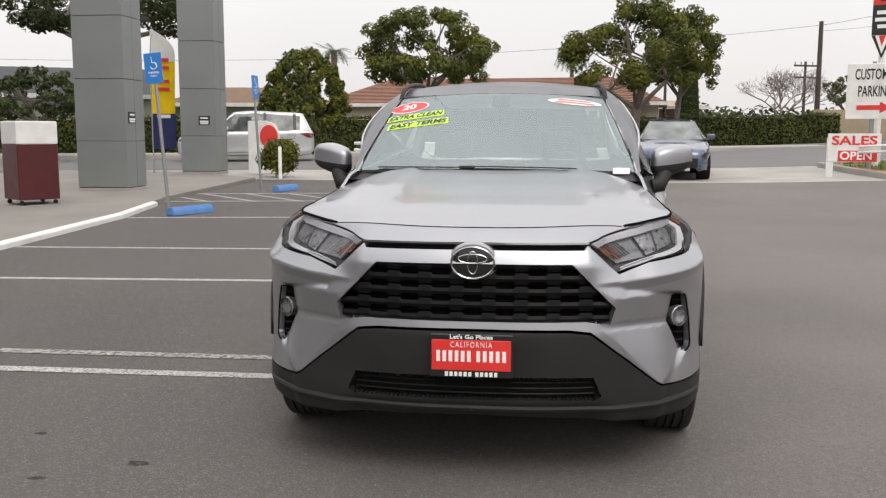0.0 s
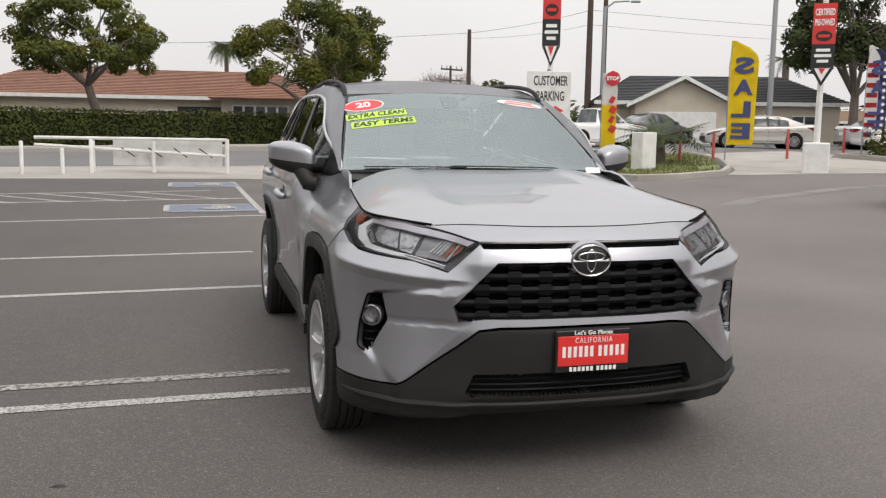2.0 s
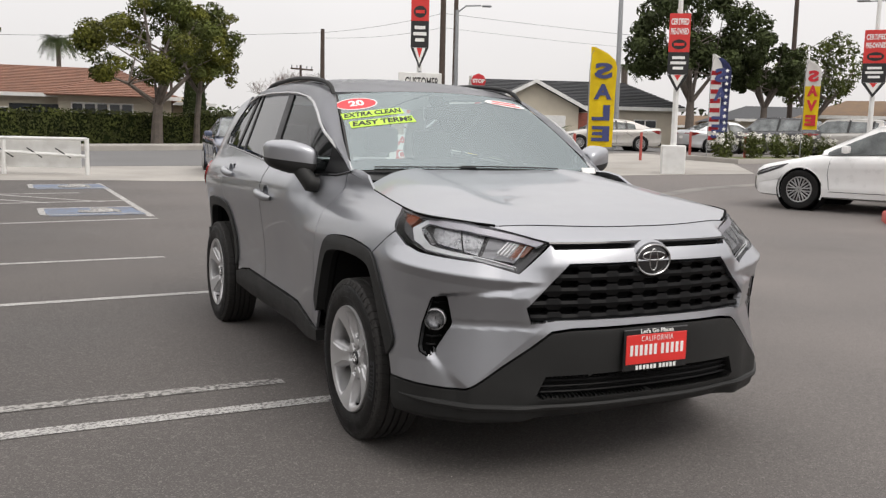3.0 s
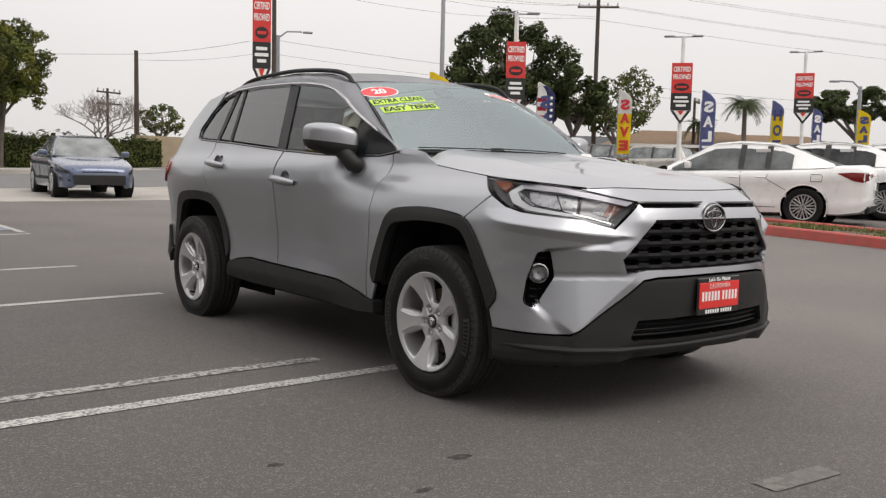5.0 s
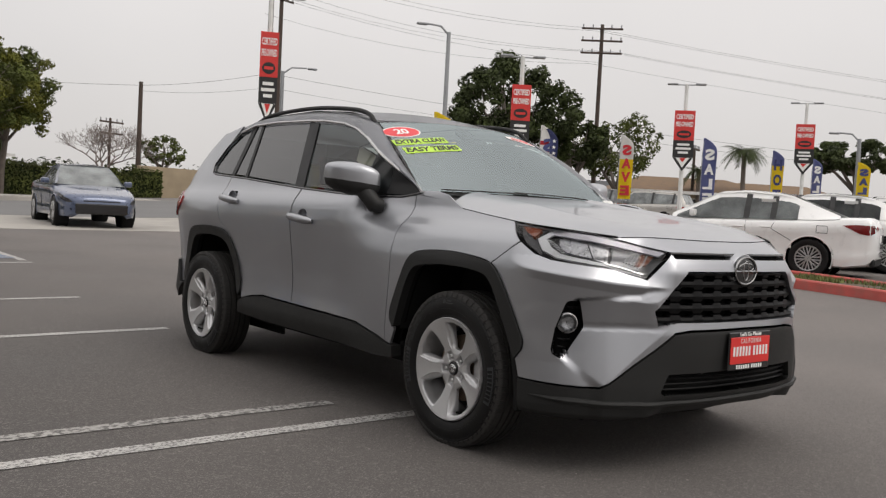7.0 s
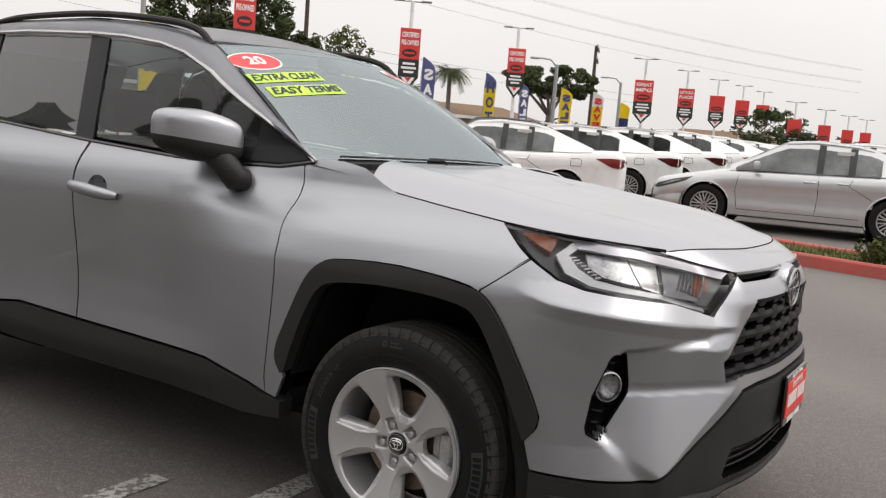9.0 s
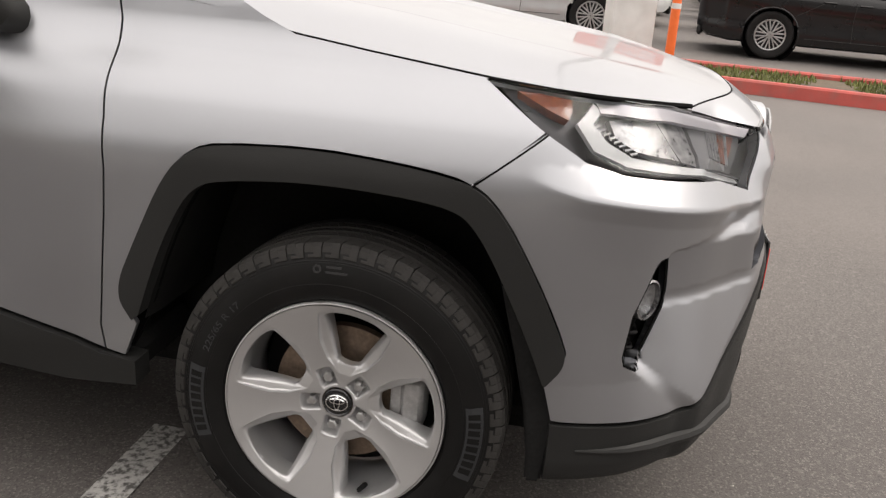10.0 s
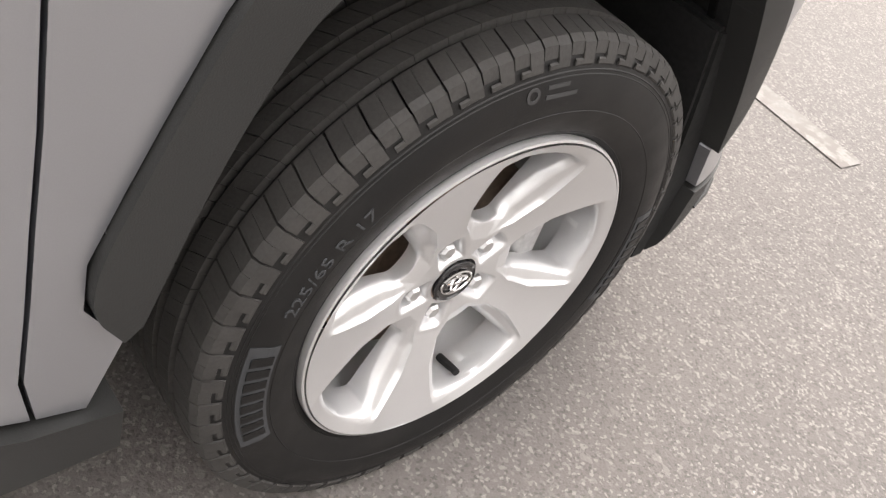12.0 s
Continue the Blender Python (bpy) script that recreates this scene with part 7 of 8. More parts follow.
def house(name, label, at, w, d, eave, ridge, wall, roof, hip=0.0, windows=(), door=None, garage=None, courses=True):
    ob = thing(name, label, "house", at)
    part("wall", box(w, d, eave + .3, (0, 0, (eave - .3) / 2)), wall, ob)
    v, f = gable(w, d, eave, ridge, .5, hip)
    r = part("roof", (v, f), roof, ob)
    if courses:
        tiled(v, f, r, roof)
    part("fascia", box(w + 1.02, .05, .20, (0, -d / 2 - .51, eave - .02)), M_WHITEPT, ob)
    for x, z, ww, hh in windows:
        win = part("window", box(ww, .10, hh, (x, -d / 2 - .02, z), .01), M_WHITEPT, ob)
        n = max(1, round(ww / .6))
        for k in range(n):
            part("pane", box(ww / n - .08, .03, hh - .12, (x - ww / 2 + ww / n * (k + .5), -d / 2 - .07, z)), M_WINDOW, win)
    return ob


h1 = house("tile_roof_house", "long cream bungalow with a terracotta tile roof", pose(-3.0, 55.5, .5, 0, 0, -7), 20.5, 9.0, 2.65, 4.45, M_STUCCO, M_TILE, 3.0, [(6.4, 1.75, 2.6, .85), (-6.5, 1.6, 1.6, .5), (1.0, 1.6, 1.6, .7)])
v, f = gable(5.2, 5.0, 2.55, 3.75, .4, 2.4)
r = part("wing_roof", ([(x + 6.75, y - 3.6, z + .06) for x, y, z in v], f), M_TILE, h1)
tiled([(x + 6.75, y - 3.6, z + .06) for x, y, z in v], f, r, M_TILE)
part("wing_body", box(4.7, 4.6, 2.8, (6.75, -3.5, 1.25)), M_STUCCO, h1)
win = part("window", box(3.2, .08, .85, (6.6, -5.82, 1.85), .01), M_WHITEPT, h1)
for k in range(5):
    part("pane", box(.50, .03, .68, (5.34 + k * .63, -5.87, 1.85)), M_WINDOW, win)
# flat dark slab on the wall paints the shade of the porch opening
part("porch", box(2.5, .1, 1.1, (3.1, -4.52, 1.6)), M_WINDOW, h1)

h2 = house("grey_roof_house", "cream house with a dark grey shingle roof and a garage", pose(28.0, 43.2, .62, 0, 0, -21), 12.5, 9.0, 2.55, 4.25, M_STUCCO, M_SHINGLE, 2.0, [(4.4, 1.5, 1.3, .9), (2.4, 1.5, .8, 1.0)])
gw = 4.8
part("garage_body", prism([(-gw / 2 - 2.4, -.3), (gw / 2 - 2.4, -.3), (gw / 2 - 2.4, 2.45), (-2.4, 3.65), (-gw / 2 - 2.4, 2.45)], 2.4, "y", -6.9), M_STUCCO, h2)
for s in (-1, 1):
    q = [(-2.4, 3.82), (-2.4 + s * (gw / 2 + .45), 2.38), (-2.4 + s * (gw / 2 + .45), 2.24), (-2.4, 3.66)]
    part("garage_roof", prism(q, 4.6, "y", -7.25), M_SHINGLE, h2)
    q = [(-2.4, 3.86), (-2.4 + s * (gw / 2 + .48), 2.40), (-2.4 + s * (gw / 2 + .48), 2.20), (-2.4, 3.66)]
    part("barge_board", prism(q, .06, "y", -7.33), M_WHITEPT, h2)
part("garage_door", box(3.4, .05, 2.0, (-2.4, -6.93, 1.0), .01), M_WHITEPT, h2)
part("brick_pier", box(.7, .2, 2.2, (.4, -6.0, 1.1)), M_BRICK, h2)
part("front_door", box(.8, .1, 1.9, (1.3, -4.55, 1.0)), M_WHITEPT, h2)
fence = thing("white_garden_fence", "white arched garden fence in front of a house", "fence", pose(31.5, 37.4, .62, 0, 0, -22))
for k in range(46):
    x = -5 + k * .22
    part("picket", tube([(x, 0, -.1), (x, 0, .95 + .16 * abs(math.sin(x * 1.7)))], .018, 5), M_WHITEPT, fence)
for z in (.15, .85):
    part("rail", tube([(-5, 0, z), (5, 0, z)], .03, 5), M_WHITEPT, fence)

house("green_house", "pale green house with a grey gabled roof", pose(-25.0, 40.0, .5, 0, 0, 25), 10, 9, 2.6, 4.2, M_STUCCOG, M_SHINGLE, 0, [(2, 1.6, 1.4, .9)], courses=False)
house("green_house", "pale green house with a grey gabled roof", pose(-16.5, 47.0, .5, 0, 0, 8), 8, 8, 2.4, 3.5, M_STUCCOG, M_BROWNROOF, 1.5, courses=False)
house("brown_roof_house", "low tan house with a brown roof", pose(50.0, 36.5, .8, 0, 0, -38), 11, 9, 2.3, 3.5, M_TANWALL, M_BROWNROOF, 2.5, [(0, 1.5, 1.6, .9)], courses=False)
house("low_house", "low cream house far down the street", pose(55.0, 48.0, .8, 0, 0, -25), 14, 9, 2.3, 3.5, M_STUCCO, M_SHINGLE, 2.0, [(-3, 1.3, 1.4, .9), (3, 1.3, 1.4, .9)], courses=False)
house("low_house", "low cream house far down the street", pose(64.0, 38.0, .8, 0, 0, -30), 10, 9, 2.4, 3.8, M_STUCCO, M_BROWNROOF, 2.0, [(-2, 1.3, 1.4, .9)], courses=False)
house("low_house", "low cream house behind the hedge", pose(7.2, 63.5, .6, 0, 0, 5), 6.5, 7, 2.6, 3.2, M_TANWALL, M_TANWALL, 0.5, courses=False)

# dealership buildings far along the lot
bld = thing("dealer_building", "white flat-roofed dealer building far along the lot", "building", pose(66.0, -7.5, .9, 0, 0, -72))
part("wall", box(20, 9, 4.2, (0, 5, 1.2)), M_WHITEPT, bld)
for k in range(6):
    win = part("window", box(2.2, .15, 1.5, (-8 + 2.9 * k, .5, .6), .02), M_GALV, bld)
    part("pane", box(2.0, .05, 1.3, (-8 + 2.9 * k, .40, .6)), M_WINDOW, win)
sign = thing("orange_hoarding", "large orange-red hoarding with white words", "sign", pose(63.4, -2.5, 3.75, 0, 0, -72))
part("board", box(7.6, .2, 2.6, (0, 0, 1.3), .02), M_SIGNORANGE, sign)
for wd, z in (("CERTIFIED", 1.85), ("PRE-OWNED", 1.15)):
    part("lettering", moved(lettering(wd, .75, .004, bold=.02, width=5.2), Matrix.Translation((.3, -.12, z))), M_WHITE, sign)
part("oval_badge", moved(revolve([(0, 0), (0, .5), (.03, .5), (.03, 0)], 24, "y"), Matrix.Translation((.3, -.10, .42)) @ Matrix.Diagonal((2.6, -1, .55, 1))), M_BLACKPR, sign)
for x in (-2.5, 2.5):
    part("leg", tube([(x, .2, -3.1), (x, .2, 1.0)], .15, 8), M_WHITEPT, sign)


# ---- trees ----
def tree(name, x, y, trunk_r, fork, spread, crown, count, leaf, material, label, seed, lean=(0, 0), limbs=6, second=None):
    """A trunk that forks into limbs under a domed crown of many clumps. crown: (low, high) above ground."""
    rng = random.Random(seed)
    ob = thing(name, label, "tree", stand(x, y))
    top = Vector((lean[0], lean[1], fork))
    wood = bmesh.new()
    tube([(0, 0, -.2), (lean[0] * .3, lean[1] * .3, fork * .5), top], [trunk_r * 1.25, trunk_r, trunk_r * .85], 9, bm=wood)
    lo, hi = crown
    mid_z = lo + (hi - lo) * .40
    clumps = []
    for k in range(limbs * 16):
        a = k * 2.39996 + rng.uniform(-.3, .3)
        up = rng.uniform(-.75, 1)
        flat = math.sqrt(max(1 - up * up, 0)) if up > 0 else 1 - .35 * abs(up)
        d = rng.uniform(.45, .86) ** .6 * flat
        lump = noise.noise(Vector((math.cos(a) * 1.6 + seed, math.sin(a) * 1.6, up * 1.4)))
        if lump < -.28:
            continue
        d *= 1 + .45 * lump
        size = rng.uniform(.09, .18)
        z = mid_z + up * (hi - mid_z if up > 0 else mid_z - lo) * rng.uniform(.75, .95) * (1 + .30 * lump)
        clumps.append(((top.x + d * spread * math.cos(a), top.y + d * spread * math.sin(a), z), spread * size, (hi - lo) * size * .62))
    for k in range(limbs):
        end = Vector(clumps[(k * 11 + 4) % len(clumps)][0])
        mid = top.lerp(end, .5) + Vector((rng.uniform(-.3, .3), rng.uniform(-.3, .3), (hi - lo) * .05))
        tube([top - Vector((0, 0, .1)), mid, end], [trunk_r * .55, trunk_r * .34, trunk_r * .12], 6, bm=wood)
        for j in range(3):
            tube([mid, mid.lerp(Vector(clumps[(k * 11 + 6 + j) % len(clumps)][0]), .9)], [trunk_r * .22, trunk_r * .06], 5, bm=wood)
    part("trunk", wood, M_BARK, ob, smooth=True)
    rng.shuffle(clumps)
    cut = int(len(clumps) * .6) if second else len(clumps)
    share = .6 if second else 1
    part("crown", leaf_cloud(clumps[:cut], int(count * share), leaf, rng), material, ob)
    if second:
        part("crown", leaf_cloud(clumps[cut:], int(count * .4), leaf, rng), second, ob)
    return ob


tree("street_tree", -4.9, 38.6, .20, 2.7, 3.45, (2.9, 6.8), 24000, .090, M_LEAF, "spreading street tree with a leaning grey trunk", 71, (-.55, .2), second=M_LEAFY, limbs=8)
tree("street_tree", 4.4, 40.6, .25, 2.0, 3.75, (2.5, 7.2), 26000, .090, M_LEAF, "street tree with a forked pale trunk and broad crown", 72, (.1, 0), second=M_LEAFY, limbs=7)
tree("street_tree", 6.6, 42.6, .15, 2.6, 2.0, (2.8, 6.6), 9000, .095, M_LEAFY, "yellow-green tree behind the hedge", 73, (.2, 0))
ivy = thing("ivy_trunk", "thick trunk wrapped in dark ivy behind the hedge", "tree", stand(9.5, 58.0))
part("trunk", tube([(0, 0, -.2), (0, 0, 3.0), (.1, 0, 6.2)], [.95, .70, .40], 10), M_IVYSHADE, ivy, smooth=True)
part("ivy_foliage", leaf_cloud([((0, 0, .4 + .45 * k), 1.0 - .04 * k, .35) for k in range(13)], 5200, .10, random.Random(8)), M_LEAFD, ivy)
def cone_tree(name, x, y, height, radius, count, leaf, material, second, label, seed):
    """A dense tree, broad below and pointed above, leafy to the hedge top."""
    rng = random.Random(seed)
    ob = thing(name, label, "tree", stand(x, y))
    part("trunk", tube([(0, 0, -.1), (.05, 0, height * .4), (0, 0, height * .85)], [.22, .16, .05], 8), M_BARK, ob, smooth=True)
    clumps = []
    for k in range(240):
        f = (k + .5) / 240
        z = .3 + (height - .55) * f
        e = (f - .36) / (.66 if f > .36 else .55)
        r = radius * math.sqrt(max(1 - abs(e) ** 1.75, 0)) * .92
        a = k * 2.39996 + rng.uniform(-.4, .4)
        d = r * rng.uniform(.72, 1.0)
        clumps.append(((d * math.cos(a), d * math.sin(a), z), .30 * (1.15 - .5 * f), .26))
    part("crown", leaf_cloud(clumps[::2], count // 2, leaf, rng), material, ob)
    part("crown", leaf_cloud(clumps[1::2], count // 2, leaf, rng), second, ob)
    return ob


cone_tree("round_tree", -10.8, 36.6, 4.75, 2.12, 36000, .085, M_LEAF, M_LEAFY, "dense pointed green tree behind the hedge", 74)
tree("dark_tree", -17.6, 31.5, .35, 4.2, 4.0, (4.5, 8.6), 14000, .12, M_LEAFD, "tall dark-leaved tree behind the columns", 76, limbs=8)
tree("round_tree", -16.9, 24.8, .15, 1.4, 1.7, (1.35, 3.3), 6000, .08, M_LEAFD, "small dark rounded tree beyond the walkway", 77)
tree("dark_tree", 31.6, 35.0, .24, 2.6, 3.9, (3.4, 8.9), 19000, .14, M_LEAFD, "large dark-leaved spreading tree by the street", 78, limbs=9)
tree("dark_tree", 36.0, 34.0, .20, 2.4, 2.1, (2.8, 6.6), 8000, .14, M_LEAFD, "dark-leaved spreading tree by the street", 79, limbs=8)
tree("street_tree", 40.5, 34.5, .25, 2.0, 2.6, (2.2, 6.6), 4000, .13, M_LEAF, "light green feathery tree by the street", 80)
tree("dark_tree", 52.6, 25.2, .24, 2.8, 3.2, (3.8, 6.1), 9000, .15, M_LEAFD, "flat-crowned dark tree far along the lot", 81)
def bare_tree(name, x, y, height, spread, label, seed):
    """A leafless tree: limbs that fork again and again into fine twigs."""
    rng = random.Random(seed)
    ob = thing(name, label, "tree", stand(x, y))
    wood = bmesh.new()
    def grow(p, d, length, r, depth):
        q = p + d * length
        tube([p, p.lerp(q, .5) + Vector((rng.uniform(-1, 1), rng.uniform(-1, 1), rng.uniform(-.3, 1))) * length * .06, q], [r, r * .85, r * .66], 5 if depth < 3 else 4, bm=wood, caps=False)
        if depth == 7:
            return
        for k in range(3 if depth < 5 else 2):
            t = Vector((rng.uniform(-1, 1) * spread, rng.uniform(-1, 1) * spread, rng.uniform(-.15, .75)))
            grow(q, (d * .75 + t * .75).normalized(), length * rng.uniform(.66, .92), max(r * .60, .0075), depth + 1)
    grow(Vector((0, 0, -.1)), Vector((.03, 0, 1)), height * .17, .13, 0)
    part("trunk", wood, M_TWIG, ob, smooth=True)
    return ob


bare_tree("bare_tree", 13.1, 48.5, 6.9, 1.30, "leafless spreading tree with fine reddish-grey twigs behind the hedge", 82)
tree("street_tree", 17.0, 49.5, .14, 1.6, 1.3, (1.9, 3.7), 1800, .10, M_LEAF, "small green tree behind the wall", 83)
tree("street_tree", 60.0, 12.0, .25, 1.6, 3.0, (1.4, 4.6), 2600, .16, M_LEAFD, "dark tree far along the lot", 84)

# far planting and roofs that close the horizon
far = []
rng = random.Random(55)
for k in range(150):
    a = radians(-62 + 172 * k / 150)
    d = rng.uniform(88, 120)
    h = rng.uniform(2.0, 5.0)
    far.append(((d * math.sin(a), d * math.cos(a), .6 + h * .4), rng.uniform(2.5, 5), h * .55))
tagged(part("far_woods", leaf_cloud(far, 26000, .45, rng), M_LEAFD), "low line of trees along the horizon", "trees", kind="stuff")
for k in range(14):
    a = radians(42 + 52 * k / 14)
    d = 78 + 9 * (k % 3)
    house("far_house", "low house far beyond the lot", pose(d * math.sin(a), d * math.cos(a), .8, 0, 0, -math.degrees(a) + 8 * (k % 4)), 11 + 2 * (k % 3), 8, 1.9, 2.9 + .3 * (k % 2), M_STUCCO if k % 2 else M_TANWALL, (M_BROWNROOF, M_SHINGLE, M_TILE)[k % 3], 2.0, [(-2, 1.4, 1.4, .9), (2.5, 1.4, 1.4, .9)], courses=False)

# a plain building wall closes the lot behind the walk
tagged(part("wall_west", box(.3, 44, 6.2, (-16.0, -12.0, 3.0)), M_CONCRETE), kind="structure")

# ---- other vehicles: the front looks to -y, the origin lies on the ground ----
def vehicle(name, label, paint, at, L=4.62, H=1.44, W=1.78, kind="sedan", group=""):
    """A parked vehicle with body, cabin glass, wheels, lamps, mirrors and handles."""
    ob = thing(name, label, "car", at, group)
    hw = W / 2
    sedan = kind == "sedan"
    pick = kind == "pickup"
    belt_z = .93 if sedan else 1.06
    fb, rb = -L * .5, L * .5
    wf, wr = -L * .5 + .90, L * .5 - 1.02
    tr = .325 if sedan else .355
    ys = np.linspace(fb, rb, 93)
    if sedan:
        top = np.interp(ys / L, [-.5, -.49, -.465, -.28, -.22, .30, .40, .475, .492, .5], [.58, .66, .72, .89, .93, .99, 1.03, 1.04, .98, .86])
    elif pick:
        top = np.interp(ys / L, [-.5, -.49, -.46, -.24, -.20, .12, .14, .49, .5], [.62, .80, .90, 1.04, 1.06, 1.06, 1.02, 1.02, .8])
    else:
        top = np.interp(ys / L, [-.5, -.485, -.45, -.26, -.22, .40, .485, .5], [.68, .82, .90, 1.02, 1.06, 1.12, 1.10, .9])
    wide = np.interp(ys / L, [-.5, -.485, -.45, -.38, -.25, .3, .42, .48, .5], [.62, .76, .88, .965, 1.0, 1.0, .96, .86, .70]) * hw
    low = np.interp(ys / L, [-.5, -.47, -.40, .40, .47, .5], [.30, .20, .19, .19, .24, .36])
    def section(t, w, b):
        return [(w * .80, b), (w * .96, b + .03), (w * .985, b + .16), (w * .972, .48), (w * .985, t - .30), (w * 1.0, t - .22), (w * .985, t - .10), (w * .93, t - .03), (w * .82, t), (w * .45, t + .018), (0, t + .024)]

    def side_x(y, z):
        sec = section(*(float(np.interp(y, ys, k)) for k in (top, wide, low)))[1:8]
        return float(np.interp(z, [k[1] for k in sec], [k[0] for k in sec]))
    ra = tr + .052
    rows = []
    for y, t, w, b in zip(ys, top, wide, low):
        sec = section(t, w, b)
        fine = [sec[0]]
        for (xa, za), (xb, zb) in zip(sec[:-1], sec[1:]):
            m = max(1, round((zb - za) / .05)) if zb < t - .05 else 1
            fine += [(xa + (xb - xa) * k / m, za + (zb - za) * k / m) for k in range(1, m + 1)]
        fine = fine[:1] + [fine[1 + round(k * (len(fine) - 6) / 13)] for k in range(14)] + fine[-4:]
        row = []
        for x, z in fine:
            yy = y
            for yc in (wf, wr):
                d = math.hypot(y - yc, z - tr)
                if x > .5 * hw and abs(d - ra) < .034:
                    yy, z = yc + (y - yc) * ra / d, tr + (z - tr) * ra / d
            row.append((x, yy, z))
        rows.append(row + [(-x, yy, z) for x, yy, z in row[-2::-1]])
    bm = grid(rows)
    hollow = [f for f in bm.faces if all(abs(v.co.x) > .5 * hw and min(math.hypot(v.co.y - yc, v.co.z - tr) for yc in (wf, wr)) < ra + .004 for v in f.verts)]
    bmesh.ops.delete(bm, geom=hollow, context="FACES")
    for r in (rows[0], rows[-1]):
        bm.faces.new([bm.verts.new(p) for p in r])
    bmesh.ops.remove_doubles(bm, verts=bm.verts[:], dist=1e-4)
    bmesh.ops.recalc_face_normals(bm, faces=bm.faces[:])
    part("body", bm, paint, ob, smooth=True)
    # cabin
    if sedan:
        c = [(-.235, .94, .90), (-.06, H - .035, .66), (.03, H, .65), (.15, H - .03, .64), (.20, H - .075, .64), (.375, 1.015, .80)]
    elif pick:
        c = [(-.20, 1.06, .90), (-.075, H - .03, .72), (0, H, .72), (.09, H - .02, .72), (.10, H - .05, .72), (.125, 1.05, .86)]
    else:
        c = [(-.225, 1.05, .90), (-.09, H - .05, .70), (.05, H, .69), (.36, H - .05, .66), (.42, H - .10, .64), (.475, 1.10, .78)]
    prof = [(y * L, z, w * hw) for y, z, w in c]
    (y0, z0, w0), (y1, z1, w1), (y2, z2, w2), (y3, z3, w3), (y4, z4, w4), (y5, z5, w5) = prof
    def quad(nm, pts, material, push=0.0):
        return part(nm, grid([[Vector(p).lerp(Vector(q), t) + Vector((0, 0, push * math.sin(math.pi * s))) for t in np.linspace(0, 1, 5)] for s, p, q in ((0, pts[0], pts[1]), (.5, (Vector(pts[0]) + Vector(pts[3])) / 2, (Vector(pts[1]) + Vector(pts[2])) / 2), (1, pts[3], pts[2]))]), material, ob, smooth=True)
    quad("windscreen", [(-w0 * .97, y0, z0), (w0 * .97, y0, z0), (w1 * .95, y1, z1), (-w1 * .95, y1, z1)], M_CARGLASS, .02)
    quad("rear_window", [(w5 * .92, y5, z5), (-w5 * .92, y5, z5), (-w4 * .95, y4, z4), (w4 * .95, y4, z4)], M_CARGLASS, .02)
    part("roof", grid([[(s * w, y, z + .03 * (1 - s * s) - .025 * abs(s) ** 6) for s in np.linspace(-1, 1, 11)] for y, z, w in ((y1 - .02, z1 - .005, w1), (y2, z2, w2), (y3, z3, w3), (y4 + .03, z4 - .01, w4))], thick=-.02), paint, ob, smooth=True)
    for s in (-1, 1):
        bz = lambda y: float(np.interp(y, ys, top)) - .015
        bw = lambda y: float(np.interp(y, ys, wide)) * .94
        split = [y0 + .10, (y1 + y3) / 2 + .02, y3 - .02 if not pick else y4, y5 - .10]
        def rooft(y):
            return float(np.interp(y, [y0, y1, y2, y3, y4, y5], [z0, z1 - .04, z2 - .05, z3 - .05, z4 - .03, z5])), float(np.interp(y, [y0, y1, y2, y3, y4, y5], [w0, w1, w2, w3, w4, w5]))
        for a, b in ((split[0], split[1] - .04), (split[1] + .04, split[2])) if pick else ((split[0], split[1] - .04), (split[1] + .04, split[2] - .03), (split[2] + .04, split[2] + .42 * (split[3] - split[2]))):
            rws = []
            for y in np.linspace(a, b, 9):
                zt, wt = rooft(y)
                rws.append([(s * bw(y), y, bz(y)), (s * (bw(y) * .5 + wt * .52), y, (bz(y) + zt) / 2), (s * wt * 1.0, y, zt - .025)])
            part("side_window", grid(rws, thick=.01 * s), M_CARGLASS, ob, smooth=True)
        for y in (split[1], split[2]) if not pick else (split[1],):
            rws = []
            for yy in (y - .05, y + .05):
                zt, wt = rooft(yy)
                rws.append([(s * (bw(yy) + .004), yy, bz(yy)), (s * (bw(yy) * .5 + wt * .52 + .004), yy, (bz(yy) + zt) / 2), (s * (wt + .004), yy, zt)])
            part("door_pillar", grid(rws), M_BLACKPR, ob)
        rws = []
        for y in np.linspace(y0, y5, 26):
            zt, wt = rooft(y)
            rws.append([(s * (bw(y) * .985), y, bz(y)), (s * (bw(y) * .5 + wt * .5) * .985, y, (bz(y) + zt) / 2), (s * wt * .985, y, zt), (s * wt * .93, y, zt + .045)])
        part("pillar_frame", grid(rws), paint, ob, smooth=True)
        part("door_mirror", box(.20, .10, .13, (s * (hw + .06), y0 + .42, belt_z + .08), .04, seg=2), paint, ob, smooth=True)
        for y in (split[1] - .12, split[2] - .10):
            part("door_handle", box(.03, .17, .03, (s * (float(np.interp(y, ys, wide)) * .99), y, float(np.interp(y, ys, top)) - .15), .01), paint, ob)
        def decal(nm, line, material, off=.005, label=""):
            """A thin piece laid on the body side inside an outline of (y, z)."""
            rws = []
            for y in np.linspace(min(p[0] for p in line) + .004, max(p[0] for p in line) - .004, 14):
                zs = [a[1] + (b[1] - a[1]) * (y - a[0]) / (b[0] - a[0]) for a, b in zip(line, line[1:] + line[:1]) if (a[0] - y) * (b[0] - y) <= 0 and a[0] != b[0]]
                rws.append([(s * (side_x(y, z) + off), y, z) for z in np.linspace(min(zs), max(zs) + .001, 5)])
            return part(nm, grid(rws, thick=.006), material, ob, label, smooth=True)

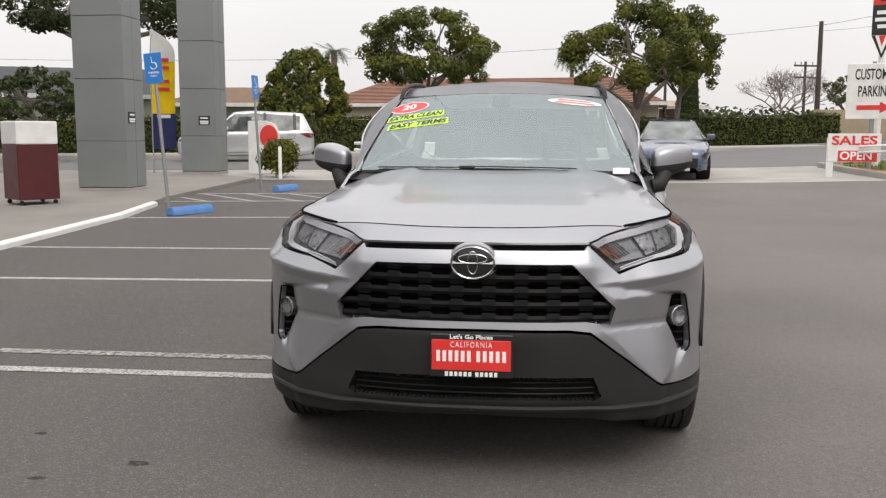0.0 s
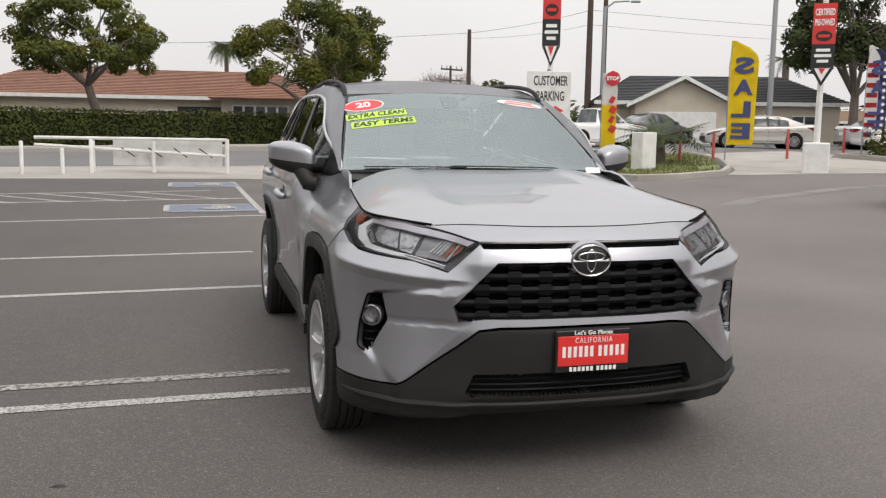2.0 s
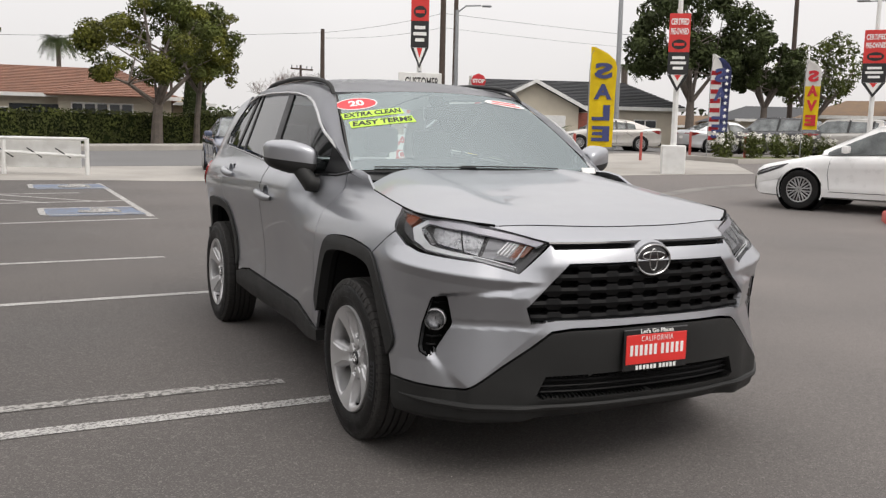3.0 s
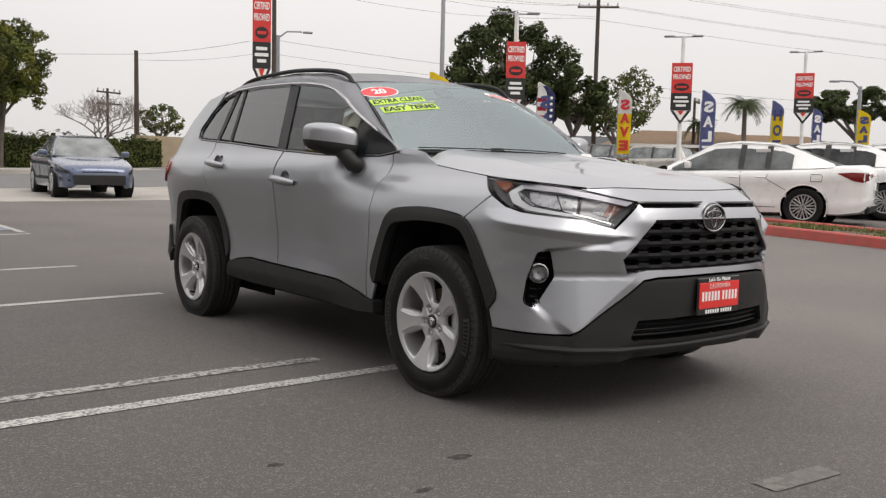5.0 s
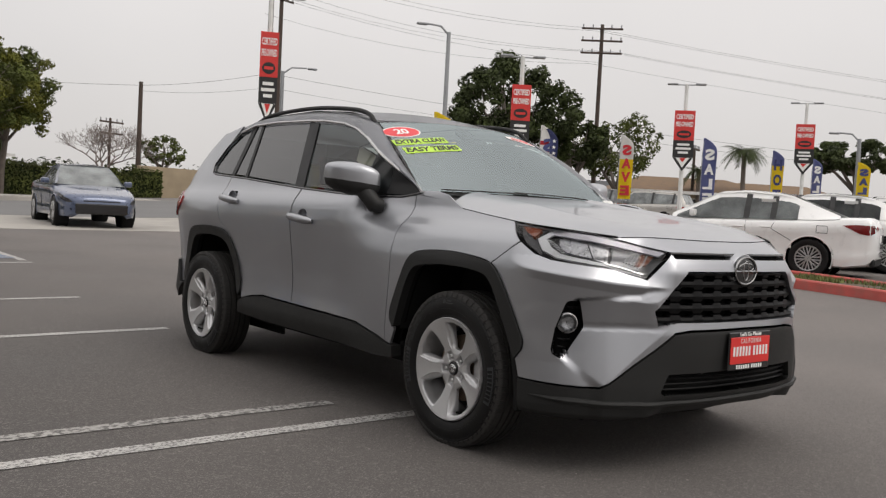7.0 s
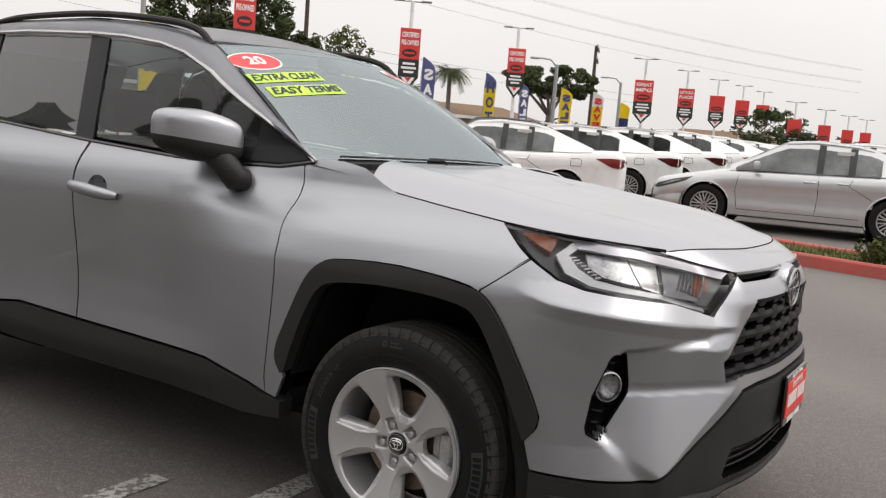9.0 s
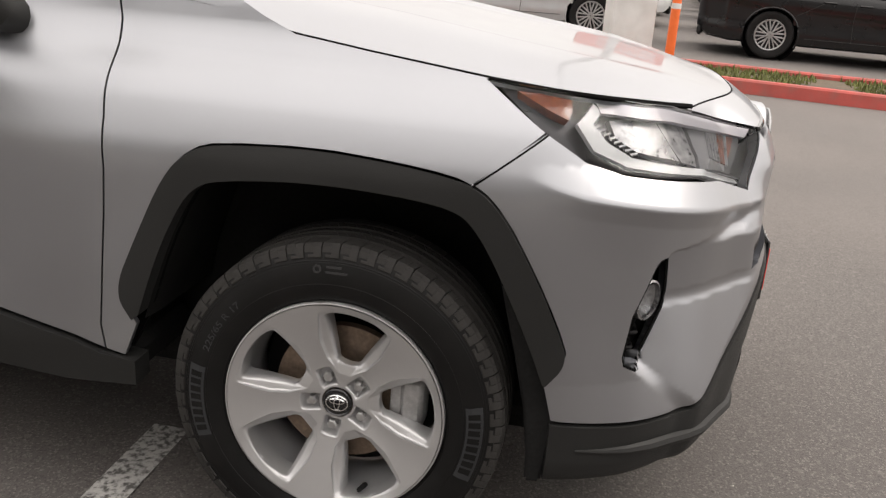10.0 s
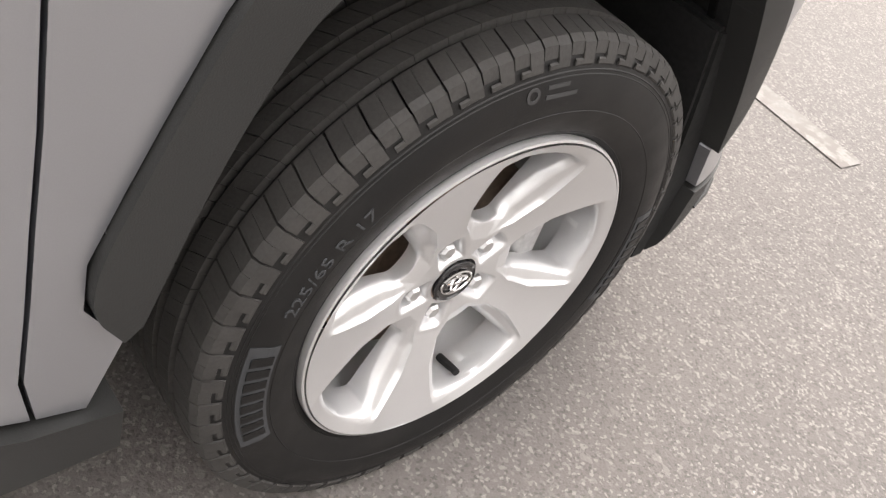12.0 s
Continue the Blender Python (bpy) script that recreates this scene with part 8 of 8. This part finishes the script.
        def seam(line):
            pts = [Vector((*a, 0)).lerp(Vector((*b, 0)), t) for a, b in zip(line[:-1], line[1:]) for t in (0, .25, .5, .75)] + [Vector((*line[-1], 0))]
            part("door_seam", tube([(s * (side_x(p.x, p.y) + .0015), p.x, p.y) for p in pts], .0045, 4), M_BLACKPR, ob)
        bz2 = belt_z - .02
        seam([(y0 + .16, bz2 - .06), (y0 + .12, .60), (y0 + .16, .34)])
        seam([(split[1], bz2), (split[1] + .01, .60), (split[1] - .01, .30)])
        if not pick:
            seam([(split[2] + .03, bz2 - .02), (split[2] - .02, .80), (wr - ra * .8, tr + ra * .75)])
        seam([(y0 + .16, .31), (wr - ra - .08, .31)])
        if s > 0:
            fy, fz = wr + .10, belt_z - .17
            seam([(fy, fz), (fy + .17, fz), (fy + .18, fz + .07), (fy + .16, fz + .12), (fy, fz + .12), (fy, fz)])
        # lamps
        hz = float(np.interp(fb + .3, ys, top)) - .76
        tz = float(np.interp(rb - .2, ys, top)) - 1.02
        lamp_ob = decal("headlamp", [(fb + .04, .56 + hz), (fb + .10, .62 + hz), (fb + .35, .70 + hz), (fb + .68, .775 + hz), (fb + .58, .70 + hz), (fb + .30, .60 + hz), (fb + .10, .54 + hz)], M_LAMPDARK, label="clear headlamp")
        inner = decal("lamp_reflector", [(fb + .12, .585 + hz), (fb + .34, .675 + hz), (fb + .52, .715 + hz), (fb + .30, .63 + hz)], M_REFLECT, .012)
        inner.parent = lamp_ob
        decal("tail_lamp", [(rb - .52, .885 + tz), (rb - .30, .905 + tz), (rb - .02, .90 + tz), (rb - .01, .80 + tz), (rb - .10, .735 + tz), (rb - .26, .76 + tz), (rb - .40, .83 + tz)], M_REDLENS, label="red tail lamp")
        part("tail_lamp", box(.32, .05, .07, (s * (hw * .50), rb - .025, float(top[-9]) - .16), .02, seg=2), M_REDLENS, ob, "red tail lamp", smooth=True)
        for y in (wf, wr):
            part("wheel_well", moved(revolve([(-.30, 0), (-.30, ra + .02), (-.03, ra + .02)], 32), Matrix.Translation((s * hw, y, tr)) @ Matrix.Diagonal((s, 1, 1, 1))), M_VOID, ob)
            arc = [(y + ra * math.cos(a), tr + ra * math.sin(a)) for a in np.linspace(-.42, math.pi + .42, 26)]
            part("arch_lip", tube([(s * (side_x(p, q) - .004), p, q) for p, q in arc], .014, 6), paint, ob, smooth=True)
            wheel_ob = part("wheel", moved(revolve([(-.20, tr * .66), (-.20, tr * .98), (-.18, tr), (-.02, tr), (0, tr * .96), (.004, tr * .8), (-.012, tr * .66)], 40), Matrix.Translation((s * (hw + .002), y, tr)) @ Matrix.Diagonal((s, 1, 1, 1))), M_RUBBER, ob, smooth=True)
            bm = revolve([(-.012, tr * .66), (.0, tr * .64), (-.03, tr * .60), (-.035, 0)], 40)
            moved(bm, Matrix.Translation((s * (hw + .002), y, tr)) @ Matrix.Diagonal((s, 1, 1, 1)))
            part("wheel_back", bm, M_DARK, wheel_ob)
            sp = bmesh.new()
            for k in range(20):
                a = (k // 2) * math.tau / 10 + (.10 if k % 2 else -.10)
                m = Matrix.Translation((s * (hw - .002), y, tr)) @ Matrix.Rotation(a, 4, "X") @ Matrix.Translation((0, 0, tr * .32))
                own = box(.018, tr * .062, tr * .62, (0, 0, 0), .005)
                moved(own, m @ Matrix.Rotation(.16 if k % 2 else -.12, 4, "X"))
                absorb(sp, own)
            ring = revolve([(.004, tr * .60), (.008, tr * .645), (-.01, tr * .67)], 40)
            absorb(sp, moved(ring, Matrix.Translation((s * (hw + .002), y, tr)) @ Matrix.Diagonal((s, 1, 1, 1))))
            part("rim", sp, M_HUBGREY, wheel_ob, smooth=False)
    part("grille", box(W * .64, .07, .25, (0, fb + .018, .405), .03), M_GLOSSBLK, ob)
    part("upper_grille", box(W * .46, .05, .045, (0, fb + .020, .575), .015), M_GLOSSBLK, ob)
    part("rear_plate", box(.31, .02, .13, (0, rb - .005, .70), .004), M_WHITE, ob)
    part("rear_valance", box(W * .78, .08, .14, (0, rb - .05, .30), .03), M_DARK, ob)
    part("price_card", box(.24, .006, .26, (hw * .70, (y1 + y3) / 2 + .35, (belt_z + H) / 2 + .0), .002, Matrix.Rotation(1.571, 3, "Z") @ Matrix.Rotation(.3, 3, "X")), M_WHITE, ob) if sedan else None
    if pick:
        part("bed_floor", box(W * .82, L * .34, .04, (0, L * .32, .88)), M_DARK, ob)
    return ob


def facing(x, y, hx, hy):
    """A place on the ground with the front towards (hx, hy)."""
    return stand(x, y, math.degrees(math.atan2(hx, -hy)))


HX, HY = -.36, .93
white = vehicle("parked_sedan", "white sedan parked nose to tail in a sales row", M_CARWHITE, facing(11.15, 6.35, HX, HY), group="sales row sedans")
silver = vehicle("parked_sedan", "pale silver sedan parked in a sales row beside the island", M_CARSILVER, facing(12.35, 1.30, -.12, .99), group="sales row sedans")
vehicle("parked_sedan", "black sedan parked in a sales row beside the island", M_CARBLACK, facing(11.9, -4.0, -.10, -.99), group="sales row sedans")
vehicle("street_sedan", "slate blue sedan standing on the driveway apron", M_CARBLUE, facing(3.45, 19.9, -.10, -1.0))
vehicle("street_sedan", "champagne sedan parked on the street", M_CARBEIGE, facing(22.6, 30.2, -.92, .36), 4.7, 1.40)
vehicle("street_sedan", "pale silver sedan parked on the street", M_CARSILVER, facing(29.0, 29.5, .92, -.2), 4.6, 1.45)
vehicle("pickup_truck", "white pickup truck parked on the street", M_CARWHITE, facing(16.4, 33.2, .97, .2), 4.9, 1.68, 1.75, "pickup")
vehicle("street_sedan", "dark teal sedan parked behind the pickup", M_CARGREY, facing(21.0, 36.5, .9, .3), 4.6, 1.45)
vehicle("parked_van", "pale silver van parked in the street beyond the columns", M_CARSILVER, facing(-10.4, 27.2, -.95, -.28), 4.7, 1.75, 1.8, "suv")
greysuv = vehicle("parked_suv", "grey crossover parked in a far sales row", M_CARBEIGE, facing(31.0, 24.5, -.30, .95), 4.6, 1.68, 1.85, "suv", group="far row crossovers")
dark = vehicle("parked_suv", "dark crossover parked in a far sales row", M_CARGREY, facing(29.4, 26.9, -.30, .95), 4.6, 1.68, 1.85, "suv", group="far row crossovers")
for k in range(1, 9):
    copy_thing(white, facing(11.15 + 2.6 * k, 6.35 - .15 * k, HX, HY))
for k in range(1, 8):
    copy_thing(white, facing(12.5 + 2.65 * k, 1.1 - .15 * k, -.15, .99))
for k in range(1, 8):
    copy_thing(white if k % 3 else silver, facing(12.2 + 2.75 * k, -4.2 - .15 * k, -.10, -.99))
for k in range(0, 7):
    copy_thing(white, facing(15.5 + 2.8 * k, -10.2 - .2 * k, -.10, .99))
for k in range(2, 10):
    copy_thing((greysuv, white, dark)[k % 3], facing(22.2 + 2.85 * k, 16.8 - .45 * k, -.30, .95))
for k in range(0, 9):
    copy_thing((white, greysuv)[k % 2], facing(34 + 3.0 * k, 8.5 + .2 * k, -.30, .95))
for k in range(0, 7):
    copy_thing(white, facing(36 + 3.0 * k, -1.0 + .1 * k, -.15, .99))
